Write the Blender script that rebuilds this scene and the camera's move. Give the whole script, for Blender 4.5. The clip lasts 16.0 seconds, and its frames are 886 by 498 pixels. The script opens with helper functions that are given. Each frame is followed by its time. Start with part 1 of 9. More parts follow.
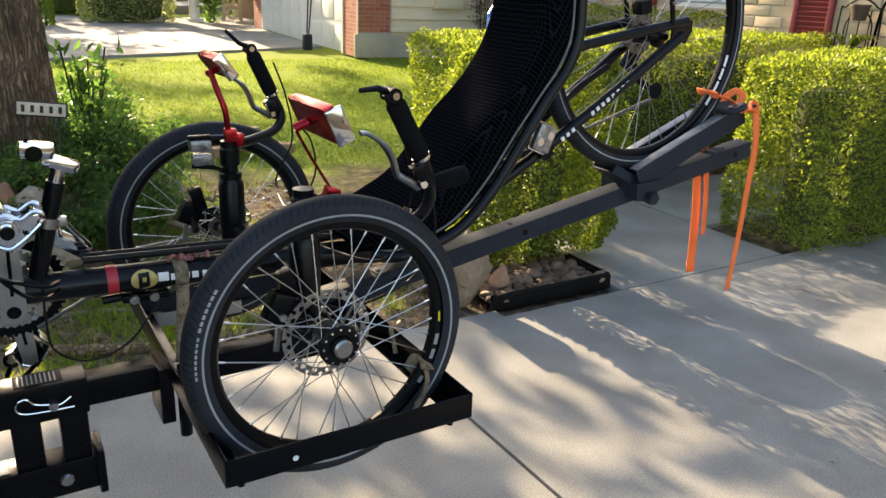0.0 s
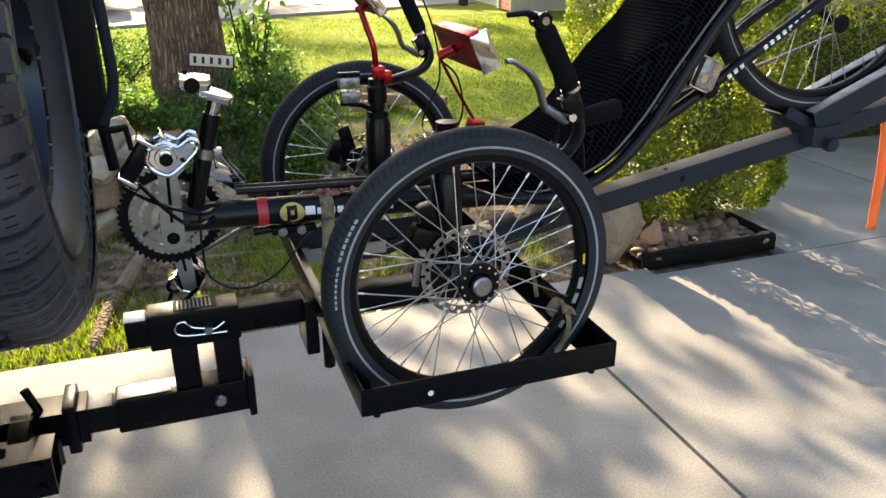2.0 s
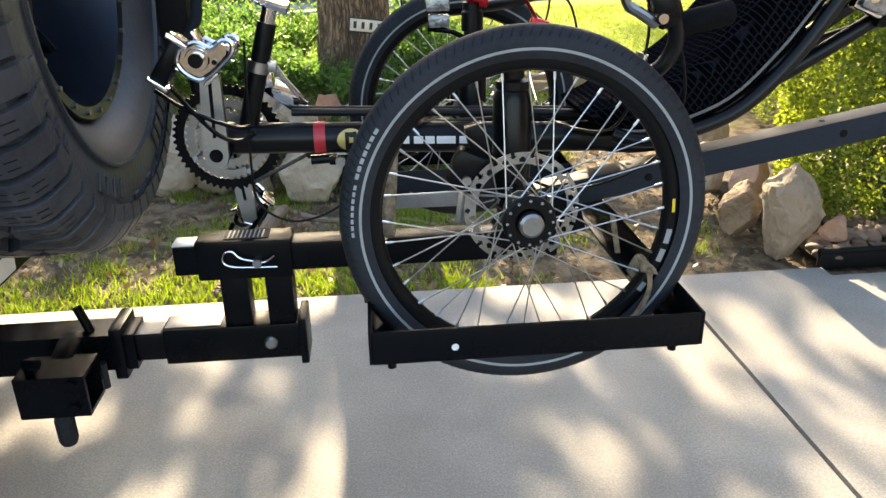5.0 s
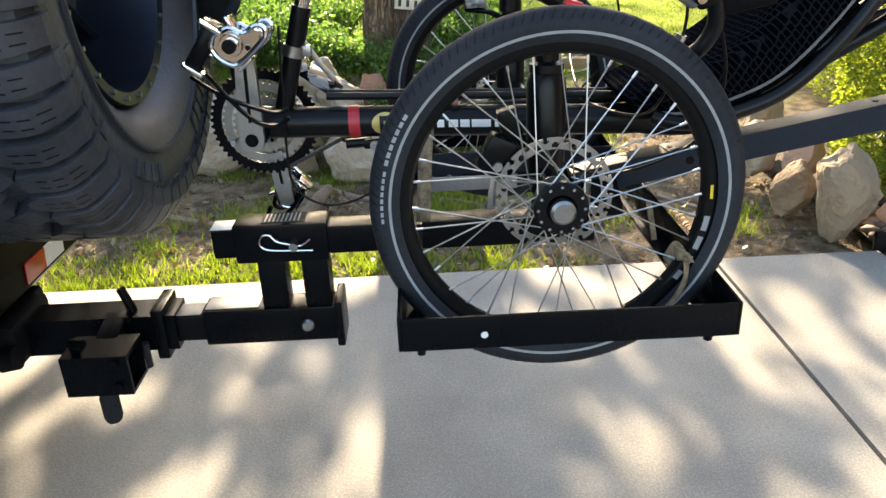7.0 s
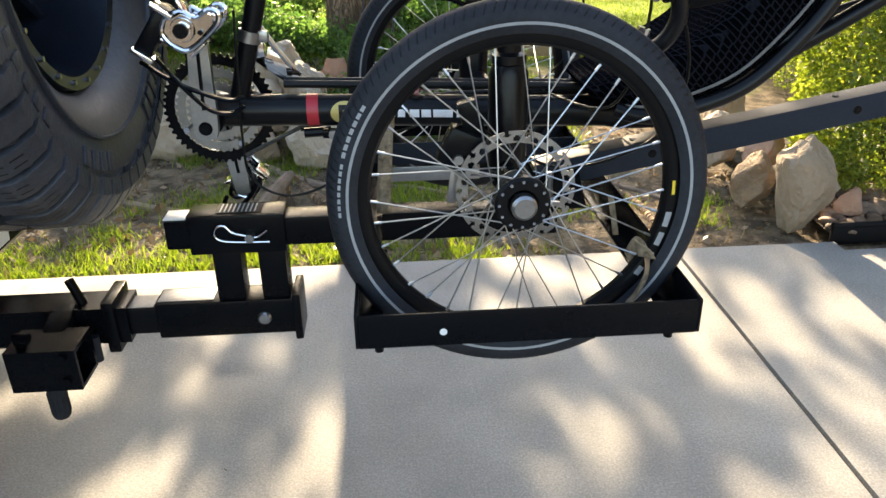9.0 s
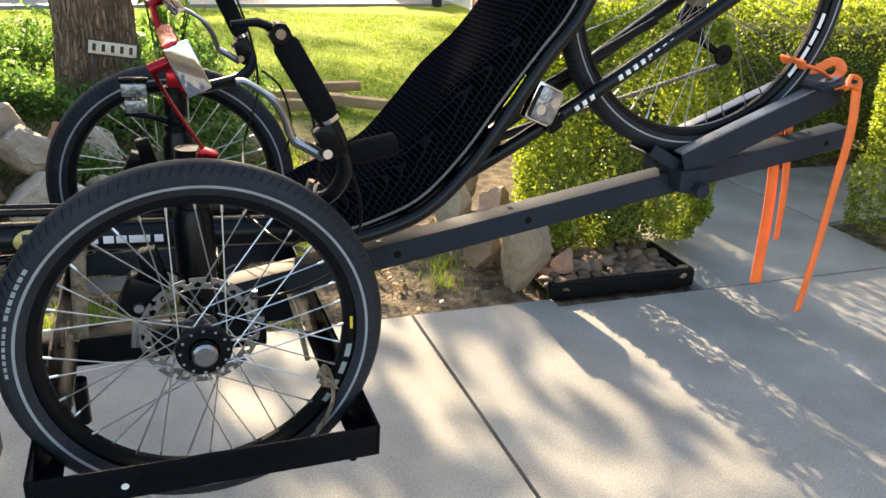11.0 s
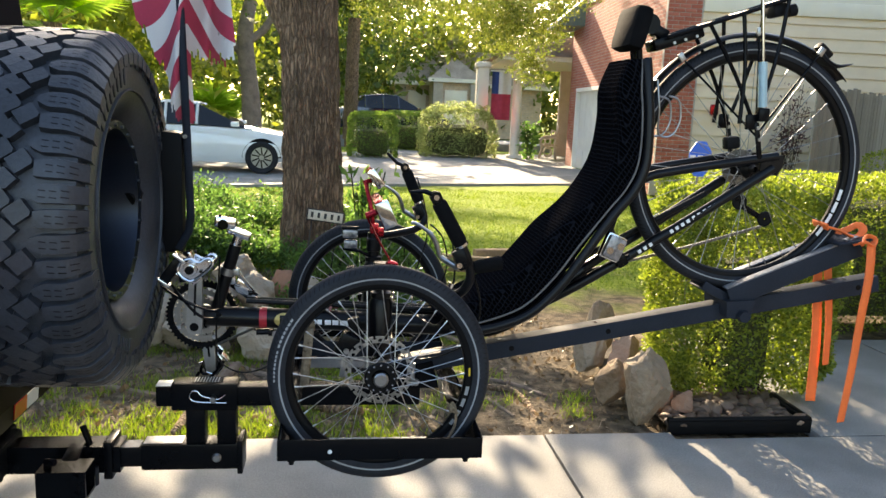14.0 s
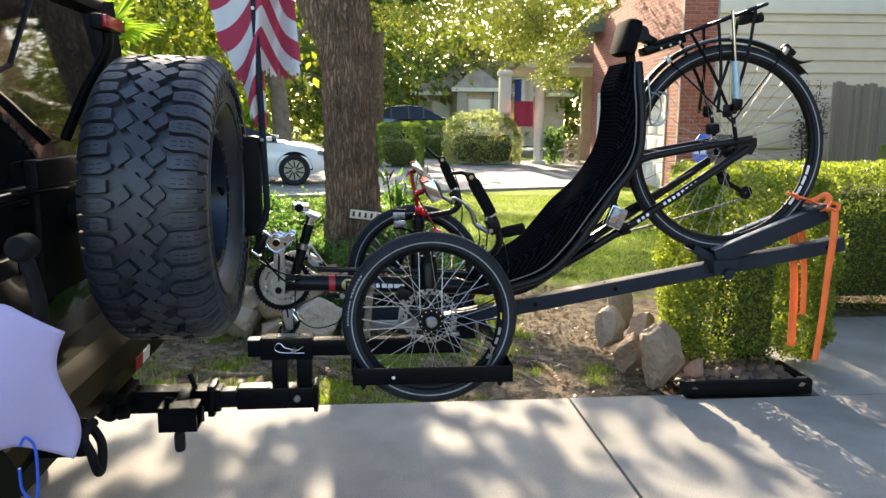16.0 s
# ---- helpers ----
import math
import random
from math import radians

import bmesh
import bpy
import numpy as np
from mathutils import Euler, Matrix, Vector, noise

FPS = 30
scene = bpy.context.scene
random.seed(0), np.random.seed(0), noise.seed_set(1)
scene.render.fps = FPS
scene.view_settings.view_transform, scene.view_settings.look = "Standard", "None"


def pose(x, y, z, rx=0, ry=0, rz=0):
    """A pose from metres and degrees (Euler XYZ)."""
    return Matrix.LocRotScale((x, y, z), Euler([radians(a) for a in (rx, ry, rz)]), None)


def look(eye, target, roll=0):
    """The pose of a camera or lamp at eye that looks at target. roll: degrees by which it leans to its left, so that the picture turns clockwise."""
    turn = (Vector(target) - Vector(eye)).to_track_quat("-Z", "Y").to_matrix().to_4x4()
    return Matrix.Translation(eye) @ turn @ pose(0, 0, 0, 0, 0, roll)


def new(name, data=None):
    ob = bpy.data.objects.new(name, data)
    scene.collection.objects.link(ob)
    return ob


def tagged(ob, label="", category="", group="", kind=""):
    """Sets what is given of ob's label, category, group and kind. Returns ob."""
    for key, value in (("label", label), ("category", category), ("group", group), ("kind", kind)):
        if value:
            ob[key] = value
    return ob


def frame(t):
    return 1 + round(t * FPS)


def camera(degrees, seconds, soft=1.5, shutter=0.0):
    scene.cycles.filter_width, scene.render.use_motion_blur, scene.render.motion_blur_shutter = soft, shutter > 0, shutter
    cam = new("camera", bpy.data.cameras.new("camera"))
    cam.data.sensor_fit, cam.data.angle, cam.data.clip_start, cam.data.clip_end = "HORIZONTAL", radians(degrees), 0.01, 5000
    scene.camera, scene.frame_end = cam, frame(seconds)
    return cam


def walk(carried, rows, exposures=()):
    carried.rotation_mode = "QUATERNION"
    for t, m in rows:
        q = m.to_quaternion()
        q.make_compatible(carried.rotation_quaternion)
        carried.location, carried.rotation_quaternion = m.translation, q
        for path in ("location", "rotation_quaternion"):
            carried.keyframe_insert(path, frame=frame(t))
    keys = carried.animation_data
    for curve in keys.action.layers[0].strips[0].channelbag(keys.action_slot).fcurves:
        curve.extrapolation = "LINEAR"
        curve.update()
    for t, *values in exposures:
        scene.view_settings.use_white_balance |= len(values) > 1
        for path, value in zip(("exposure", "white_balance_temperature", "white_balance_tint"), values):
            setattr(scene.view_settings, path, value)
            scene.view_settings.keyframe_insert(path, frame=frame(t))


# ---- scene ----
cam = camera(59.9, 16.0)
METRES, EYE, TILT, LEAN, TURN = 3.0, 1.45, -21.0, 4.0, 0.0
PATH = [
    (0, (-0.464, -1.097, 1.386), (0.529, 0.511, 0.731), 2.3),
    (0.5, (-0.48, -1.097, 1.391), (0.479, 0.516, 0.7), 3.9),
    (1, (-0.478, -1.089, 1.38), (0.387, 0.562, 0.656), 4.0),
    (1.5, (-0.457, -1.088, 1.362), (0.273, 0.62, 0.62), 2.0),
    (2, (-0.438, -1.072, 1.333), (0.192, 0.667, 0.574), -0.0),
    (2.5, (-0.404, -1.029, 1.316), (0.192, 0.705, 0.517), 0.1),
    (3, (-0.326, -0.91, 1.289), (0.161, 0.866, 0.507), 1.4),
    (3.5, (-0.293, -0.836, 1.235), (-0.026, 1.018, 0.536), 1.4),
    (4, (-0.27, -0.842, 1.149), (-0.095, 1.018, 0.436), 0.5),
    (4.5, (-0.22, -0.917, 1.145), (-0.056, 0.927, 0.39), -0.7),
    (4.7, (-0.205, -0.963, 1.156), (-0.039, 0.88, 0.397), -1.0),
    (6.8, (-0.182, -0.978, 1.184), (-0.091, 0.848, 0.374), -2.3),
    (7, (-0.172, -0.958, 1.174), (-0.139, 0.869, 0.361), -2.4),
    (7.5, (-0.166, -0.938, 1.168), (-0.193, 0.881, 0.338), -3.1),
    (8, (-0.209, -0.938, 1.157), (-0.237, 0.868, 0.298), -1.3),
    (8.5, (-0.205, -0.946, 1.166), (-0.206, 0.85, 0.286), -0.8),
    (9, (-0.163, -0.933, 1.176), (-0.041, 0.873, 0.326), -0.9),
    (9.5, (-0.142, -0.939, 1.221), (0.172, 0.853, 0.39), 1.0),
    (10, (-0.084, -0.942, 1.253), (0.384, 0.82, 0.431), 2.5),
    (10.2, (-0.061, -0.947, 1.275), (0.477, 0.797, 0.459), 2.8),
    (12.3, (-0.037, -1.034, 1.385), (0.699, 0.73, 0.796), 3.0),
    (12.5, (-0.048, -1.081, 1.393), (0.638, 0.714, 0.838), 3.4),
    (13, (-0.08, -1.246, 1.394), (0.471, 0.618, 0.921), 3.0),
    (13.5, (-0.116, -1.47, 1.394), (0.301, 0.44, 0.972), 2.9),
    (14, (-0.097, -1.661, 1.397), (0.171, 0.289, 1.046), 2.5),
    (14.5, (-0.028, -1.862, 1.377), (0.11, 0.111, 1.074), 1.4),
    (15, (-0.093, -2.014, 1.369), (0.006, -0.04, 1.061), 0.3),
    (15.5, (-0.183, -2.103, 1.357), (-0.025, -0.134, 1.042), -0.5),
    (16, (-0.178, -2.124, 1.365), (0.019, -0.161, 1.037), 0.5),
]
walk(cam, [(t, look(eye, target, roll)) for t, eye, target, roll in PATH], [(0.0, 1.98, 7300, 11), (2.0, 2.20, 7350, 11), (4.0, 2.53, 7300, 10), (9.0, 2.48, 7250, 10), (12.5, 2.12, 7250, 10), (16.0, 2.0, 6600, 10)])

# ---- light ----
SUN_TO = Vector((-0.056, 1.0, 0.435)).normalized()      # towards the sun: low, behind the big oak
world = bpy.data.worlds.new("sky")
scene.world = world
world.use_nodes = True
wn = world.node_tree.nodes
sky = wn.new("ShaderNodeTexSky")
sky.sky_type = "NISHITA"
sky.sun_disc = False
sky.sun_elevation = math.asin(SUN_TO.z)
sky.sun_rotation = math.atan2(SUN_TO.x, SUN_TO.y)
sky.air_density, sky.dust_density, sky.ozone_density = 1.0, 2.0, 1.0
wn["Background"].inputs["Strength"].default_value = 0.14
world.node_tree.links.new(sky.outputs["Color"], wn["Background"].inputs["Color"])
sun = new("sun", bpy.data.lights.new("sun", "SUN"))
sun.data.energy, sun.data.angle, sun.data.color = 4.5, radians(0.5), (1.0, 0.83, 0.61)
sun.matrix_world = look(SUN_TO * 50, (0, 0, 0))

# ---- materials ----


def node_mat(name, color, rough=0.6, metal=0.0, var=0.15, scale=8.0, fine=60.0, bump=0.2, dist=0.002, spec=0.5, tint=None, coat=0.0):
    """A surface with two scales of mottling and a fine relief."""
    m = bpy.data.materials.new(name)
    m.use_nodes = True
    nt = m.node_tree
    n, l = nt.nodes, nt.links
    p = n["Principled BSDF"]
    p.inputs["Roughness"].default_value, p.inputs["Metallic"].default_value = rough, metal
    p.inputs["Specular IOR Level"].default_value = spec
    p.inputs["Coat Weight"].default_value = coat
    co = n.new("ShaderNodeTexCoord")
    a, b = n.new("ShaderNodeTexNoise"), n.new("ShaderNodeTexNoise")
    a.inputs["Scale"].default_value, b.inputs["Scale"].default_value = scale, fine
    a.inputs["Detail"].default_value, b.inputs["Detail"].default_value = 4.0, 3.0
    l.new(co.outputs["Object"], a.inputs["Vector"])
    l.new(co.outputs["Object"], b.inputs["Vector"])
    add = n.new("ShaderNodeMath")
    add.operation = "MULTIPLY_ADD"
    l.new(b.outputs["Fac"], add.inputs[0])
    add.inputs[1].default_value = 0.5
    l.new(a.outputs["Fac"], add.inputs[2])
    ramp = n.new("ShaderNodeValToRGB")
    c = Vector(color)
    t = Vector(tint) if tint else c * (1 + var)
    d = c * (1 - var)
    ramp.color_ramp.elements[0].position, ramp.color_ramp.elements[1].position = 0.5, 1.0
    ramp.color_ramp.elements[0].color, ramp.color_ramp.elements[1].color = (*d, 1), (*t, 1)
    l.new(add.outputs[0], ramp.inputs["Fac"])
    l.new(ramp.outputs["Color"], p.inputs["Base Color"])
    if bump:
        bm_ = n.new("ShaderNodeBump")
        bm_.inputs["Strength"].default_value, bm_.inputs["Distance"].default_value = bump, dist
        l.new(b.outputs["Fac"], bm_.inputs["Height"])
        l.new(bm_.outputs["Normal"], p.inputs["Normal"])
    return m


def leaf_mat(name, dark, light, trans=0.45):
    """Leaves: each one a little different, light shining through."""
    m = bpy.data.materials.new(name)
    m.use_nodes = True
    n, l = m.node_tree.nodes, m.node_tree.links
    p, out = n["Principled BSDF"], n["Material Output"]
    p.inputs["Roughness"].default_value = 0.45
    p.inputs["Specular IOR Level"].default_value = 0.4
    g = n.new("ShaderNodeNewGeometry")
    ramp = n.new("ShaderNodeValToRGB")
    ramp.color_ramp.elements[0].color, ramp.color_ramp.elements[1].color = (*dark, 1), (*light, 1)
    l.new(g.outputs["Random Per Island"], ramp.inputs["Fac"])
    l.new(ramp.outputs["Color"], p.inputs["Base Color"])
    tr = n.new("ShaderNodeBsdfTranslucent")
    hsv = n.new("ShaderNodeHueSaturation")
    hsv.inputs["Saturation"].default_value, hsv.inputs["Value"].default_value = 1.1, 1.6
    l.new(ramp.outputs["Color"], hsv.inputs["Color"])
    l.new(hsv.outputs["Color"], tr.inputs["Color"])
    mix = n.new("ShaderNodeMixShader")
    mix.inputs["Fac"].default_value = trans
    l.new(p.outputs[0], mix.inputs[1])
    l.new(tr.outputs[0], mix.inputs[2])
    l.new(mix.outputs[0], out.inputs["Surface"])
    return m


def concrete_mat(name, base=(0.262, 0.256, 0.240)):
    m = node_mat(name, base, 0.85, 0, 0.14, 1.3, 90, 0.35, 0.003)
    n, l = m.node_tree.nodes, m.node_tree.links
    p = n["Principled BSDF"]
    src = p.inputs["Base Color"].links[0].from_socket
    co = n["Texture Coordinate"]
    # worn darker blotches and pale sand specks
    st = n.new("ShaderNodeTexNoise")
    st.inputs["Scale"].default_value, st.inputs["Detail"].default_value = 3.2, 9
    l.new(co.outputs["Object"], st.inputs["Vector"])
    r = n.new("ShaderNodeMapRange")
    r.inputs["From Min"].default_value, r.inputs["From Max"].default_value = 0.35, 0.7
    r.inputs["To Min"].default_value, r.inputs["To Max"].default_value = 0.78, 1.08
    l.new(st.outputs["Fac"], r.inputs["Value"])
    sp = n.new("ShaderNodeTexNoise")
    sp.inputs["Scale"].default_value, sp.inputs["Detail"].default_value = 190, 3
    l.new(co.outputs["Object"], sp.inputs["Vector"])
    r2 = n.new("ShaderNodeMapRange")
    r2.inputs["From Min"].default_value, r2.inputs["From Max"].default_value = 0.4, 0.75
    r2.inputs["To Min"].default_value, r2.inputs["To Max"].default_value = 0.78, 1.2
    l.new(sp.outputs["Fac"], r2.inputs["Value"])
    mul = n.new("ShaderNodeMath")
    mul.operation = "MULTIPLY"
    l.new(r.outputs[0], mul.inputs[0])
    l.new(r2.outputs[0], mul.inputs[1])
    v = n.new("ShaderNodeVectorMath")
    v.operation = "SCALE"
    l.new(src, v.inputs[0])
    l.new(mul.outputs[0], v.inputs["Scale"])
    l.new(v.outputs[0], p.inputs["Base Color"])
    return m


def wall_mat(name, kind, c1, c2, mortar, bw, bh):
    """Courses of brick too far off to pick apart: colour and relief in one brick pattern."""
    m = bpy.data.materials.new(name)
    m.use_nodes = True
    n, l = m.node_tree.nodes, m.node_tree.links
    p = n["Principled BSDF"]
    p.inputs["Roughness"].default_value = 0.85
    uv = n.new("ShaderNodeUVMap")
    b = n.new("ShaderNodeTexBrick")
    b.inputs["Scale"].default_value = 1.0
    b.inputs["Brick Width"].default_value, b.inputs["Row Height"].default_value = bw, bh
    b.inputs["Mortar Size"].default_value = 0.006
    b.inputs["Mortar Smooth"].default_value = 0.3
    for k, c in (("Color1", c1), ("Color2", c2), ("Mortar", mortar)):
        b.inputs[k].default_value = (*c, 1)
    l.new(uv.outputs["UV"], b.inputs["Vector"])
    ns = n.new("ShaderNodeTexNoise")
    ns.inputs["Scale"].default_value, ns.inputs["Detail"].default_value = 6, 6
    l.new(uv.outputs["UV"], ns.inputs["Vector"])
    r = n.new("ShaderNodeMapRange")
    r.inputs["To Min"].default_value, r.inputs["To Max"].default_value = 0.7, 1.3
    l.new(ns.outputs["Fac"], r.inputs["Value"])
    v = n.new("ShaderNodeVectorMath")
    v.operation = "SCALE"
    l.new(b.outputs["Color"], v.inputs[0])
    l.new(r.outputs[0], v.inputs["Scale"])
    l.new(v.outputs[0], p.inputs["Base Color"])
    bp = n.new("ShaderNodeBump")
    bp.inputs["Strength"].default_value, bp.inputs["Distance"].default_value = 0.7, 0.006
    bp.invert = True
    l.new(b.outputs["Fac"], bp.inputs["Height"])
    l.new(bp.outputs["Normal"], p.inputs["Normal"])
    return m


def piece_mat(name, c1, c2, rough=0.85, bump=0.5, fine=90.0, dist=0.004):
    """For loose pieces on shared meshes: each one takes its own shade."""
    m = node_mat(name, c1, rough, 0, 0.2, 9, fine, bump, dist)
    n, l = m.node_tree.nodes, m.node_tree.links
    p = n["Principled BSDF"]
    src = p.inputs["Base Color"].links[0].from_socket
    oi = n.new("ShaderNodeObjectInfo")
    mix = n.new("ShaderNodeMix")
    mix.data_type, mix.blend_type = "RGBA", "MIX"
    mix.inputs[7].default_value = (*c2, 1)
    l.new(oi.outputs["Random"], mix.inputs[0])
    l.new(src, mix.inputs[6])
    l.new(mix.outputs[2], p.inputs["Base Color"])
    return m


def ground_mat():
    """Lawn, thin patches and bare earth on one sheet; the earth lies near the drive and round the oak."""
    m = bpy.data.materials.new("lawn_and_earth")
    m.use_nodes = True
    n, l = m.node_tree.nodes, m.node_tree.links
    p = n["Principled BSDF"]
    p.inputs["Roughness"].default_value = 0.95
    p.inputs["Specular IOR Level"].default_value = 0.1
    co = n.new("ShaderNodeTexCoord")
    sep = n.new("ShaderNodeSeparateXYZ")
    l.new(co.outputs["Object"], sep.inputs[0])

    def tex(s, d=6):
        t = n.new("ShaderNodeTexNoise")
        t.inputs["Scale"].default_value, t.inputs["Detail"].default_value = s, d
        l.new(co.outputs["Object"], t.inputs["Vector"])
        return t.outputs["Fac"]

    def ramp(sock, a, b, pa=0.4, pb=0.65):
        r = n.new("ShaderNodeValToRGB")
        r.color_ramp.elements[0].position, r.color_ramp.elements[1].position = pa, pb
        r.color_ramp.elements[0].color, r.color_ramp.elements[1].color = (*a, 1), (*b, 1)
        l.new(sock, r.inputs["Fac"])
        return r.outputs["Color"]

    grass = ramp(tex(45), (0.13, 0.19, 0.02), (0.30, 0.34, 0.045))
    earth = ramp(tex(14, 9), (0.070, 0.056, 0.039), (0.195, 0.15, 0.098))
    # how far from the drive's edge: earth gives way to turf
    e = n.new("ShaderNodeMath")
    e.operation = "MULTIPLY_ADD"
    l.new(tex(1.6, 7), e.inputs[0])
    e.inputs[1].default_value = 3.6
    l.new(sep.outputs["Y"], e.inputs[2])
    f = n.new("ShaderNodeMapRange")
    f.inputs["From Min"].default_value, f.inputs["From Max"].default_value = 5.6, 6.8
    l.new(e.outputs[0], f.inputs["Value"])
    mix = n.new("ShaderNodeMix")
    mix.data_type = "RGBA"
    l.new(f.outputs[0], mix.inputs[0])
    l.new(earth, mix.inputs[6])
    l.new(grass, mix.inputs[7])
    l.new(mix.outputs[2], p.inputs["Base Color"])
    b = n.new("ShaderNodeBump")
    b.inputs["Strength"].default_value, b.inputs["Distance"].default_value = 0.8, 0.02
    l.new(tex(60, 8), b.inputs["Height"])
    l.new(b.outputs["Normal"], p.inputs["Normal"])
    return m


def net_mat():
    """Black honeycomb netting of a padded seat."""
    m = bpy.data.materials.new("black_netting")
    m.use_nodes = True
    n, l = m.node_tree.nodes, m.node_tree.links
    p = n["Principled BSDF"]
    p.inputs["Roughness"].default_value = 0.75
    p.inputs["Specular IOR Level"].default_value, p.inputs["IOR"].default_value = 0.0, 1.0
    uv = n.new("ShaderNodeUVMap")
    v = n.new("ShaderNodeTexVoronoi")
    v.feature = "DISTANCE_TO_EDGE"
    v.inputs["Scale"].default_value, v.inputs["Randomness"].default_value = 105, 0.25
    l.new(uv.outputs["UV"], v.inputs["Vector"])
    r = n.new("ShaderNodeValToRGB")
    r.color_ramp.elements[0].position, r.color_ramp.elements[1].position = 0.06, 0.16
    r.color_ramp.elements[0].color, r.color_ramp.elements[1].color = (0.0085, 0.0092, 0.012, 1), (0.0012, 0.0012, 0.0016, 1)
    l.new(v.outputs["Distance"], r.inputs["Fac"])
    l.new(r.outputs["Color"], p.inputs["Base Color"])
    b = n.new("ShaderNodeBump")
    b.inputs["Strength"].default_value, b.inputs["Distance"].default_value = 1.0, 0.003
    b.invert = True
    l.new(v.outputs["Distance"], b.inputs["Height"])
    l.new(b.outputs["Normal"], p.inputs["Normal"])
    return m


CONCRETE = concrete_mat("broom_finished_concrete")
CONCRETE_FAR = concrete_mat("pale_drive_concrete", (0.30, 0.293, 0.275))
GROUND = ground_mat()


def bark_mat():
    """Oak bark: short upright plates with dark furrows between them."""
    m = node_mat("oak_bark", (0.27, 0.175, 0.102), 0.95, 0, 0.30, 5, 60, 0, 0.03)
    n, l = m.node_tree.nodes, m.node_tree.links
    p = n["Principled BSDF"]
    src = p.inputs["Base Color"].links[0].from_socket
    mp = n.new("ShaderNodeMapping")
    mp.inputs["Scale"].default_value = (1.0, 1.0, 0.12)
    warp = n.new("ShaderNodeTexNoise")
    warp.inputs["Scale"].default_value, warp.inputs["Detail"].default_value = 9, 3
    l.new(n["Texture Coordinate"].outputs["Object"], warp.inputs["Vector"])
    add = n.new("ShaderNodeVectorMath")
    add.operation = "MULTIPLY_ADD"
    add.inputs[1].default_value = (0.06, 0.06, 0.06)
    l.new(warp.outputs["Color"], add.inputs[0])
    l.new(n["Texture Coordinate"].outputs["Object"], add.inputs[2])
    l.new(add.outputs["Vector"], mp.inputs["Vector"])
    vo = n.new("ShaderNodeTexVoronoi")
    vo.feature = "DISTANCE_TO_EDGE"
    vo.inputs["Scale"].default_value = 46
    l.new(mp.outputs["Vector"], vo.inputs["Vector"])
    r = n.new("ShaderNodeMapRange")
    r.inputs["From Min"].default_value, r.inputs["From Max"].default_value = 0.02, 0.30
    r.inputs["To Min"].default_value, r.inputs["To Max"].default_value = 0.42, 1.16
    l.new(vo.outputs["Distance"], r.inputs["Value"])
    mul = n.new("ShaderNodeVectorMath")
    mul.operation = "SCALE"
    l.new(src, mul.inputs[0])
    l.new(r.outputs["Result"], mul.inputs["Scale"])
    l.new(mul.outputs["Vector"], p.inputs["Base Color"])
    b = n.new("ShaderNodeBump")
    b.inputs["Strength"].default_value, b.inputs["Distance"].default_value = 1.0, 0.02
    l.new(r.outputs["Result"], b.inputs["Height"])
    l.new(b.outputs["Normal"], p.inputs["Normal"])
    return m


BARK = bark_mat()
BARK_PALE = node_mat("pale_bark", (0.2, 0.16, 0.12), 0.95, 0, 0.3, 6, 30, 0.8, 0.02)
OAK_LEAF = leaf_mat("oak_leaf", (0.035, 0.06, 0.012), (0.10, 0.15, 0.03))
# Lighter, yellower copy of the oak leaf: sunlight put into the colour.
YELLOW_LEAF = leaf_mat("sunlit_tone_leaf", (0.075, 0.105, 0.018), (0.20, 0.22, 0.045), 0.46)
HEDGE_LEAF = leaf_mat("hedge_leaf", (0.088, 0.132, 0.018), (0.29, 0.33, 0.058), 0.52)
SHRUB_LEAF = leaf_mat("shrub_leaf", (0.05, 0.105, 0.024), (0.14, 0.23, 0.06), 0.6)
GRASS_LEAF = leaf_mat("grass_blade", (0.085, 0.145, 0.018), (0.235, 0.285, 0.045), 0.5)
DRY_LEAF = leaf_mat("dry_leaf", (0.11, 0.075, 0.042), (0.25, 0.18, 0.105), 0.15)
PALE_LEAF = leaf_mat("pale_bush_leaf", (0.20, 0.24, 0.07), (0.50, 0.53, 0.24), 0.5)
# Street foliage whose sunlit brightness is put into the leaf colour.
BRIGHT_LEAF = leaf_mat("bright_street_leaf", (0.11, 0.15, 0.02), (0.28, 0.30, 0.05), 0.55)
BLOCK_LEAF = leaf_mat("fine_hedge_leaf", (0.07, 0.13, 0.022), (0.20, 0.27, 0.06), 0.55)
PALM_LEAF = leaf_mat("palm_frond", (0.15, 0.26, 0.03), (0.34, 0.44, 0.08), 0.6)
TWIG_BROWN = node_mat("brown_inner_twigs", (0.15, 0.115, 0.05), 0.95, 0, 0.6, 30, 120, 1.0, 0.02, tint=(0.10, 0.13, 0.035))
TWIG = node_mat("hedge_twigs", (0.03, 0.028, 0.014), 0.95, 0, 0.4, 20, 90, 0.8, 0.01)
ROCK = piece_mat("weathered_limestone", (0.21, 0.145, 0.088), (0.35, 0.28, 0.20), 0.92, 1.0, 22, 0.03)
PALE_ROCK = piece_mat("pale_limestone", (0.30, 0.245, 0.175), (0.43, 0.375, 0.295), 0.92, 1.0, 22, 0.03)
RED_ROCK = piece_mat("rusty_stone", (0.24, 0.12, 0.07), (0.38, 0.24, 0.16), 0.9, 0.9, 30, 0.015)
PEBBLE = piece_mat("river_pebble", (0.06, 0.038, 0.026), (0.25, 0.165, 0.11), 0.7, 0.3, 60, 0.004)
PLASTIC_EDGE = node_mat("black_plastic_edging", (0.004, 0.004, 0.0045), 0.6, 0, 0.3, 5, 60, 0.2, spec=0.15)
TIMBER = node_mat("weathered_timber", (0.30, 0.2, 0.11), 0.9, 0, 0.35, 5, 70, 0.6, 0.006)
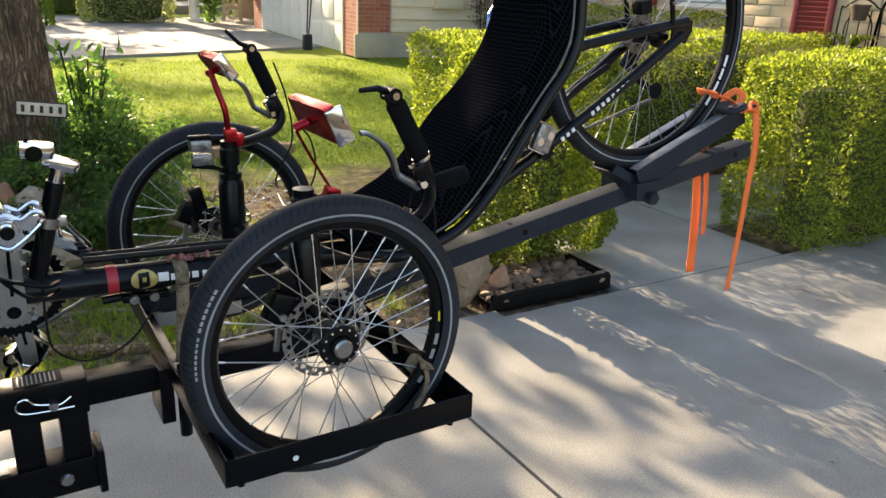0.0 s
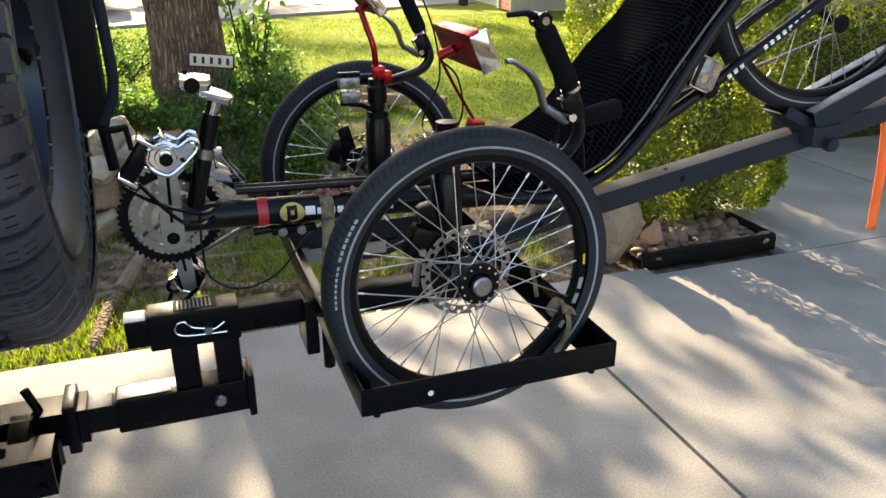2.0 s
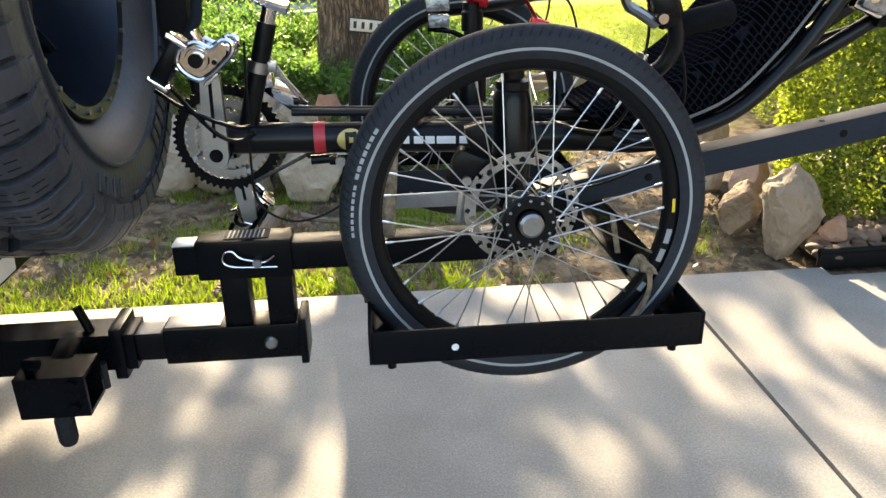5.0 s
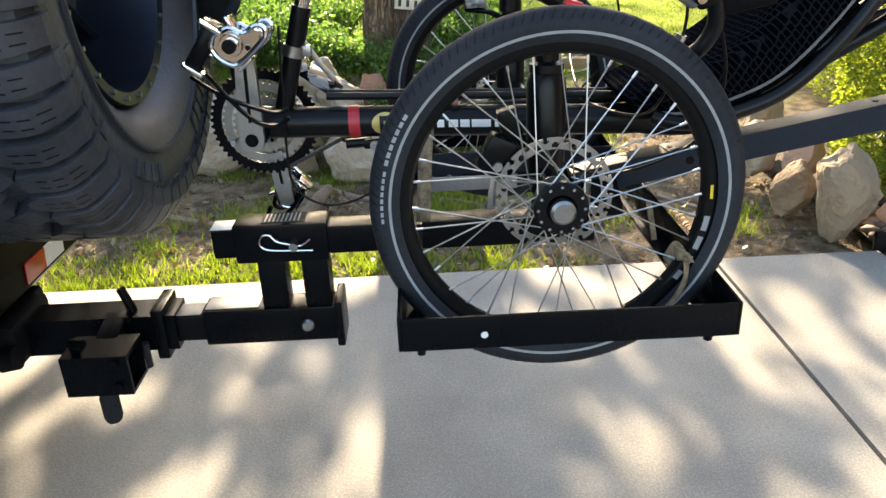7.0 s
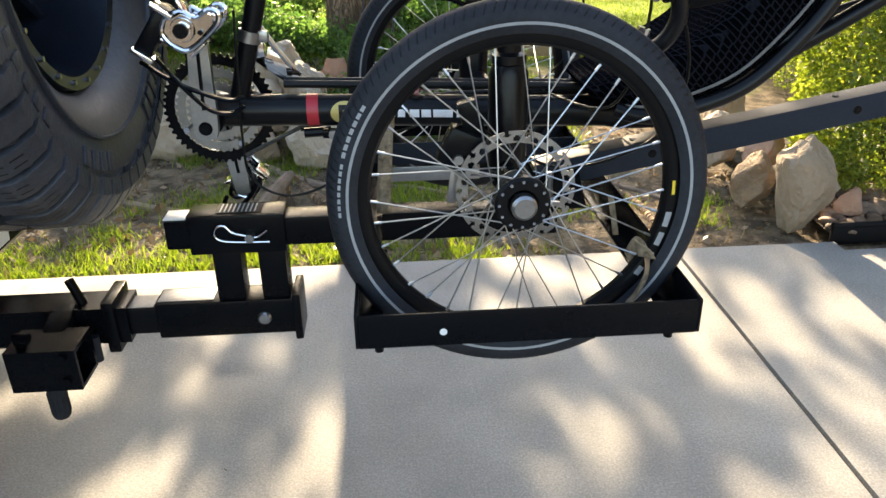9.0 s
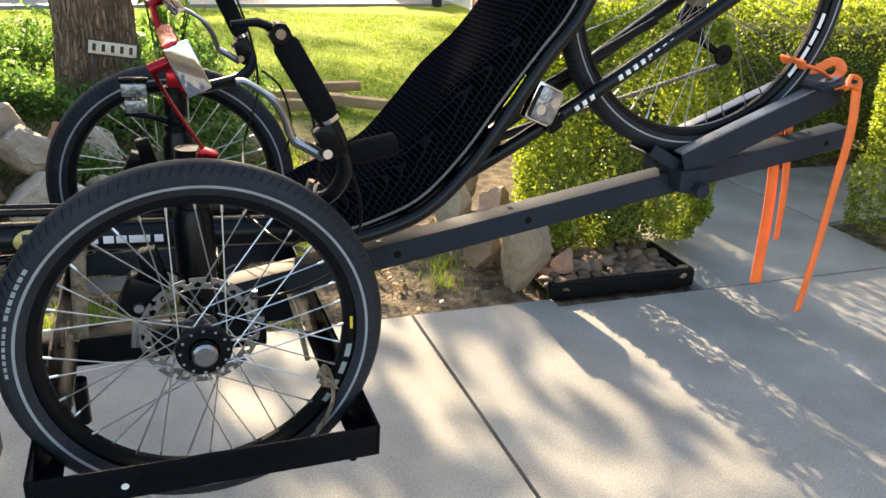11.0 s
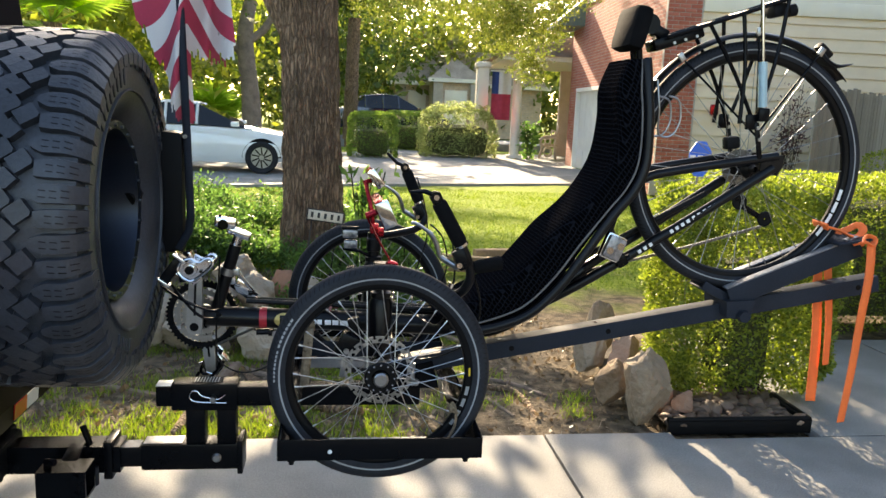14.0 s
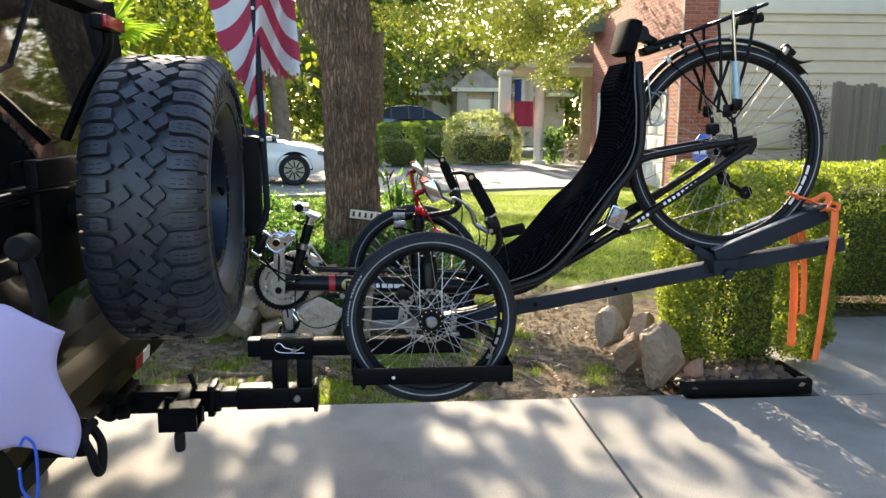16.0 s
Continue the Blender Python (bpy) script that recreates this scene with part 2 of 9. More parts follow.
FENCE_WOOD = piece_mat("grey_fence_board", (0.20, 0.17, 0.14), (0.29, 0.25, 0.21), 0.95, 0.6, 40, 0.005)
RED_BRICK = piece_mat("red_brick", (0.33, 0.085, 0.05), (0.44, 0.14, 0.09), 0.9, 0.5, 60, 0.004)
MORTAR = node_mat("mortar", (0.42, 0.36, 0.31), 0.95, 0, 0.15, 10, 80, 0.4, 0.003)
BRICK_WALL = wall_mat("red_brick_courses", "red", (0.36, 0.10, 0.065), (0.46, 0.16, 0.10), (0.42, 0.33, 0.28), 0.21, 0.075)
TAN_WALL = wall_mat("tan_tumbled_courses", "tan", (0.52, 0.41, 0.29), (0.58, 0.42, 0.28), (0.42, 0.36, 0.29), 0.30, 0.10)
TAN_BRICK = piece_mat("tan_tumbled_brick", (0.45, 0.34, 0.23), (0.52, 0.30, 0.19), 0.9, 0.6, 40, 0.006)
SIDING = node_mat("cream_lap_siding", (0.74, 0.60, 0.43), 0.7, 0, 0.05, 3, 60, 0.1)
TRIM = node_mat("cream_trim_paint", (0.78, 0.70, 0.56), 0.6, 0, 0.05, 3, 60, 0.1)
WHITE_PAINT = node_mat("white_paint", (0.78, 0.76, 0.72), 0.55, 0, 0.05, 3, 60, 0.1)
STUCCO = node_mat("tan_base_render", (0.42, 0.36, 0.28), 0.95, 0, 0.1, 5, 60, 0.5, 0.004)
SHINGLE = node_mat("brown_shingles", (0.20, 0.15, 0.11), 0.95, 0, 0.3, 4, 40, 0.8, 0.01)
PALE_SHINGLE = node_mat("weathered_pale_shingles", (0.36, 0.29, 0.23), 0.95, 0, 0.25, 2, 12, 0.8, 0.02)
GREEN_METAL = node_mat("grey_green_roof_edge", (0.14, 0.19, 0.17), 0.6, 0.2, 0.15, 4, 60, 0.1)
GREY_WALL = node_mat("shaded_render", (0.45, 0.38, 0.32), 0.9, 0, 0.1, 3, 60, 0.3)
DARK_POT = node_mat("brown_glazed_pot", (0.07, 0.045, 0.035), 0.5, 0, 0.25, 12, 90, 0.2)
TAN_BRICK = piece_mat("tan_tumbled_brick", (0.50, 0.40, 0.28), (0.62, 0.46, 0.32))
SHUTTER = node_mat("maroon_shutter_paint", (0.22, 0.03, 0.045), 0.5, 0, 0.15, 6, 60, 0.1)
GLASS_DARK = node_mat("dark_window_glass", (0.03, 0.035, 0.04), 0.04, 0, 0.05, 3, 60, 0, spec=0.8)
BLIND = node_mat("window_blinds", (0.55, 0.58, 0.58), 0.5, 0, 0.05, 3, 60, 0.1)
BLACK_STEEL = node_mat("black_powder_coat", (0.0032, 0.0036, 0.0046), 0.27, 0, 0.3, 9, 160, 0.10, 0.001, spec=0.11)
GREY_STEEL = node_mat("dark_grey_painted_steel", (0.022, 0.026, 0.035), 0.6, 0, 0.2, 7, 180, 0.08, 0.001, spec=0.08)
# Pale grey steel; on the rack's tube tops it paints reflected sky.
PALE_STEEL = node_mat("pale_grey_steel", (0.15, 0.155, 0.17), 0.45, 0.4, 0.35, 25, 160, 0.15, 0.001)
ALLOY = node_mat("brushed_alloy", (0.34, 0.34, 0.34), 0.33, 1.0, 0.15, 12, 200, 0.08, 0.0005)
DISC_STEEL = node_mat("worn_disc_steel", (0.30, 0.29, 0.28), 0.4, 1.0, 0.15, 40, 200, 0.1, 0.0005)
CHROME = node_mat("polished_chrome", (0.60, 0.60, 0.61), 0.09, 1.0, 0.05, 12, 200, 0.03, 0.0004)
SPOKE = node_mat("stainless_spoke", (0.50, 0.50, 0.50), 0.36, 1.0, 0.05, 20, 200, 0)
DARK_SPOKE = node_mat("dull_spoke", (0.30, 0.30, 0.30), 0.4, 1.0, 0.05, 20, 200, 0)
FRAME_BLACK = node_mat("satin_black_frame_paint", (0.0032, 0.0035, 0.0046), 0.3, 0, 0.2, 8, 200, 0.03, 0.0005, spec=0.22)
RUBBER = node_mat("tyre_rubber", (0.021, 0.0225, 0.027), 0.7, 0, 0.3, 12, 140, 0.35, 0.0012, spec=0.15)
RUBBER_OFF = node_mat("offroad_tyre_rubber", (0.027, 0.031, 0.040), 0.45, 0, 0.4, 9, 120, 0.5, 0.0022, spec=0.5)
REFLEX = node_mat("reflective_stripe", (0.27, 0.28, 0.29), 0.4, 0.1, 0.1, 40, 200, 0.05)
RIM_BLACK = node_mat("anodised_black_rim", (0.004, 0.004, 0.0045), 0.35, 0, 0.2, 10, 200, 0.05, 0.0005, spec=0.15)
FOAM = node_mat("black_foam_grip", (0.006, 0.006, 0.0065), 0.95, 0, 0.3, 30, 300, 0.5, 0.001, spec=0.08)
RED_ANO = node_mat("red_anodised_alloy", (0.32, 0.009, 0.015), 0.25, 0.75, 0.15, 12, 200, 0.04, 0.0005)
RED_BAND = node_mat("red_band", (0.45, 0.02, 0.03), 0.4, 0, 0.1, 20, 200, 0.05)
GOLD = node_mat("gold_emblem", (0.48, 0.37, 0.12), 0.4, 0.3, 0.1, 40, 200, 0.03)
WHITE_DECAL = node_mat("white_decal", (0.78, 0.78, 0.78), 0.4, 0, 0.04, 40, 200, 0)
YELLOW_DECAL = node_mat("yellow_decal", (0.72, 0.50, 0.03), 0.4, 0, 0.05, 40, 200, 0)
MIRROR = node_mat("mirror_glass", (0.42, 0.45, 0.49), 0.02, 1.0, 0.01, 4, 60, 0)
CLEAR = node_mat("clear_reflector_plastic", (0.22, 0.22, 0.23), 0.12, 0.6, 0.5, 60, 160, 0.8, 0.002)
NETTING = net_mat()
PIPING = node_mat("grey_seat_piping", (0.13, 0.12, 0.11), 0.6, 0, 0.15, 30, 200, 0.2)
ORANGE = node_mat("orange_webbing", (0.85, 0.16, 0.03), 0.7, 0, 0.12, 14, 260, 0.4, 0.001)
CAMO = node_mat("brown_camouflage_strap", (0.16, 0.11, 0.06), 0.85, 0, 0.6, 45, 200, 0.4, 0.001, tint=(0.34, 0.26, 0.17))
RED_TIE = node_mat("faded_red_tie", (0.32, 0.12, 0.10), 0.85, 0, 0.4, 60, 200, 0.4, 0.001)
CABLE = node_mat("black_cable", (0.004, 0.004, 0.004), 0.45, 0, 0.1, 20, 100, 0, spec=0.2)
CHAIN = node_mat("oiled_chain", (0.16, 0.15, 0.14), 0.4, 0.9, 0.3, 120, 300, 0.4, 0.001)
CAR_BLACK = node_mat("black_car_paint", (0.006, 0.006, 0.007), 0.12, 0, 0.1, 3, 100, 0, coat=1.0)
CAR_TRIM = node_mat("black_car_plastic", (0.0045, 0.0046, 0.0052), 0.6, 0, 0.2, 8, 160, 0.2, 0.001, spec=0.15)
BUMPER = node_mat("olive_black_bumper", (0.010, 0.010, 0.006), 0.3, 0.0, 0.2, 5, 140, 0.05, 0.0008, spec=0.015)
CAR_WHITE = node_mat("white_car_paint", (0.78, 0.79, 0.80), 0.15, 0, 0.02, 3, 100, 0, coat=1.0)
CAR_BLUE = node_mat("dark_blue_car_paint", (0.012, 0.016, 0.03), 0.12, 0, 0.1, 3, 100, 0, coat=1.0)
CAR_GLASS = node_mat("tinted_car_glass", (0.006, 0.007, 0.008), 0.03, 0, 0.05, 3, 100, 0, spec=0.5)
WHEEL_BLUE = node_mat("dark_wheel_paint", (0.016, 0.022, 0.035), 0.3, 0.6, 0.2, 8, 200, 0.05)
LENS_RED = node_mat("red_lamp_lens", (0.40, 0.012, 0.015), 0.12, 0, 0.1, 20, 100, 0.05)
TAPE_WHITE = node_mat("white_reflective_tape", (0.75, 0.75, 0.73), 0.35, 0, 0.05, 40, 200, 0)
CLOTH = node_mat("lavender_cloth", (0.42, 0.36, 0.55), 0.9, 0, 0.06, 5, 300, 0.3, 0.001)
BLUE_CORD = node_mat("blue_cord", (0.03, 0.10, 0.55), 0.7, 0, 0.2, 60, 300, 0.4, 0.001)
FLAG_RED = node_mat("faded_red_flag_cloth", (0.42, 0.04, 0.075), 0.85, 0, 0.15, 8, 300, 0.3, 0.001)
FLAG_WHITE = node_mat("off_white_flag_cloth", (0.68, 0.65, 0.62), 0.85, 0, 0.06, 8, 300, 0.3, 0.001)
FLAG_BLUE = node_mat("navy_flag_cloth", (0.03, 0.06, 0.2), 0.85, 0, 0.1, 8, 300, 0.3, 0.001)
SIGN_BLUE = node_mat("blue_yard_sign", (0.03, 0.13, 0.55), 0.4, 0, 0.05, 8, 200, 0.02)
SIGN_CREAM = node_mat("cream_plaque", (0.62, 0.55, 0.40), 0.7, 0, 0.2, 12, 120, 0.2)
SIGN_DARK = node_mat("dark_plaque_paint", (0.03, 0.025, 0.02), 0.7, 0, 0.1, 12, 120, 0.1)
PUMP_BLUE = node_mat("pale_blue_pump", (0.36, 0.52, 0.58), 0.35, 0.2, 0.08, 20, 200, 0.03)
PURPLE_LEAF = leaf_mat("purple_crape_leaf", (0.06, 0.03, 0.03), (0.17, 0.08, 0.07), 0.3)
ROOT = node_mat("surface_root", (0.19, 0.14, 0.10), 0.95, 0, 0.3, 10, 60, 0.7, 0.008)

# ---- shape helpers ----
rnd = random.Random(7)


class Geo:
    """Gathers vertices and faces of one mesh."""

    def __init__(self):
        self.v, self.f, self.uv = [], [], {}

    def add(self, verts, faces):
        k = len(self.v)
        self.v.extend(tuple(p) for p in verts)
        self.f.extend(tuple(i + k for i in q) for q in faces)
        return self

    def box(self, c, s, bevel=0.0, rot=None):
        """A box of size s about c, its edges rounded by bevel, turned by the Euler degrees rot."""
        bm = bmesh.new()
        bmesh.ops.create_cube(bm, size=1.0)
        bmesh.ops.scale(bm, vec=s, verts=bm.verts)
        if bevel:
            bmesh.ops.bevel(bm, geom=bm.edges[:], offset=min(bevel, 0.45 * min(s)), segments=2, affect="EDGES", profile=0.6)
        m = pose(*c, *(rot or (0, 0, 0)))
        bm.verts.index_update()
        self.add([m @ v.co for v in bm.verts], [[v.index for v in q.verts] for q in bm.faces])
        bm.free()
        return self

    def tube(self, pts, r, segs=10, cap=True, flat=1.0):
        """A round bar along pts; r is one radius or one per point."""
        pts = [Vector(p) for p in pts]
        rr = r if isinstance(r, (list, tuple)) else [r] * len(pts)
        t0 = (pts[1] - pts[0]).normalized()
        up = Vector((0, 0, 1)) if abs(t0.z) < 0.9 else Vector((1, 0, 0))
        side = t0.cross(up).normalized()
        vs, fs = [], []
        for i, p in enumerate(pts):
            t = (pts[min(i + 1, len(pts) - 1)] - pts[max(i - 1, 0)]).normalized()
            side = (side - t * side.dot(t)).normalized()
            other = t.cross(side)
            for k in range(segs):
                a = 2 * math.pi * k / segs
                vs.append(p + (side * math.cos(a) + other * math.sin(a) * flat) * rr[i])
        for i in range(len(pts) - 1):
            for k in range(segs):
                a, b = i * segs + k, i * segs + (k + 1) % segs
                fs.append((a, b, b + segs, a + segs))
        if cap:
            fs.append(tuple(reversed(range(segs))))
            fs.append(tuple(range((len(pts) - 1) * segs, len(pts) * segs)))
        return self.add(vs, fs)

    def lathe(self, profile, centre, axis="y", segs=48, arc=1.0):
        """Turns profile, rows of (radius, along), about an axis through centre."""
        c = Vector(centre)
        vs, fs, n = [], [], len(profile)
        steps = segs if arc >= 1 else segs + 1
        for k in range(steps):
            a = 2 * math.pi * arc * k / segs
            for r, h in profile:
                ca, sa = r * math.cos(a), r * math.sin(a)
                vs.append(c + Vector({"y": (ca, h, sa), "x": (h, ca, sa), "z": (ca, sa, h)}[axis]))
        for k in range(segs):
            for i in range(n - 1):
                a, b = k * n + i, ((k + 1) % steps) * n + i
                fs.append((a, b, b + 1, a + 1))
        return self.add(vs, fs)

    def grid(self, fn, nu, nv, thick=None):
        """A sheet fn(u, v), u and v from 0 to 1."""
        vs = [fn(i / nu, j / nv) for j in range(nv + 1) for i in range(nu + 1)]
        fs = [(j * (nu + 1) + i, j * (nu + 1) + i + 1, (j + 1) * (nu + 1) + i + 1, (j + 1) * (nu + 1) + i) for j in range(nv) for i in range(nu)]
        return self.add(vs, fs)

    def prism(self, outline, depth, place):
        """An outline in x, z pulled along y by depth, set down by the matrix place."""
        n = len(outline)
        vs = [place @ Vector((x, -depth / 2, z)) for x, z in outline] + [place @ Vector((x, depth / 2, z)) for x, z in outline]
        fs = [tuple(range(n)), tuple(reversed(range(n, 2 * n)))]
        fs += [(i, i + n, (i + 1) % n + n, (i + 1) % n) for i in range(n)]
        return self.add(vs, fs)

    def mesh(self, name, material, smooth=30):
        me = bpy.data.meshes.new(name)
        me.from_pydata(self.v, [], self.f)
        if smooth:
            me.shade_smooth()
            me.set_sharp_from_angle(angle=radians(smooth))
        if material:
            me.materials.append(material)
        me.update()
        return me


def fix(me):
    bm = bmesh.new()
    bm.from_mesh(me)
    bmesh.ops.recalc_face_normals(bm, faces=bm.faces)
    bm.to_mesh(me)
    bm.free()
    return me


def part(name, geo, material, parent, label="", smooth=30):
    """One mesh object under a thing or under a part."""
    me = geo if isinstance(geo, bpy.types.Mesh) else fix(geo.mesh(name, material, smooth))
    ob = new(name, me)
    ob.parent = parent
    ob.matrix_parent_inverse = parent.matrix_basis.inverted() if parent.parent is None else Matrix()
    return tagged(ob, label) if label else ob


def thing(name, label, category, at=(0, 0, 0), group="", geo=None, material=None, kind="", smooth=30):
    """A top-level thing: an Empty at its base, or one mesh."""
    ob = new(name, fix(geo.mesh(name, material, smooth)) if geo else None)
    if not geo:
        ob.empty_display_size = 0.1
        ob.matrix_basis = Matrix.Translation(at)
    return tagged(ob, label, category, group, kind)


def smooth_path(pts, n=6):
    """Catmull-Rom through pts."""
    pts = [Vector(p) for p in pts]
    out = []
    for i in range(len(pts) - 1):
        a, b, c, d = pts[max(i - 1, 0)], pts[i], pts[i + 1], pts[min(i + 2, len(pts) - 1)]
        for k in range(n):
            t = k / n
            out.append(0.5 * ((2 * b) + (c - a) * t + (2 * a - 5 * b + 4 * c - d) * t * t + (3 * b - a - 3 * c + d) * t ** 3))
    return out + [pts[-1]]


def leaves(name, points, size, material, parent=None, aspect=0.55, droop=0.3, seed=1, jitter=0.4, normals=None, fold=True):
    """Many small pointed leaves, one island each, as one mesh."""
    r = np.random.default_rng(seed)
    p = np.asarray(points, dtype=float)
    n = len(p)
    d = r.normal(size=(n, 3))
    if normals is not None:
        d = d * 0.9 + np.asarray(normals) * 0.9
    d[:, 2] -= droop
    d /= np.linalg.norm(d, axis=1)[:, None]
    s = np.cross(d, r.normal(size=(n, 3)))
    s /= np.linalg.norm(s, axis=1)[:, None] + 1e-9
    nn = np.cross(d, s)
    L = size * (1 + jitter * r.uniform(-1, 1, size=n))[:, None]
    W = L * aspect * 0.5
    a, t = p, p + d * L
    mid = p + d * L * 0.45 + nn * (L * 0.08 if fold else 0)
    verts = np.stack([a, mid + s * W, t, mid - s * W], axis=1).reshape(-1, 3)
    me = bpy.data.meshes.new(name)
    me.vertices.add(4 * n)
    me.vertices.foreach_set("co", verts.ravel().astype(np.float32))
    me.loops.add(4 * n)
    me.loops.foreach_set("vertex_index", np.arange(4 * n, dtype=np.int32))
    me.polygons.add(n)
    me.polygons.foreach_set("loop_start", np.arange(0, 4 * n, 4, dtype=np.int32))
    me.update(calc_edges=True)
    me.materials.append(material)
    ob = new(name, me)
    if parent:
        ob.parent = parent
        ob.matrix_parent_inverse = parent.matrix_basis.inverted()
    return ob


def uv_planar(ob, ax, az):
    """UVs in metres along two directions, for coursed walls."""
    me = ob.data
    uv = me.uv_layers.new(name="UVMap")
    ax, az = Vector(ax), Vector(az)
    for lp in me.loops:
        co = me.vertices[lp.vertex_index].co
        uv.data[lp.index].uv = (co.dot(ax), co.dot(az))


def boulder(name, c, s, seed, material, label, rot=0, category="rock", detail=3, group="garden boulders"):
    """A weathered stone: a lumpy ball cut flat by a few planes."""
    bm = bmesh.new()
    bmesh.ops.create_icosphere(bm, subdivisions=detail, radius=1.0)
    r = random.Random(seed)
    planes = [(Vector((r.gauss(0, 1), r.gauss(0, 1), r.gauss(0, 0.8))).normalized(), r.uniform(0.52, 0.85)) for _ in range(13)]
    off = Vector((r.uniform(0, 50), r.uniform(0, 50), r.uniform(0, 50)))
    m = pose(*c, 0, 0, rot)
    for v in bm.verts:
        p = v.co.copy()
        for nrm, d in planes:
            k = p.dot(nrm) - d
            if k > 0:
                p -= nrm * k * 0.97
        p *= 1.08 + 0.12 * noise.noise(p * 1.7 + off) + 0.09 * noise.noise(p * 4.3 + off) + 0.05 * noise.noise(p * 9 + off)
        v.co = m @ Vector((p.x * s[0], p.y * s[1], max(p.z, -0.8) * s[2]))
    me = bpy.data.meshes.new(name)
    bm.to_mesh(me)
    bm.free()
    me.shade_smooth()
    me.set_sharp_from_angle(angle=radians(38))
    me.materials.append(material)
    return tagged(new(name, me), label, category, group)

# ---- ground, drive and walk ----
EDGE = 1.48        # where the drive meets the lawn


def ground_height(x, y):
    """Flat by the drive, a raised bed behind the boulders."""
    if y < EDGE + 0.02:
        return -0.06
    h = -0.035 + 0.02 * noise.noise(Vector((x * 1.3, y * 1.3, 0)))
    bed = max(0.0, 1 - ((x + 0.85) / 1.25) ** 6) * min(1, max(0, (y - 2.85) / 0.4)) * min(1, max(0, (6.2 - y) / 1.6))
    return h + 0.40 * bed


def build_ground():
    xs = sorted(set([round(-4 + 0.1 * i, 3) for i in range(121)] + [-400, -120, -60, -30, -15, -9, -6, 10, 13, 18, 30, 60, 120, 400]))
    ys = sorted(set([round(1.2 + 0.1 * i, 3) for i in range(75)] + [EDGE + 0.005, EDGE + 0.03] + [-400, -60, -20, -8, -3, 0, 9.2, 10, 11, 12, 14, 17, 22, 30, 60, 120, 400]))
    g = Geo()
    g.v = [(x, y, ground_height(x, y)) for y in ys for x in xs]
    n = len(xs)
    g.f = [(j * n + i, j * n + i + 1, (j + 1) * n + i + 1, (j + 1) * n + i) for j in range(len(ys) - 1) for i in range(n - 1)]
    return thing("ground", "green lawn thinning to bare brown earth along the drive", "lawn", geo=g, material=GROUND, kind="structure", smooth=60)


build_ground()


def slab(parent, x0, x1, y0, y1, top=0.0, mat=CONCRETE):
    g = Geo().box(((x0 + x1) / 2, (y0 + y1) / 2, top - 0.06), (x1 - x0, y1 - y0, 0.12), 0.008)
    return part("slab", g, mat, parent)


drive = thing("driveway", "pale broom-finished concrete driveway slabs with dark joints", "driveway", kind="structure")
XJ = [-14.6, -11.5, -8.4, -5.3, -2.25, 0.825, 3.9, 7.0]
for i in range(len(XJ) - 1):
    for y0, y1 in ((-4.7, -1.62), (-1.608, EDGE - 0.07 if XJ[i + 1] > 3.8 else EDGE)):
        a, b = XJ[i] + 0.005, XJ[i + 1] - 0.005
        if XJ[i] < 1 < XJ[i + 1] and y1 > 0:
            # the edge steps back for the hedge bed
            out_ = [(a, y0), (b, y0), (b, EDGE - 0.07), (1.415, EDGE - 0.07), (1.415, EDGE), (a, EDGE)]
            part("slab", Geo().add([(x, y, 0) for x, y in out_] + [(x, y, -0.12) for x, y in out_], [tuple(range(6)), tuple(range(11, 5, -1))] + [(k, k + 6, (k + 1) % 6 + 6, (k + 1) % 6) for k in range(6)]), CONCRETE, drive, smooth=0)
        else:
            slab(drive, a, b, y0, y1)
front_walk = thing("pavement", "concrete front walk between clipped hedges", "walkway", kind="structure")
slab(front_walk, 2.125, 3.36, EDGE - 0.058, 2.95)
slab(front_walk, 3.372, 5.9, 2.0, 2.95)
neighbour_drive = thing("road", "neighbour's sunlit pale concrete driveway", "driveway", kind="structure")
gd = Geo()
pts = [(-40, 1.5), (-1.86, 11.9), (0.8, 12.9), (3.8, 13.9), (6.0, 14.6), (6.5, 20.6), (8.2, 23.6), (8.2, 26.2), (4.6, 24.6), (3.2, 24.0), (1.9, 26.5), (-0.5, 22), (-40, 12)]
gd.add([(x, y, 0.012) for x, y in pts] + [(x, y, -0.1) for x, y in pts], [tuple(range(len(pts)))] + [(i, i + len(pts), (i + 1) % len(pts) + len(pts), (i + 1) % len(pts)) for i in range(len(pts))])
part("slab", gd, CONCRETE_FAR, neighbour_drive, smooth=0)

# ---- neighbour's brick house with the white garage door ----
HC, HR = (5.80, 12.4), -5.0
HM = pose(HC[0], HC[1], 0, 0, 0, HR)


def hbox(g, x0, x1, y0, y1, z0, z1, bevel=0.0):
    """A box in the house's own directions: x along the siding, y along the garage front."""
    q = Geo().box(((x0 + x1) / 2, (y0 + y1) / 2, (z0 + z1) / 2), (x1 - x0, y1 - y0, z1 - z0), bevel)
    return g.add([HM @ Vector(v) for v in q.v], q.f)


house = thing("house", "two-storey red brick house with cream lap siding and white garage door", "house", (*HC, 0))
AXX, AXY = HM.to_3x3() @ Vector((1, 0, 0)), HM.to_3x3() @ Vector((0, 1, 0))
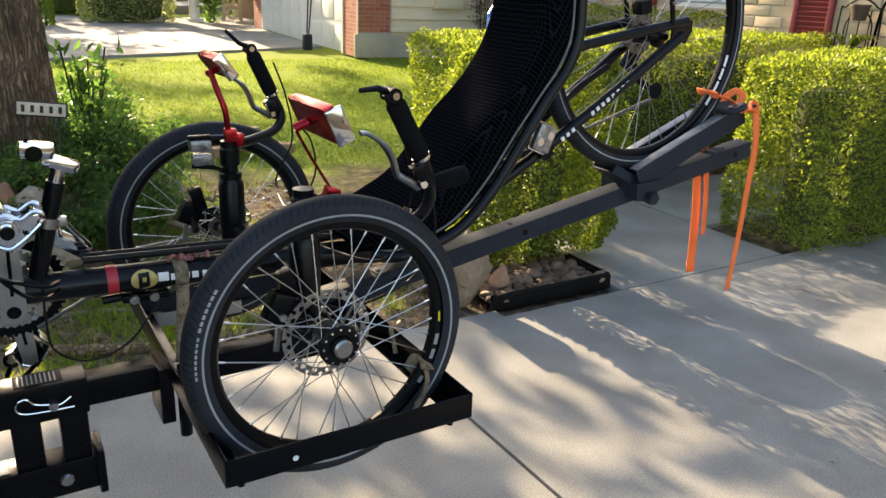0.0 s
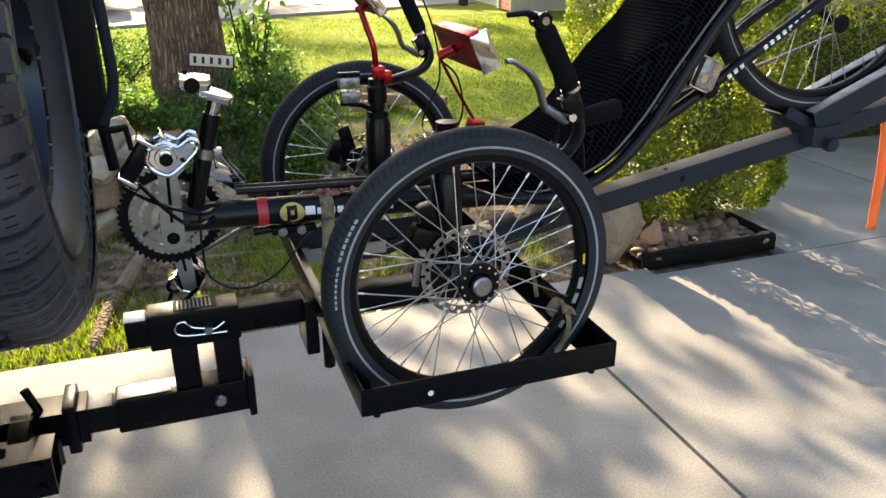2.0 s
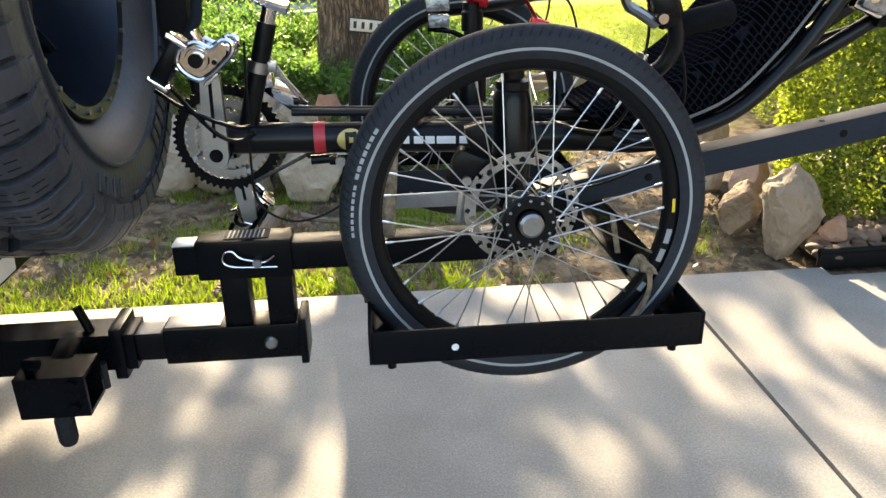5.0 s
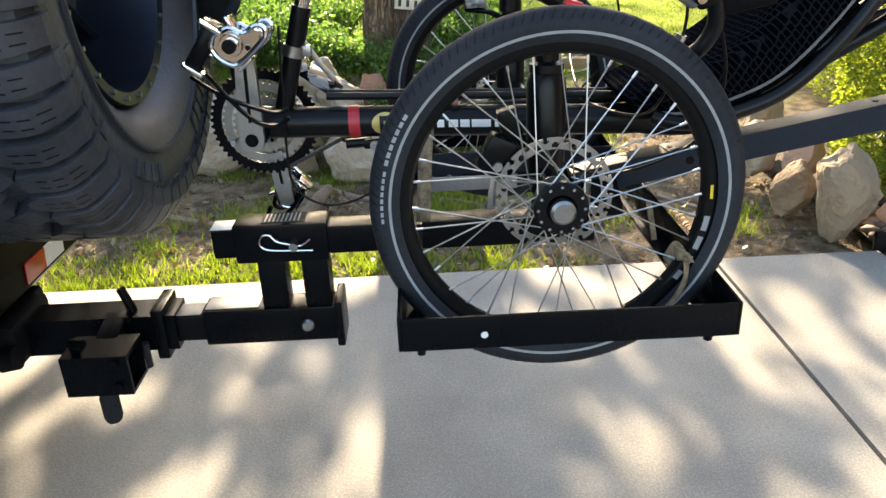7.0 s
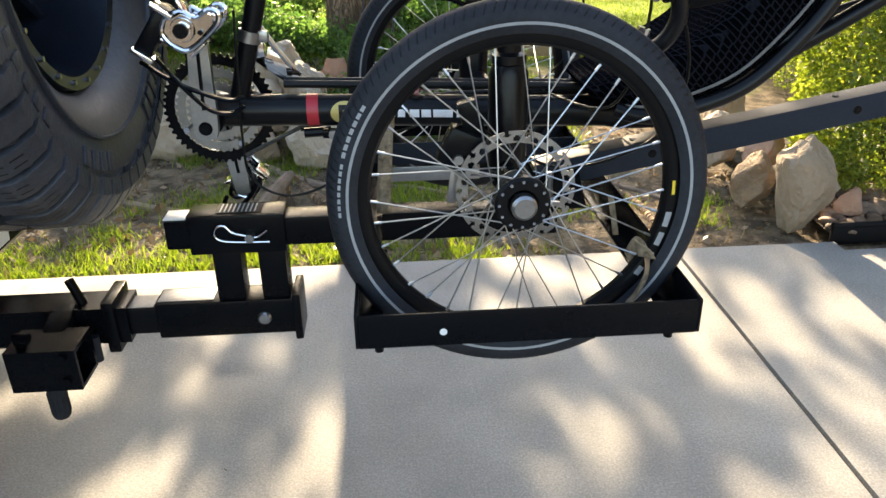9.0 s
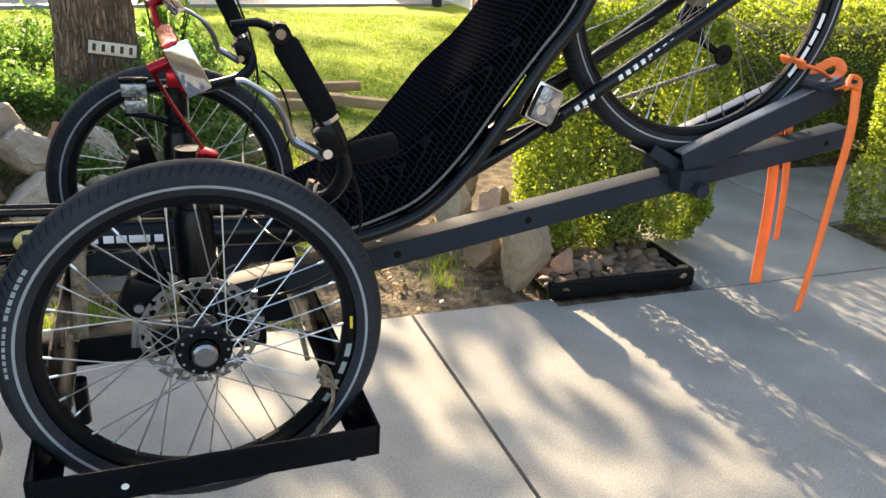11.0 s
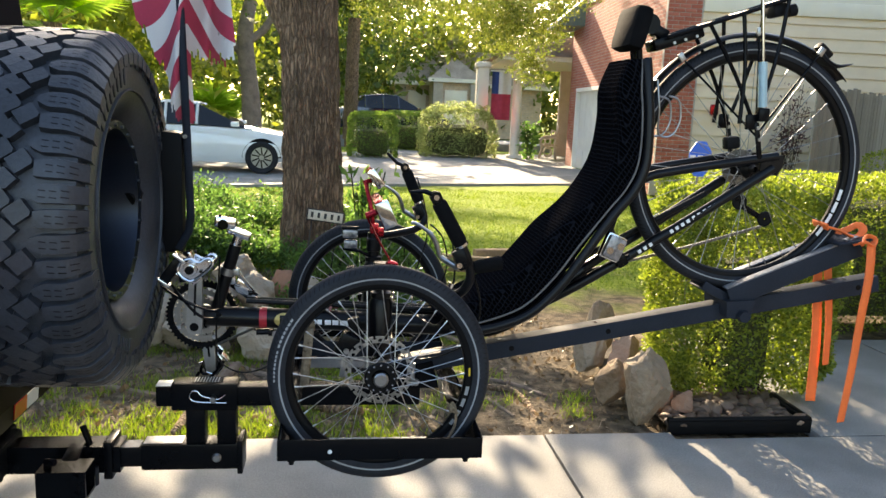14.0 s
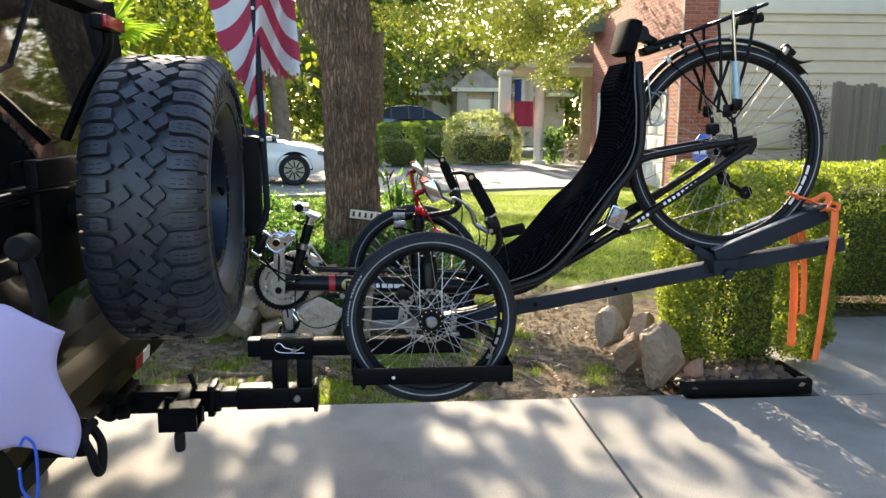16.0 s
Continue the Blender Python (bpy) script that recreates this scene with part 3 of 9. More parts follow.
# garage front: brick piers, lintel and gable above the door
GD0, GD1, GDT = 0.75, 7.35, 2.2
for y0, y1, z0 in ((0.0, GD0, 0), (GD1, 8.3, 0), (GD0, GD1, GDT)):
    w = part("wall", hbox(Geo(), 0.0, 0.25, y0, y1, z0, 6.5), BRICK_WALL, house, "sunlit red brick front wall", smooth=0)
    uv_planar(w, AXY, (0, 0, 1))
gdoor = part("garage_door", hbox(Geo(), 0.10, 0.16, GD0, GD1, 0, GDT), WHITE_PAINT, house, "white panelled garage door", smooth=0)
for i in range(4):
    for j in range(8):
        y0 = GD0 + 0.08 + j * 0.81
        part("door_panel", hbox(Geo(), 0.088, 0.10, y0, y0 + 0.7, 0.06 + i * 0.54, 0.50 + i * 0.54, 0.006), WHITE_PAINT, gdoor)
for y0, y1, z0 in ((GD0, GD0 + 0.09, 0), (GD1 - 0.09, GD1, 0), (GD0 + 0.09, GD1 - 0.09, GDT - 0.1)):
    part("door_frame", hbox(Geo(), -0.02, 0.1, y0, y1, z0, GDT), WHITE_PAINT, house, smooth=0)
# siding wall
part("base_wall", hbox(Geo(), -0.06, 0.70, -0.09, 0.0, 0, 0.42, 0.01), STUCCO, house, "tan rendered plinth")
part("base_wall", hbox(Geo(), 0.70, 9.0, -0.05, 0.2, 0, 0.40), STUCCO, house)
part("wall", hbox(Geo(), 0.25, 9.0, 0.02, 0.2, 0.40, 6.5), SIDING, house, "cream siding wall", smooth=0)
brick_pier = part("corner_pier", hbox(Geo(), -0.004, 0.66, -0.075, 0.02, 0.42, 6.5), MORTAR, house, "red brick corner pier with pale mortar", smooth=0)
for k in range(14):
    z = 0.46 + k * 0.235
    if not 3.38 < z < 3.62:
        q = Geo()
        q.add([HM @ Vector(p) for p in ((0.67, -0.005, z + 0.235), (9, -0.005, z + 0.235), (9, -0.035, z), (0.67, -0.035, z), (0.67, 0.02, z), (9, 0.02, z))], [(0, 1, 2, 3), (3, 2, 5, 4)])
        part("siding_board", q, SIDING, house, smooth=0)
part("trim_band", hbox(Geo(), 0.67, 9.0, -0.07, 0.0, 3.42, 3.68, 0.01), TRIM, house, "cream trim band between the storeys")
part("wall", hbox(Geo(), 0.67, 9.0, -0.06, 0.0, 3.68, 6.5), TRIM, house, smooth=0)
part("soffit", hbox(Geo(), -0.5, 9.2, -0.5, 8.6, 6.5, 6.7), TRIM, house, smooth=0)
rf = Geo()
rf.add([HM @ Vector(p) for p in ((-0.6, -0.6, 6.7), (9.2, -0.6, 6.7), (9.2, 8.7, 6.7), (-0.6, 8.7, 6.7), (2.5, 4, 9.2), (7, 4, 9.2))], [(0, 1, 5, 4), (1, 2, 5), (2, 3, 4, 5), (3, 0, 4), (3, 2, 1, 0)])
part("roof", rf, SHINGLE, house, smooth=0)
# small pent roof and recessed porch past the garage
pr = Geo()
pr.add([HM @ Vector(p) for p in ((-0.75, 6.9, 3.95), (0.0, 6.9, 4.6), (0.0, 8.6, 4.6), (-0.75, 8.6, 3.95), (-0.75, 6.9, 3.85), (0, 6.9, 3.85), (0, 8.6, 3.85), (-0.75, 8.6, 3.85))], [(0, 1, 2, 3), (0, 4, 5, 1), (3, 2, 6, 7), (0, 3, 7, 4), (4, 7, 6, 5)])
part("pent_roof", pr, GREEN_METAL, house, "grey-green pent roof edge", smooth=0)
part("window", hbox(Geo(), -0.04, 0.02, 5.4, 6.5, 4.35, 5.6), GLASS_DARK, house, "dark upstairs window")
part("wall", hbox(Geo(), 2.2, 2.4, 8.3, 16.0, 0, 3.0), GREY_WALL, house, "shaded porch wall", smooth=0)
part("wall", hbox(Geo(), 0.6, 2.4, 13.0, 13.2, 0, 3.0), GREY_WALL, house, smooth=0)
part("porch_roof", hbox(Geo(), -2.0, 2.4, 8.4, 13.4, 2.98, 3.12), TRIM, house, "cream porch fascia", smooth=0)
pr2 = Geo()
pr2.add([HM @ Vector(p) for p in ((-2.2, 8.3, 3.12), (2.4, 8.3, 3.12), (2.4, 13.6, 3.12), (-2.2, 13.6, 3.12), (2.4, 9.6, 4.4), (2.4, 12.3, 4.4))], [(0, 1, 4), (0, 4, 5, 3), (3, 5, 2), (1, 2, 5, 4), (3, 2, 1, 0)])
part("roof", pr2, SHINGLE, house, "brown shingled porch roof", smooth=0)
part("porch_column", Geo().box((4.30, 22.9, 1.5), (0.36, 0.36, 3.0), 0.02).box((4.30, 22.9, 0.1), (0.46, 0.46, 0.2), 0.02).box((4.30, 22.9, 2.9), (0.46, 0.46, 0.14), 0.02), TRIM, house, "square cream porch column")
post_px = (5.45, 22.9)
part("porch_post", Geo().tube([(*post_px, 0), (*post_px, 3.0)], 0.15, 14).box((*post_px, 0.06), (0.42, 0.42, 0.12), 0.01), WHITE_PAINT, house, "white round porch post")
part("wall_lamp", hbox(Geo(), 0.95, 1.1, -0.16, -0.08, 1.55, 1.75, 0.03), RED_ANO, house, "small rusty red wall lamp")
part("utility_box", hbox(Geo(), 1.55, 2.15, -0.12, -0.05, 0.9, 1.25, 0.02), SIDING, house, "cream utility hatch")

flag2 = thing("porch_flag", "red, white and blue flag hanging on the porch post", "flag", (5.2, 22.6, 0.9))
part("red_field", Geo().grid(lambda u, v: (4.54 + 0.62 * u, 22.5 + 0.05 * math.sin(u * 9), 1.22 + 0.80 * v), 12, 4), FLAG_RED, flag2)
part("white_field", Geo().grid(lambda u, v: (4.76 + 0.40 * u, 22.5 + 0.05 * math.sin((0.35 + 0.65 * u) * 9), 2.02 + 0.68 * v), 8, 3), FLAG_WHITE, flag2)
part("blue_field", Geo().grid(lambda u, v: (4.54 + 0.22 * u, 22.5 + 0.05 * math.sin(u * 3.15), 2.02 + 0.68 * v), 6, 3), FLAG_BLUE, flag2)
part("staff", Geo().tube([(4.5, 22.5, 2.72), (5.3, 22.75, 2.74)], 0.02, 8), WHITE_PAINT, flag2)

# ---- fence between the houses ----
fence = thing("fence", "weathered grey wooden board fence", "fence", (7, 9.3, 0))
FA, FB = Vector((6.98, 9.3, 0)), Vector((10.6, 11.9, 0))
fd = (FB - FA).normalized()
fence_yaw = math.degrees(math.atan2(fd.y, fd.x))
bd = fix(Geo().box((0, 0, 1.02), (0.138, 0.02, 2.04), 0.004).mesh("board", FENCE_WOOD, 30))
k = 0
s = 0.07
while s < (FB - FA).length:
    ob = new("board", bd)
    ob.parent = fence
    ob.matrix_parent_inverse = fence.matrix_basis.inverted()
    c = FA + fd * s
    ob.matrix_basis = pose(c.x, c.y, rnd.uniform(-0.06, 0.02), 0, rnd.uniform(-0.6, 0.6), fence_yaw)
    s += 0.146
for z in (0.35, 1.6):
    c = (FA + FB) / 2 + Vector((-fd.y, fd.x, 0)) * 0.04
    part("rail", Geo().box((c.x, c.y, z), ((FB - FA).length, 0.04, 0.09), 0.004, (0, 0, fence_yaw)), FENCE_WOOD, fence)

# ---- own house beyond the walk, tan tumbled brick ----
own = thing("house", "tan tumbled-brick house with maroon shutters", "house", (6, 3.8, 0))
own_walls = []
for box_ in ((6.0, 6.25, -9.0, 4.2, 0, 4.2), (6.25, 8.0, 3.95, 4.2, 0, 4.2), (8.0, 8.25, 4.2, 5.9, 0, 4.2), (8.0, 8.25, 6.9, 8.25, 0, 4.2), (8.0, 8.25, 5.9, 6.9, 0, 1.2), (8.0, 8.25, 5.9, 6.9, 2.55, 4.2)):
    x0, x1, y0, y1, z0, z1 = box_
    w = part("wall", Geo().box(((x0 + x1) / 2, (y0 + y1) / 2, (z0 + z1) / 2), (x1 - x0, y1 - y0, z1 - z0)), TAN_WALL, own, smooth=0)
    uv_planar(w, (0.0, 1, 0) if x1 - x0 < 0.5 else (1, 0, 0), (0, 0, 1))
    own_walls.append(w)
w = part("wall", Geo().box((9, 8.35, 2.1), (2.5, 0.2, 4.2)), TAN_WALL, own, smooth=0)
uv_planar(w, (1, 0, 0), (0, 0, 1))
part("roof", Geo().box((9.0, -2.4, 4.5), (6.6, 13.2, 0.5), 0.05), SHINGLE, own, smooth=0)
part("roof", Geo().box((10.2, 6.35, 4.45), (5.0, 4.2, 0.4), 0.05), SHINGLE, own, smooth=0)
win = part("window", Geo().box((8.17, 6.4, 1.88), (0.02, 1.0, 1.36)), GLASS_DARK, own, "window with pale blinds behind the glass", smooth=0)
for i in range(24):
    part("blind_slat", Geo().box((8.12, 6.4, 1.24 + i * 0.055), (0.012, 0.94, 0.050), 0, (0, 25, 0)), BLIND, win, smooth=0)
for c, sz in (((8.05, 6.4, 1.22), (0.09, 1.04, 0.06)), ((8.06, 6.4, 2.54), (0.06, 1.0, 0.06)), ((8.06, 5.93, 1.88), (0.06, 0.05, 1.3)), ((8.06, 6.87, 1.88), (0.06, 0.05, 1.3)), ((8.07, 6.4, 1.88), (0.04, 0.94, 0.04)), ((8.07, 6.62, 1.88), (0.03, 0.03, 1.3))):
    part("frame", Geo().box(c, sz, 0.006), WHITE_PAINT, win)


def shutter(x, y0, y1, z0, z1):
    s_ = part("shutter", Geo().box((x, y0 + 0.025, (z0 + z1) / 2), (0.035, 0.05, z1 - z0), 0.004).box((x, y1 - 0.025, (z0 + z1) / 2), (0.035, 0.05, z1 - z0), 0.004)
              .box((x, (y0 + y1) / 2, z0 + 0.03), (0.033, y1 - y0 - 0.1, 0.06), 0.004).box((x, (y0 + y1) / 2, z1 - 0.03), (0.033, y1 - y0 - 0.1, 0.06), 0.004), SHUTTER, own, "maroon louvred shutter")
    z = z0 + 0.08
    while z < z1 - 0.07:
        part("slat", Geo().box((x, (y0 + y1) / 2, z), (0.008, y1 - y0 - 0.1, 0.042), 0, (0, -28, 0)), SHUTTER, s_, smooth=0)
        z += 0.042


shutter(5.975, 3.10, 3.49, 1.0, 2.4)
shutter(7.975, 7.12, 7.52, 1.2, 2.6)
shutter(7.975, 5.3, 5.7, 1.2, 2.6)

# ---- hedges, trees and shrubs ----


def hedge_points(x0, x1, y0, y1, z0, z1, n, seed, lump=0.06, shell=0.10):
    """Places for leaves in the outer shell of a clipped box, with an uneven face, and ways outward."""
    r = np.random.default_rng(seed)
    lx, ly, lz = x1 - x0, y1 - y0, z1 - z0
    areas = np.array([lx * ly, lx * lz, lx * lz, ly * lz, ly * lz])
    pick = r.choice(5, size=n, p=areas / areas.sum())
    u, v = r.random(n), r.random(n)
    d = np.abs(r.normal(0, shell * 0.5, n))
    P = np.zeros((n, 3))
    N = np.zeros((n, 3))
    for k in range(n):
        if pick[k] == 0:
            P[k] = (x0 + u[k] * lx, y0 + v[k] * ly, z1 - d[k]); N[k] = (0, 0, 1)
        elif pick[k] == 1:
            P[k] = (x0 + u[k] * lx, y0 + d[k], z0 + v[k] * lz); N[k] = (0, -1, 0)
        elif pick[k] == 2:
            P[k] = (x0 + u[k] * lx, y1 - d[k], z0 + v[k] * lz); N[k] = (0, 1, 0)
        elif pick[k] == 3:
            P[k] = (x0 + d[k], y0 + u[k] * ly, z0 + v[k] * lz); N[k] = (-1, 0, 0)
        else:
            P[k] = (x1 - d[k], y0 + u[k] * ly, z0 + v[k] * lz); N[k] = (1, 0, 0)
    return P, N


def round_in(P, x0, x1, y0, y1, z0, z1, rad, foot=-1.0):
    """Rounds the corners of a box of points."""
    lo = np.array((x0 + rad, y0 + rad, z0 + foot)); hi = np.array((x1 - rad, y1 - rad, z1 - rad))
    c = np.clip(P, lo, hi)
    d = P - c
    m = np.max(np.abs(d), axis=1)
    L = np.linalg.norm(d, axis=1) + 1e-9
    return c + d * (m / L)[:, None]


def lumps(P, seed, amp):
    o = Vector((seed * 3.1, seed * 1.7, 0))
    return np.array([p + amp * np.array(noise.noise_vector(Vector(p) * 3.0 + o)) + 0.4 * amp * np.array(noise.noise_vector(Vector(p) * 9.0 + o)) for p in P])


def hedge(label, x0, x1, y0, y1, z0, z1, n, leaf, seed, rad=0.15, amp=0.06, mat=None, group="clipped hedges", m=None, foot=-1.0, core=0.8):
    h = thing("hedge", label, "hedge", ((x0 + x1) / 2, (y0 + y1) / 2, 0), group)
    P, N = hedge_points(x0, x1, y0, y1, z0, z1, n, seed)
    P = lumps(round_in(P, x0, x1, y0, y1, z0, z1, rad, foot), seed, amp)
    if m is not None:
        P = np.array([m @ Vector(p) for p in P])
    leaves("foliage", P, leaf, mat or HEDGE_LEAF, h, 0.6, -0.25, seed, normals=N)
    s = min(0.15, 0.2 * (x1 - x0))
    g = Geo().box(((x0 + x1) / 2, (y0 + y1) / 2, z0 + (0.03 + core / 2) * (z1 - z0)), (x1 - x0 - 3.2 * s, y1 - y0 - 3.2 * s, core * (z1 - z0)), rad)
    if m is not None:
        g.v = [tuple(m @ Vector(p)) for p in g.v]
    part("twig_core", g, TWIG_BROWN, h, "dense brown inner twigs")
    rr = random.Random(seed)
    for k in range(3):
        x, y = rr.uniform(x0 + 0.2, max(x0 + 0.21, x1 - 0.2)), rr.uniform(y0 + 0.2, max(y0 + 0.21, y1 - 0.2))
        g = Geo().tube([(x, y, -0.08), (x + 0.03, y, z0 + 0.25)], 0.02, 6)
        if m is not None:
            g.v = [tuple(m @ Vector(p)) for p in g.v]
        part("stem", g, TWIG, h)
    return h


hedge("clipped green box hedge in a pebble bed", -0.24, 0.24, -0.24, 0.24, 0.03, 1.12, 44000, 0.021, 11, 0.17, 0.045, m=Matrix.Translation((1.95, 1.95, 0)) @ Matrix.Diagonal((2.0, 1.0, 1.0, 1.0)), foot=0.2, core=0.62)
hedge("long clipped green hedge along the front walk", 2.28, 6.6, 3.02, 4.0, 0.02, 1.06, 68000, 0.024, 12, 0.12, 0.05)
hedge("clipped hedge, sunlit on top, brown twigs on its face", 3.40, 6.0, 1.30, 1.96, 0.02, 1.07, 62000, 0.022, 13, 0.12, 0.05)
hedge("low dark hedge below the window", 6.9, 7.75, 4.4, 8.1, 0.0, 1.15, 14000, 0.032, 14, 0.15, 0.05)
hedge("square clipped hedge block on the neighbour's lawn", -0.72, 0.72, -0.7, 0.7, 0.0, 1.3, 14000, 0.042, 15, 0.3, 0.05, mat=BLOCK_LEAF, m=Matrix.Translation((0.82, 21.3, 0)), core=0.6)
hedge("square clipped hedge block on the neighbour's lawn", -0.9, 0.9, -0.9, 0.9, 0.0, 1.35, 14000, 0.046, 16, 0.3, 0.05, mat=BLOCK_LEAF, m=Matrix.Translation((2.35, 26.5, 0)), core=0.6)
hedge("pale rounded bush by the porch", -1.2, 1.2, -0.9, 0.9, 0.0, 1.62, 20000, 0.05, 17, 0.7, 0.2, mat=PALE_LEAF, m=Matrix.Translation((3.55, 22.8, 0)), core=0.6)


def limb(g, a, b, r0, r1, r, n=6, wob=0.12):
    a, b = Vector(a), Vector(b)
    L = (b - a).length
    pts = [a + (b - a) * (i / n) + Vector((r.gauss(0, 1), r.gauss(0, 1), r.gauss(0, 0.6))) * wob * L * 0.25 * math.sin(math.pi * i / n) for i in range(n + 1)]
    g.tube(smooth_path(pts, 3), [r0 + (r1 - r0) * i / (3 * n) for i in range(3 * n + 1)], 9)
    return pts


def bark_trunk(path, radii, segs=64, ridge=0.016, freq=30.0):
    """A trunk with long raised plates of bark."""
    pts = smooth_path(path, 14)
    rr = np.interp(np.linspace(0, 1, len(pts)), np.linspace(0, 1, len(radii)), radii)
    g = Geo()
    n = len(pts)

    def at(u, v):
        i = min(int(round(v * (n - 1))), n - 1)
        p, r = pts[i], rr[i]
        a = 2 * math.pi * u
        q = Vector((math.cos(a) * freq * 0.32, math.sin(a) * freq * 0.32, p.z * 1.9))
        h = abs(noise.noise(q * 2.2)) * 1.6 + 0.5 * abs(noise.noise(q * 5 + Vector((9, 2, 4))))
        return (p.x + math.cos(a) * (r + ridge * h), p.y + math.sin(a) * (r + ridge * h), p.z)
    g.grid(at, segs, n * 2)
    return g


def tree(name, label, path, radii, limbs, crowns, mat, bark, leaf, seed, ridge=0.016, segs=64):
    """Trunk, limbs and a crown of many leaves on twig ends."""
    t = thing(name, label, "tree", (path[0][0], path[0][1], 0))
    part("trunk", bark_trunk(path, radii, segs, ridge), bark, t, "furrowed grey-brown bark")
    r = random.Random(seed)
    for a, b, r0, r1 in limbs:
        g = Geo()
        limb(g, a, b, r0, r1, r)
        part("limb", g, bark, t)
    rg = np.random.default_rng(seed)
    P, F = [], []
    for c, rad, n, *gaps in crowns:
        if gaps:
            # a flat leaf layer added out of view, its gaps shaping the shade below
            q = rg.uniform(-1, 1, (n, 2))
            q = q[(q ** 2).sum(axis=1) < 1 + 0.3 * np.sin(7 * q[:, 0])] * np.array(rad[:2]) + np.array(c[:2])
            o = Vector((seed + 7.3 * c[0], 3.1 * c[0], 0.37))
            q = np.array([p for p in q if 0.72 * noise.noise(Vector((p[0] * gaps[1], p[1] * gaps[1], 1)) + o) + 0.42 * noise.noise(Vector((p[0] * gaps[1] * 2.3, p[1] * gaps[1] * 2.3, 5)) + o) > gaps[0]])
            F.append(np.column_stack([q, c[2] + rg.normal(0, rad[2], len(q)) + 0.03 * np.sin(q[:, 0] * 1.3)]))
            continue
        k = max(6, n // 26)
        d = rg.normal(size=(k, 3))
        d /= np.linalg.norm(d, axis=1)[:, None]
        hubs = np.array(c) + d * np.array(rad) * (rg.random((k, 1)) ** 0.45)
        for h in hubs:
            P.append(h + rg.normal(size=(n // k, 3)) * np.array((0.22, 0.22, 0.16)) * (sum(rad) / 4.5))
    leaves("crown", np.concatenate(P), leaf, mat, t, 0.5, 0.4, seed)
    if F:
        leaves("shade_spray", np.concatenate(F), 0.7 * leaf, mat, t, 0.55, 0.2, seed + 1)
    return t


OAK = (-0.275, 3.62)
# unseen gappy leaf layers added to dapple the drive, and a thinner dome above the trunk
OAK_SHADE_CROWNS = [((-2.6, 7.1, 3.12), (1.3, 1.45, 0.006), 40000, -0.06, 5.6), ((-0.9, 7.0, 3.12), (1.0, 1.5, 0.006), 32000, 0.0, 5.6), ((0.0, 7.0, 3.12), (0.62, 1.8, 0.006), 24000, 0.07, 5.6), ((0.80, 7.3, 3.12), (0.46, 1.4, 0.006), 14000, 0.21, 5.6), ((0.42, 9.25, 3.12), (0.62, 0.75, 0.006), 10000, -0.02, 5.6),
              ((-4.6, 7.5, 3.2), (1.4, 1.6, 0.03), 16000, -0.05, 4.0),
              ((-0.6, 4.4, 6.4), (3.4, 3.0, 1.3), 9000), ((-2.6, 7.4, 6.6), (2.6, 2.2, 1.1), 6000), ((1.0, 7.6, 6.8), (2.6, 2.2, 1.1), 6000)]
oak = tree("oak_tree", "large oak with furrowed bark shading the drive", [(OAK[0], OAK[1], 0.25), (OAK[0], OAK[1], 0.66), (OAK[0] - 0.02, OAK[1], 1.25), (OAK[0] - 0.04, OAK[1], 1.84), (OAK[0] - 0.08, OAK[1] + 0.02, 2.43), (OAK[0] - 0.07, OAK[1] + 0.1, 2.96)],
     [0.26, 0.195, 0.172, 0.17, 0.19, 0.14],
     [((-0.42, 3.62, 1.9), (-1.3, 3.7, 3.3), 0.11, 0.06), ((-0.33, 3.62, 2.4), (1.7, 5.0, 3.42), 0.10, 0.04), ((-0.38, 3.66, 2.7), (-1.2, 7.0, 3.3), 0.09, 0.03), ((-0.34, 3.64, 2.75), (0.5, 7.0, 3.3), 0.08, 0.03), ((1.7, 5.0, 3.42), (2.9, 7.2, 3.9), 0.04, 0.015), ((-1.3, 3.7, 3.3), (-3.0, 7.0, 3.35), 0.06, 0.025),
      ((-0.38, 3.7, 2.85), (1.2, 10.5, 5.4), 0.11, 0.07), ((1.2, 10.5, 5.4), (2.2, 14.6, 4.5), 0.07, 0.03), ((2.2, 14.6, 4.5), (3.9, 16.0, 3.7), 0.03, 0.012), ((1.8, 13.2, 4.8), (4.6, 16.4, 4.7), 0.035, 0.012)],
     OAK_SHADE_CROWNS,
     OAK_LEAF, BARK, 0.07, 3, 0.021, 150)
# drooping sprays at the far end of one long limb, sunlit by their leaf colour
rd_ = np.random.default_rng(5)
Pd = []
for c, rad, n in (((3.6, 15.6, 3.45), (1.3, 0.9, 0.8), 8500), ((2.0, 14.8, 4.1), (1.2, 0.9, 0.7), 6500), ((0.7, 14.4, 3.9), (1.0, 0.8, 0.75), 5200), ((4.2, 16.2, 2.5), (0.5, 0.5, 0.5), 1700), ((4.6, 16.4, 4.5), (1.6, 1.0, 0.8), 5500)):
    k = n // 26
    d = rd_.normal(size=(k, 3))
    hubs = np.array(c) + d / np.linalg.norm(d, axis=1)[:, None] * np.array(rad) * (rd_.random((k, 1)) ** 0.45)
    for h in hubs:
        Pd.append(h + rd_.normal(size=(26, 3)) * np.array((0.22, 0.22, 0.16)) * (sum(rad) / 4.5))
leaves("sunlit_tone_spray", np.concatenate(Pd), 0.062, YELLOW_LEAF, oak, 0.5, 0.4, 5)
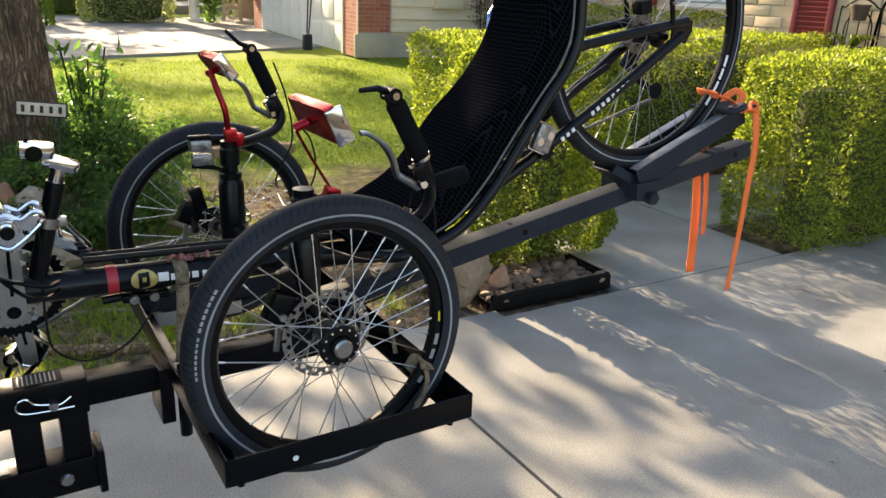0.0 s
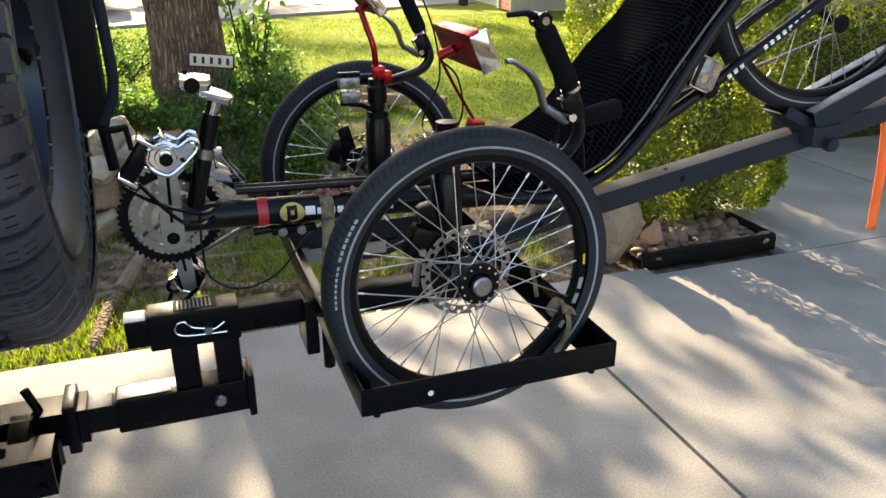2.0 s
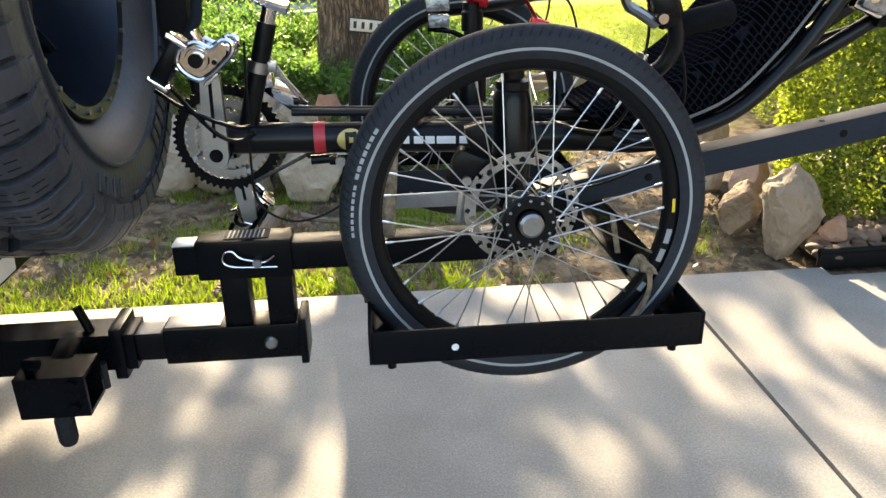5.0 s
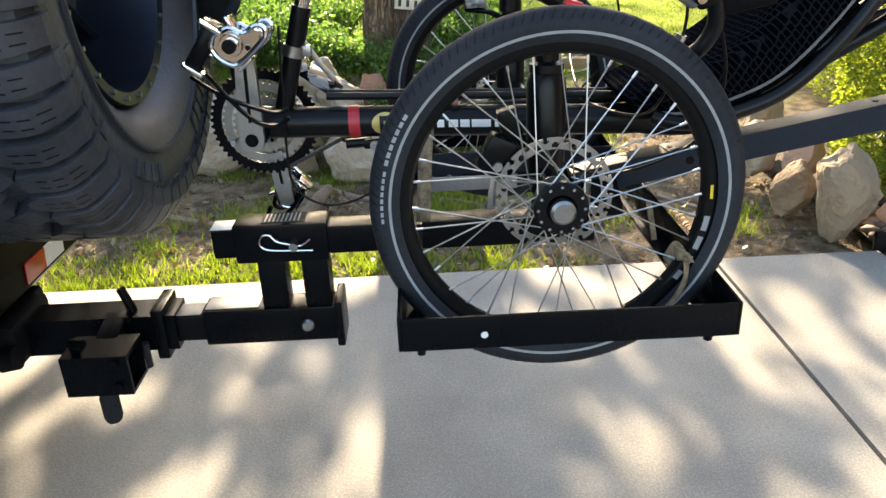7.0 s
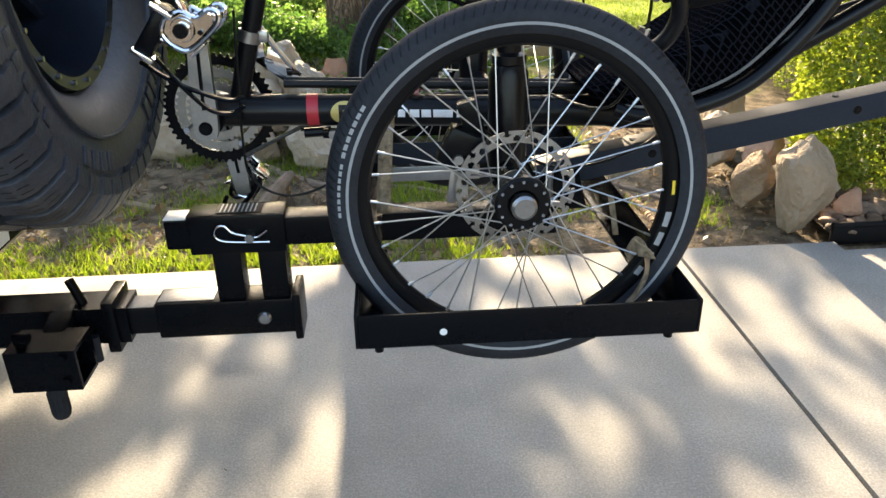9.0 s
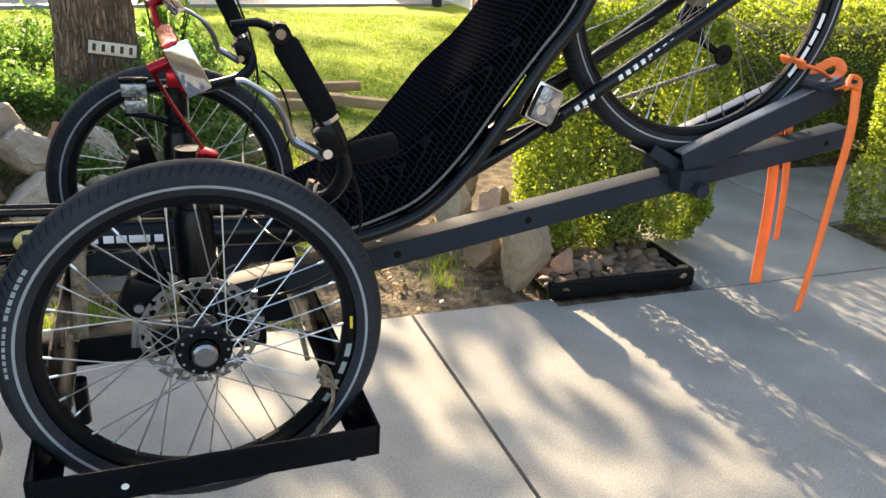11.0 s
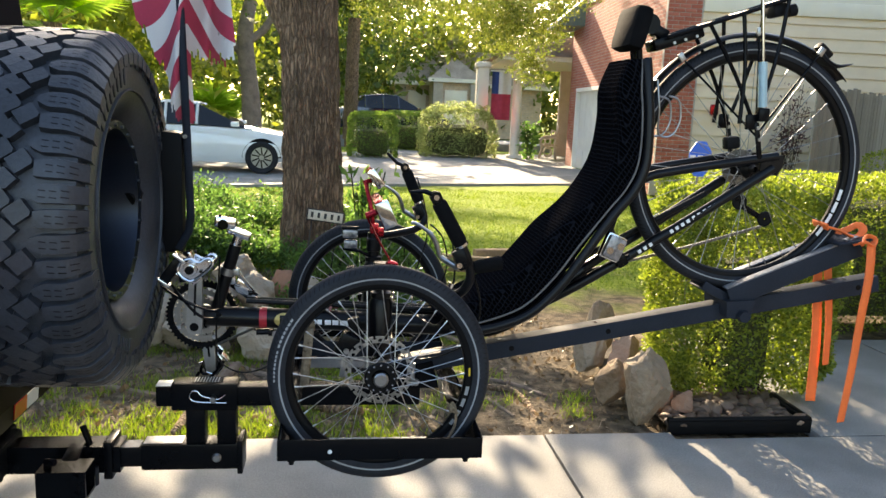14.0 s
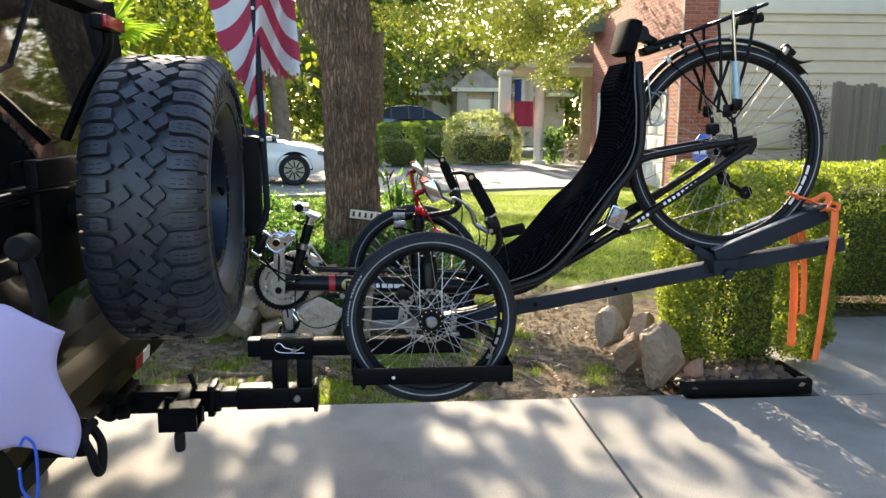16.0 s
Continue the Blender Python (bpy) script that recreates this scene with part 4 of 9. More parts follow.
# the second crown is an unseen layer added to shade part of the lawn
tree("street_tree", "grey-trunked tree across the street", [(-2.6, 21, -0.1), (-2.65, 21, 1.5), (-2.8, 21, 3.2), (-2.6, 21, 4.4)], [0.32, 0.25, 0.22, 0.16],
     [((-2.75, 21, 2.6), (-4.4, 20.6, 4.4), 0.13, 0.05), ((-2.7, 21, 3.1), (-0.6, 20.6, 5), 0.12, 0.05)],
     [((-4.4, 20.5, 4.9), (2.4, 2, 1.3), 6000), ((0.3, 24.6, 6.9), (1.4, 2.3, 0.12), 9000, 0.02, 1.1)], OAK_LEAF, BARK_PALE, 0.11, 6, 0.01, 28)
tree("palm", "ragged palm trunk by the street", [(0.2, 27.5, -0.1), (0.25, 27.5, 2.2), (0.3, 27.5, 4.6)], [0.24, 0.22, 0.2], [], [((0.3, 27.5, 5.6), (1.6, 1.6, 0.7), 1500)], OAK_LEAF, BARK, 0.3, 7, 0.05, 24)
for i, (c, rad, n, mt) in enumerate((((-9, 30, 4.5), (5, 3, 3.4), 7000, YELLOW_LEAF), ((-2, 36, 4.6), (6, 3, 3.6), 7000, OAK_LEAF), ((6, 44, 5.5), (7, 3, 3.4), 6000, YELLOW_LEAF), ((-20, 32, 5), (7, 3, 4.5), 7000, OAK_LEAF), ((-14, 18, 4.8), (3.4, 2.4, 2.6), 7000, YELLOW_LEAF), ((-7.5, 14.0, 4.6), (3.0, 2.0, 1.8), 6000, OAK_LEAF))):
    tree("street_tree", "leafy tree along the far side of the street", [(c[0], c[1], -0.1), (c[0], c[1], 1.5), (c[0] + 0.1, c[1], c[2])], [0.25, 0.2, 0.15], [((c[0], c[1], 2), (c[0] + 1.6, c[1], c[2]), 0.1, 0.04), ((c[0], c[1], 2), (c[0] - 1.6, c[1], c[2] + 0.5), 0.1, 0.04)],
         [(c, rad, n)], mt, BARK_PALE, 0.19, 20 + i, 0.01, 20)

rw = np.random.default_rng(44)
Pw = []
for k in range(190):
    cx, cy, cz = rw.uniform(-46, 16), rw.uniform(36, 62), rw.uniform(1.0, 9.5)
    if 2.2 < cx < 6.0 and cz > 6.0:
        continue
    Pw.append(rw.normal(size=(230, 3)) * (1.9, 1.2, 1.1) + (cx, cy, cz))
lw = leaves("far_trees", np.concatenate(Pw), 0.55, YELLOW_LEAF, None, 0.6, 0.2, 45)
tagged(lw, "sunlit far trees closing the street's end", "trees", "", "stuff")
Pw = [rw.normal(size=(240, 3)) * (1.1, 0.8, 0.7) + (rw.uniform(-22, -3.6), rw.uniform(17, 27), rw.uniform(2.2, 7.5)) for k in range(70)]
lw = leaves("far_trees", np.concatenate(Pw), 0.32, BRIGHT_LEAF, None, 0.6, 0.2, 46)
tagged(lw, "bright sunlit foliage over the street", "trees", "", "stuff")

# ---- recumbent tricycle ----
CY = 0.352                     # middle plane of tricycle and hitch
trike = thing("recumbent_tricycle", "black recumbent tricycle with mesh seat, strapped on a hitch rack", "tricycle", (0.3, CY, 0.56))


def dots(g, c, rad, n, r, y0, y1, a0=0.0):
    for k in range(n):
        a = a0 + 2 * math.pi * k / n
        p = (c[0] + rad * math.cos(a), c[2] + rad * math.sin(a))
        g.tube([(p[0], y0, p[1]), (p[0], y1, p[1])], r, 8)
    return g


def tyre_profile(R, r, bead):
    """From bead to bead round the outside of a tyre's section."""
    return [((R - r) + r * math.cos(a), r * math.sin(a)) for a in np.linspace(-radians(bead), radians(bead), 17)]


def bike_wheel(name, c, R, r, spokes, out, flange, label):
    """Hub with tyre, stripes, rim, spokes; out is the outer side in y."""
    w = part(name, Geo().lathe([(0.004, -0.045 * out), (0.008, -0.045 * out), (0.014, -0.02 * out), (0.014, 0.02 * out), (flange, 0.024 * out), (flange, 0.034 * out), (flange * 0.9, 0.037 * out), (0.02, 0.037 * out)] if name == "front_wheel"
                            else [(0.008, -0.06), (0.012, -0.045), (flange, -0.034), (flange, -0.03), (0.016, -0.026), (0.016, 0.026), (flange, 0.03), (flange, 0.034), (0.012, 0.045), (0.008, 0.06)], c, "y", 40), RIM_BLACK, trike, label)
    part("tyre", Geo().lathe(tyre_profile(R, r, 132), c, "y", 120), RUBBER, w, "black tyre with grey reflective stripe")
    # fine slanted sipes on the shoulders
    g = Geo()
    n = int(2 * math.pi * R / 0.0125)
    for k in range(n):
        for s in (-1, 1):
            a = 2 * math.pi * (k + (0.5 if s > 0 else 0)) / n
            row = []
            for q in (0.50, 0.80, 1.08):
                aa = a + 0.022 * (q - 0.5) * 2
                for da in (-0.0045, 0.0045):
                    rad = (R - r) + (r + 0.0007) * math.cos(q)
                    row.append((c[0] + rad * math.cos(aa + da), c[1] + s * (r + 0.0007) * math.sin(q), c[2] + rad * math.sin(aa + da)))
            g.add(row, [(0, 1, 3, 2), (2, 3, 5, 4)])
    tagged(part("tread", g, CABLE, w, smooth=0), kind="stuff")
    for s in (-1, 1):
        a0, a1 = radians(94), radians(102.5)
        part("reflective_stripe", Geo().lathe([((R - r) + (r + 0.0006) * math.cos(a), s * (r + 0.0006) * math.sin(a)) for a in (a0, (a0 + a1) / 2, a1)], c, "y", 120), REFLEX, w)
    rb = R - 1.72 * r
    part("rim", Geo().lathe([(rb + 0.004, -0.0125), (rb - 0.006, -0.013), (rb - 0.011, -0.0105), (rb - 0.015, -0.004), (rb - 0.015, 0.004), (rb - 0.011, 0.0105), (rb - 0.006, 0.013), (rb + 0.004, 0.0125)], c, "y", 100), RIM_BLACK, w)
    for k in range(spokes):
        s = 1 if k % 2 else -1
        a = 2 * math.pi * k / spokes
        b = a + (1 if (k // 2) % 2 else -1) * 2 * math.pi * 5.6 / spokes
        rr = flange * 0.92
        yh = 0.030 * out if s * out > 0 else -0.022 * out
        p0 = Vector((c[0] + rr * math.cos(b), c[1] + yh, c[2] + rr * math.sin(b)))
        p1 = Vector((c[0] + (rb - 0.014) * math.cos(a), c[1] + 0.003 * s, c[2] + (rb - 0.014) * math.sin(a)))
        part("spoke", Geo().tube([p0, p0.lerp(p1, 0.94)], 0.001, 5).tube([p0.lerp(p1, 0.94), p1], 0.0019, 6), SPOKE if name == "front_wheel" else DARK_SPOKE, w)
    return w


def brake_disc(parent, c, y, R=0.08):
    """A pierced disc: a narrow ring with two rows of round holes and slanting arms."""
    g = Geo()
    n, m = 180, 8
    holes = [(R * (0.865 if k % 2 else 0.94), 2 * math.pi * k / 36) for k in range(36)]

    def hole(r_, a):
        return any((r_ - hr_) ** 2 + (r_ * (((a - ha) + math.pi) % (2 * math.pi) - math.pi)) ** 2 < 0.0042 ** 2 for hr_, ha in holes)
    for i in range(m):
        r0, r1 = R * (0.80 + 0.20 * i / m), R * (0.80 + 0.20 * (i + 1) / m)
        for k in range(n):
            a0, a1 = 2 * math.pi * k / n, 2 * math.pi * (k + 1) / n
            if hole((r0 + r1) / 2, (a0 + a1) / 2):
                continue
            vs = [(c[0] + r_ * math.cos(a), yy, c[2] + r_ * math.sin(a)) for yy in (y - 0.001, y + 0.001) for r_, a in ((r0, a0), (r0, a1), (r1, a1), (r1, a0))]
            g.add(vs, [(0, 1, 2, 3), (7, 6, 5, 4), (0, 4, 5, 1), (1, 5, 6, 2), (2, 6, 7, 3), (3, 7, 4, 0)])
    for k in range(6):
        a = k * math.pi / 3
        p0 = Vector((c[0] + 0.02 * math.cos(a), y, c[2] + 0.02 * math.sin(a)))
        p1 = Vector((c[0] + R * 0.81 * math.cos(a + 0.7), y, c[2] + R * 0.81 * math.sin(a + 0.7)))
        g.tube([p0, p1], 0.004, 6, flat=0.3)
    g.lathe([(0.014, y - c[1] - 0.001), (0.026, y - c[1] - 0.001), (0.026, y - c[1] + 0.001), (0.014, y - c[1] + 0.001)], c, "y", 30)
    return part("brake_disc", g, DISC_STEEL, parent, "pierced steel brake disc", smooth=0)


HUB_N, HUB_F, HUB_R = (0.0, 0.0, 0.811), (0.0, 2 * CY, 0.811), (1.012, CY, 1.280)
for c, out, y in ((HUB_N, -1, 0.022), (HUB_F, 1, 2 * CY - 0.022)):
    w = bike_wheel("front_wheel", c, 0.25, 0.0245, 36, out, 0.036, "small black front wheel with steel spokes")
    part("axle_cap", Geo().lathe([(0.0, 0.052 * out), (0.013, 0.052 * out), (0.0165, 0.049 * out), (0.0165, 0.036 * out)], c, "y", 28), ALLOY, w, "round silver axle cap")
    for k in range(12):
        part("hub_bolt", dots(Geo(), c, 0.0305, 1, 0.0022, c[1] + 0.036 * out, c[1] + 0.0385 * out, k * math.pi / 6), CHROME, w)
    brake_disc(w, c, y)
    yi = c[1] - out * 0.06
    cal = part("brake_caliper", Geo().box((-0.072, yi + out * 0.015, 0.862), (0.05, 0.035, 0.055), 0.008, (0, 25, 0)).box((-0.055, yi, 0.895), (0.028, 0.024, 0.06), 0.006, (0, -15, 0)).tube([(-0.07, yi, 0.85), (-0.07, yi - out * 0.03, 0.83)], 0.009, 8), BLACK_STEEL, trike, "black disc brake caliper")
    part("bolt", Geo().tube([(-0.076, yi + out * 0.030, 0.853), (-0.076, yi + out * 0.038, 0.853)], 0.0065, 10), ALLOY, cal)
    part("bracket", Geo().box((-0.082, yi + out * 0.022, 0.815), (0.012, 0.004, 0.055), 0.002, (0, 8, 0)), ALLOY, cal)
rear = bike_wheel("rear_wheel", HUB_R, 0.341, 0.0215, 36, 1, 0.028, "large black rear wheel raised on a cradle")


def rim_mark(c, a0, a1, r0, r1, y, mat, parent, label=""):
    """A flat curved mark, between two angles and two radii."""
    n = max(3, int((a1 - a0) / 2))
    g = Geo()
    for k in range(n):
        q = []
        for aa, rr in ((k, r0), (k + 1, r0), (k + 1, r1), (k, r1)):
            a = radians(a0 + (a1 - a0) * aa / n)
            q.append((c[0] + rr * math.cos(a), c[1] + y, c[2] + rr * math.sin(a)))
        g.add(q, [(0, 1, 2, 3)])
    return part("decal", g, mat, parent, label, smooth=0)


nw = [o for o in trike.children if o.name.startswith("front_wheel")][0]
rim_mark(HUB_N, -1, 4.5, 0.2005, 0.2045, -0.0142, YELLOW_DECAL, nw, "small yellow rim mark")
for a0, a1 in ((-14, -8), (-22, -16.5), (-29, -25), (-36, -32)):
    rim_mark(HUB_N, a0, a1, 0.198, 0.206, -0.0142, REFLEX, nw, "worn white rim marks")
# unreadable maker's lettering on the tyre wall, as bars
for k in range(7):
    rim_mark(HUB_N, 146 + k * 2.6, 147.9 + k * 2.6, 0.2305, 0.2352, -0.0238, REFLEX, nw, "pale bars on the tyre wall")
for k in range(8):
    rim_mark(HUB_N, 165.5 + k * 2.3, 167.1 + k * 2.3, 0.2305, 0.2342, -0.0238, REFLEX, nw)
for a0, a1 in ((-38, -32), (-31, -24), (-23, -17), (-16, -10)):
    rim_mark(HUB_R, a0, a1, 0.290, 0.300, -0.0142, WHITE_DECAL, rear, "worn white rim marks")

# frame
part("boom", Geo().tube([(-0.455, CY, 0.846), (-0.2, CY, 0.838), (0.12, CY, 0.826), (0.24, CY, 0.822)], 0.0265, 24), FRAME_BLACK, trike, "thick satin black boom tube")
part("main_tube", Geo().tube(smooth_path([(0.16, CY, 0.826), (0.26, CY, 0.812), (0.34, CY, 0.822), (0.42, CY, 0.868), (0.50, CY, 0.93), (0.57, CY, 0.985)], 6), 0.022, 20), FRAME_BLACK, trike)
for s in (-1, 1):
    part("chain_stay", Geo().tube(smooth_path([(0.46, CY + s * 0.02, 0.895), (0.56, CY + s * 0.045, 0.96), (0.8, CY + s * 0.062, 1.115), (1.055, CY + s * 0.07, 1.285)], 5), 0.0135, 14), FRAME_BLACK, trike)
    part("seat_stay", Geo().tube(smooth_path([(0.615, CY + s * 0.05, 1.09), (0.645, CY + s * 0.055, 1.19), (0.70, CY + s * 0.06, 1.245), (0.80, CY + s * 0.064, 1.272), (1.065, CY + s * 0.07, 1.318)], 6), 0.012, 14), FRAME_BLACK, trike)
    part("dropout", Geo().prism([(-0.032, -0.018), (0.018, -0.03), (0.034, 0.0), (0.032, 0.026), (-0.032, 0.022)], 0.007, pose(1.05, CY + s * 0.07, 1.295)), FRAME_BLACK, trike)
    yk = CY + s * 0.222
    part("cross_arm", Geo().tube([(0.035, CY, 0.822), (0.012, CY + s * 0.2, 0.838)], 0.018, 16), FRAME_BLACK, trike)
    part("kingpin_post", Geo().lathe([(0.0, 0.775), (0.019, 0.775), (0.022, 0.78), (0.022, 0.80), (0.028, 0.806), (0.028, 0.942), (0.0225, 0.955), (0.0245, 0.957), (0.0245, 0.968), (0.017, 0.972), (0.017, 0.985), (0.0215, 0.987), (0.0215, 1.022), (0.019, 1.026), (0.019, 1.04), (0.0, 1.043)], (0.004, yk, 0), "z", 28), FRAME_BLACK, trike, "glossy black steering post")
    part("stub_axle", Geo().tube([(0.0, yk, 0.811), (0.0, CY + s * 0.315, 0.811)], 0.012, 14), BLACK_STEEL, trike)
part("tie_rod", Geo().tube([(0.05, 0.15, 0.782), (0.05, 0.55, 0.782)], 0.006, 10), BLACK_STEEL, trike)
for dy in (-0.008, 0.016):
    part("cable_tube", Geo().tube(smooth_path([(-0.335, CY + dy, 0.888), (-0.1, CY + dy, 0.879), (0.1, CY + dy, 0.872), (0.28, CY + dy + 0.02, 0.862), (0.42, CY + dy + 0.03, 0.90)], 5), 0.0065, 10), CABLE, trike)

# boom marks
part("band", Geo().lathe([(0.0269, -0.3005), (0.0273, -0.3), (0.0273, -0.2815), (0.0269, -0.281)], (0, CY, 0.841), "x", 28), RED_BAND, trike, "red band round the boom")


def on_boom(x0, x1, t0, t1, mat, label="", lift=0.0006):
    """A flat mark bent round the boom, between two stations and two heights."""
    r = 0.0265 + lift

    def at(u, v):
        x = x0 + (x1 - x0) * u
        h = t0 + (t1 - t0) * v
        return (x, CY - math.sqrt(max(r * r - h * h, 0)), 0.8385 - (x + 0.2) * 0.038 + h)
    return part("decal", Geo().grid(at, 4, 8), mat, trike, label)


def disc_on_boom(xc, rx, rz, mat, lift):
    r = 0.0265 + lift
    g = Geo()
    vs = [(xc, CY - r, 0.8385 - (xc + 0.2) * 0.038)]
    for k in range(28):
        a = 2 * math.pi * k / 28
        h = rz * math.sin(a)
        x = xc + rx * math.cos(a)
        vs.append((x, CY - math.sqrt(r * r - h * h), 0.8385 - (x + 0.2) * 0.038 + h))
    g.add(vs, [(0, 1 + k, 1 + (k + 1) % 28) for k in range(28)])
    return part("decal", g, mat, trike, "gold oval emblem")


disc_on_boom(-0.237, 0.024, 0.0195, GOLD, 0.0012)
for x0, x1, a, b in ((-0.2475, -0.2405, -0.018, 0.014), (-0.2335, -0.2275, -0.010, 0.015)):
    on_boom(x0, x1, a, b, FRAME_BLACK, "", 0.0018)
for i, wd in enumerate((0.021, 0.016, 0.017, 0.014, 0.018, 0.018, 0.024, 0.015, 0.016)):
    x0 = -0.212 + i * 0.0197 + (0.003 if i else 0)
    on_boom(x0, x0 + wd - 0.002, -0.006, 0.007 if i else 0.011, WHITE_DECAL, "white bars along the boom" if i == 0 else "", 0.0008)
for k in range(14):
    x = 0.70 + k * 0.0145 + (0.012 if k > 2 else 0)
    z = 1.05 + (x - 0.70) * 0.664
    if k in (3, 4):
        continue
    part("decal", Geo().box((x, CY - 0.0725 - 0.003, z + 0.002), (0.009, 0.003, 0.009), 0, (0, -33.5, 0)), WHITE_DECAL, trike, "white bars along the chain stay" if k == 0 else "", smooth=0)

# cranks, chainrings, pedals
BBX, BBZ = -0.455, 0.836
part("bottom_bracket", Geo().tube([(BBX, CY - 0.04, BBZ), (BBX, CY + 0.045, BBZ)], 0.021, 20), BLACK_STEEL, trike)


def crank_arm(y, dx, dz, L, dirn, label):
    c = Vector((BBX, y, BBZ))
    d = Vector((dx, 0, dz)).normalized()
    n = Vector((-d.z, 0, d.x))
    out = [(-0.016, -0.016), (0.0, -0.0195), (0.03, -0.0195), (L - 0.02, -0.0145), (L + 0.010, -0.0125), (L + 0.016, 0), (L + 0.010, 0.0125), (L - 0.02, 0.0145), (0.03, 0.0195), (0.0, 0.0195), (-0.016, 0.016), (-0.021, 0)]
    g = Geo()
    ring0 = [c + d * a + n * b + Vector((0, -0.007, 0)) for a, b in out]
    ring1 = [c + d * a + n * b + Vector((0, 0.007, 0)) for a, b in out]
    m = len(out)
    g.add(ring0 + ring1, [tuple(range(m)), tuple(reversed(range(m, 2 * m)))] + [(i, i + m, (i + 1) % m + m, (i + 1) % m) for i in range(m)])
    a = part("crank_arm", g, ALLOY, trike, label, smooth=25)
    part("groove", Geo().tube([c + d * 0.03 + Vector((0, -0.0062, 0)), c + d * (L - 0.03) + Vector((0, -0.0062, 0))], 0.0032, 8), BLACK_STEEL, a, "dark slot along the arm")
    part("crank_bolt", Geo().lathe([(0.0, -0.0095), (0.0045, -0.0095), (0.0045, -0.0075), (0.0075, -0.0075), (0.0095, -0.009), (0.011, -0.008), (0.011, -0.006)], c, "y", 20), BLACK_STEEL, a)
    return c + d * L


tipn = crank_arm(0.282, 0.04, 1.0, 0.165, -1, "polished alloy crank arm")
tipf = crank_arm(0.425, 0.1, -1.0, 0.155, 1, "polished alloy crank arm")
for R_, y, teeth, mt, lb in ((0.092, 0.397, 50, BLACK_STEEL, "large black chainring"), (0.071, 0.391, 38, DISC_STEEL, "alloy chainring"), (0.050, 0.384, 28, DISC_STEEL, "small alloy chainring")):
    g = Geo()
    n = teeth * 4
    prof = [R_ + (0.004 if k % 4 in (1, 2) else -0.001) for k in range(n)]
    for k in range(n):
        a0, a1 = 2 * math.pi * k / n, 2 * math.pi * (k + 1) / n
        r0, r1, ri = prof[k], prof[(k + 1) % n], R_ - (0.016 if R_ > 0.09 else 0.014)
        q = [(BBX + rr * math.cos(a), yy, BBZ + rr * math.sin(a)) for yy in (y - 0.0015, y + 0.0015) for rr, a in ((ri, a0), (r0, a0), (r1, a1), (ri, a1))]
        g.add(q, [(0, 1, 2, 3), (7, 6, 5, 4), (1, 5, 6, 2), (0, 3, 7, 4)])
    part("chainring", g, mt, trike, lb, smooth=0)
g = Geo()
for k in range(4):
    a = k * math.pi / 2 + 0.5
    g.tube([(BBX + 0.015 * math.cos(a), 0.392, BBZ + 0.015 * math.sin(a)), (BBX + 0.07 * math.cos(a), 0.394, BBZ + 0.07 * math.sin(a))], 0.011, 8, flat=0.4)
part("spider", g.lathe([(0.0, 0.03), (0.024, 0.03), (0.024, 0.042), (0.0, 0.042)], (BBX, CY, BBZ), "y", 24), ALLOY, trike)
for k in range(4):
    part("chainring_bolt", dots(Geo(), (BBX, 0, BBZ), 0.066, 1, 0.005, 0.38, 0.40, 0.5 + k * math.pi / 2), CHROME, trike)

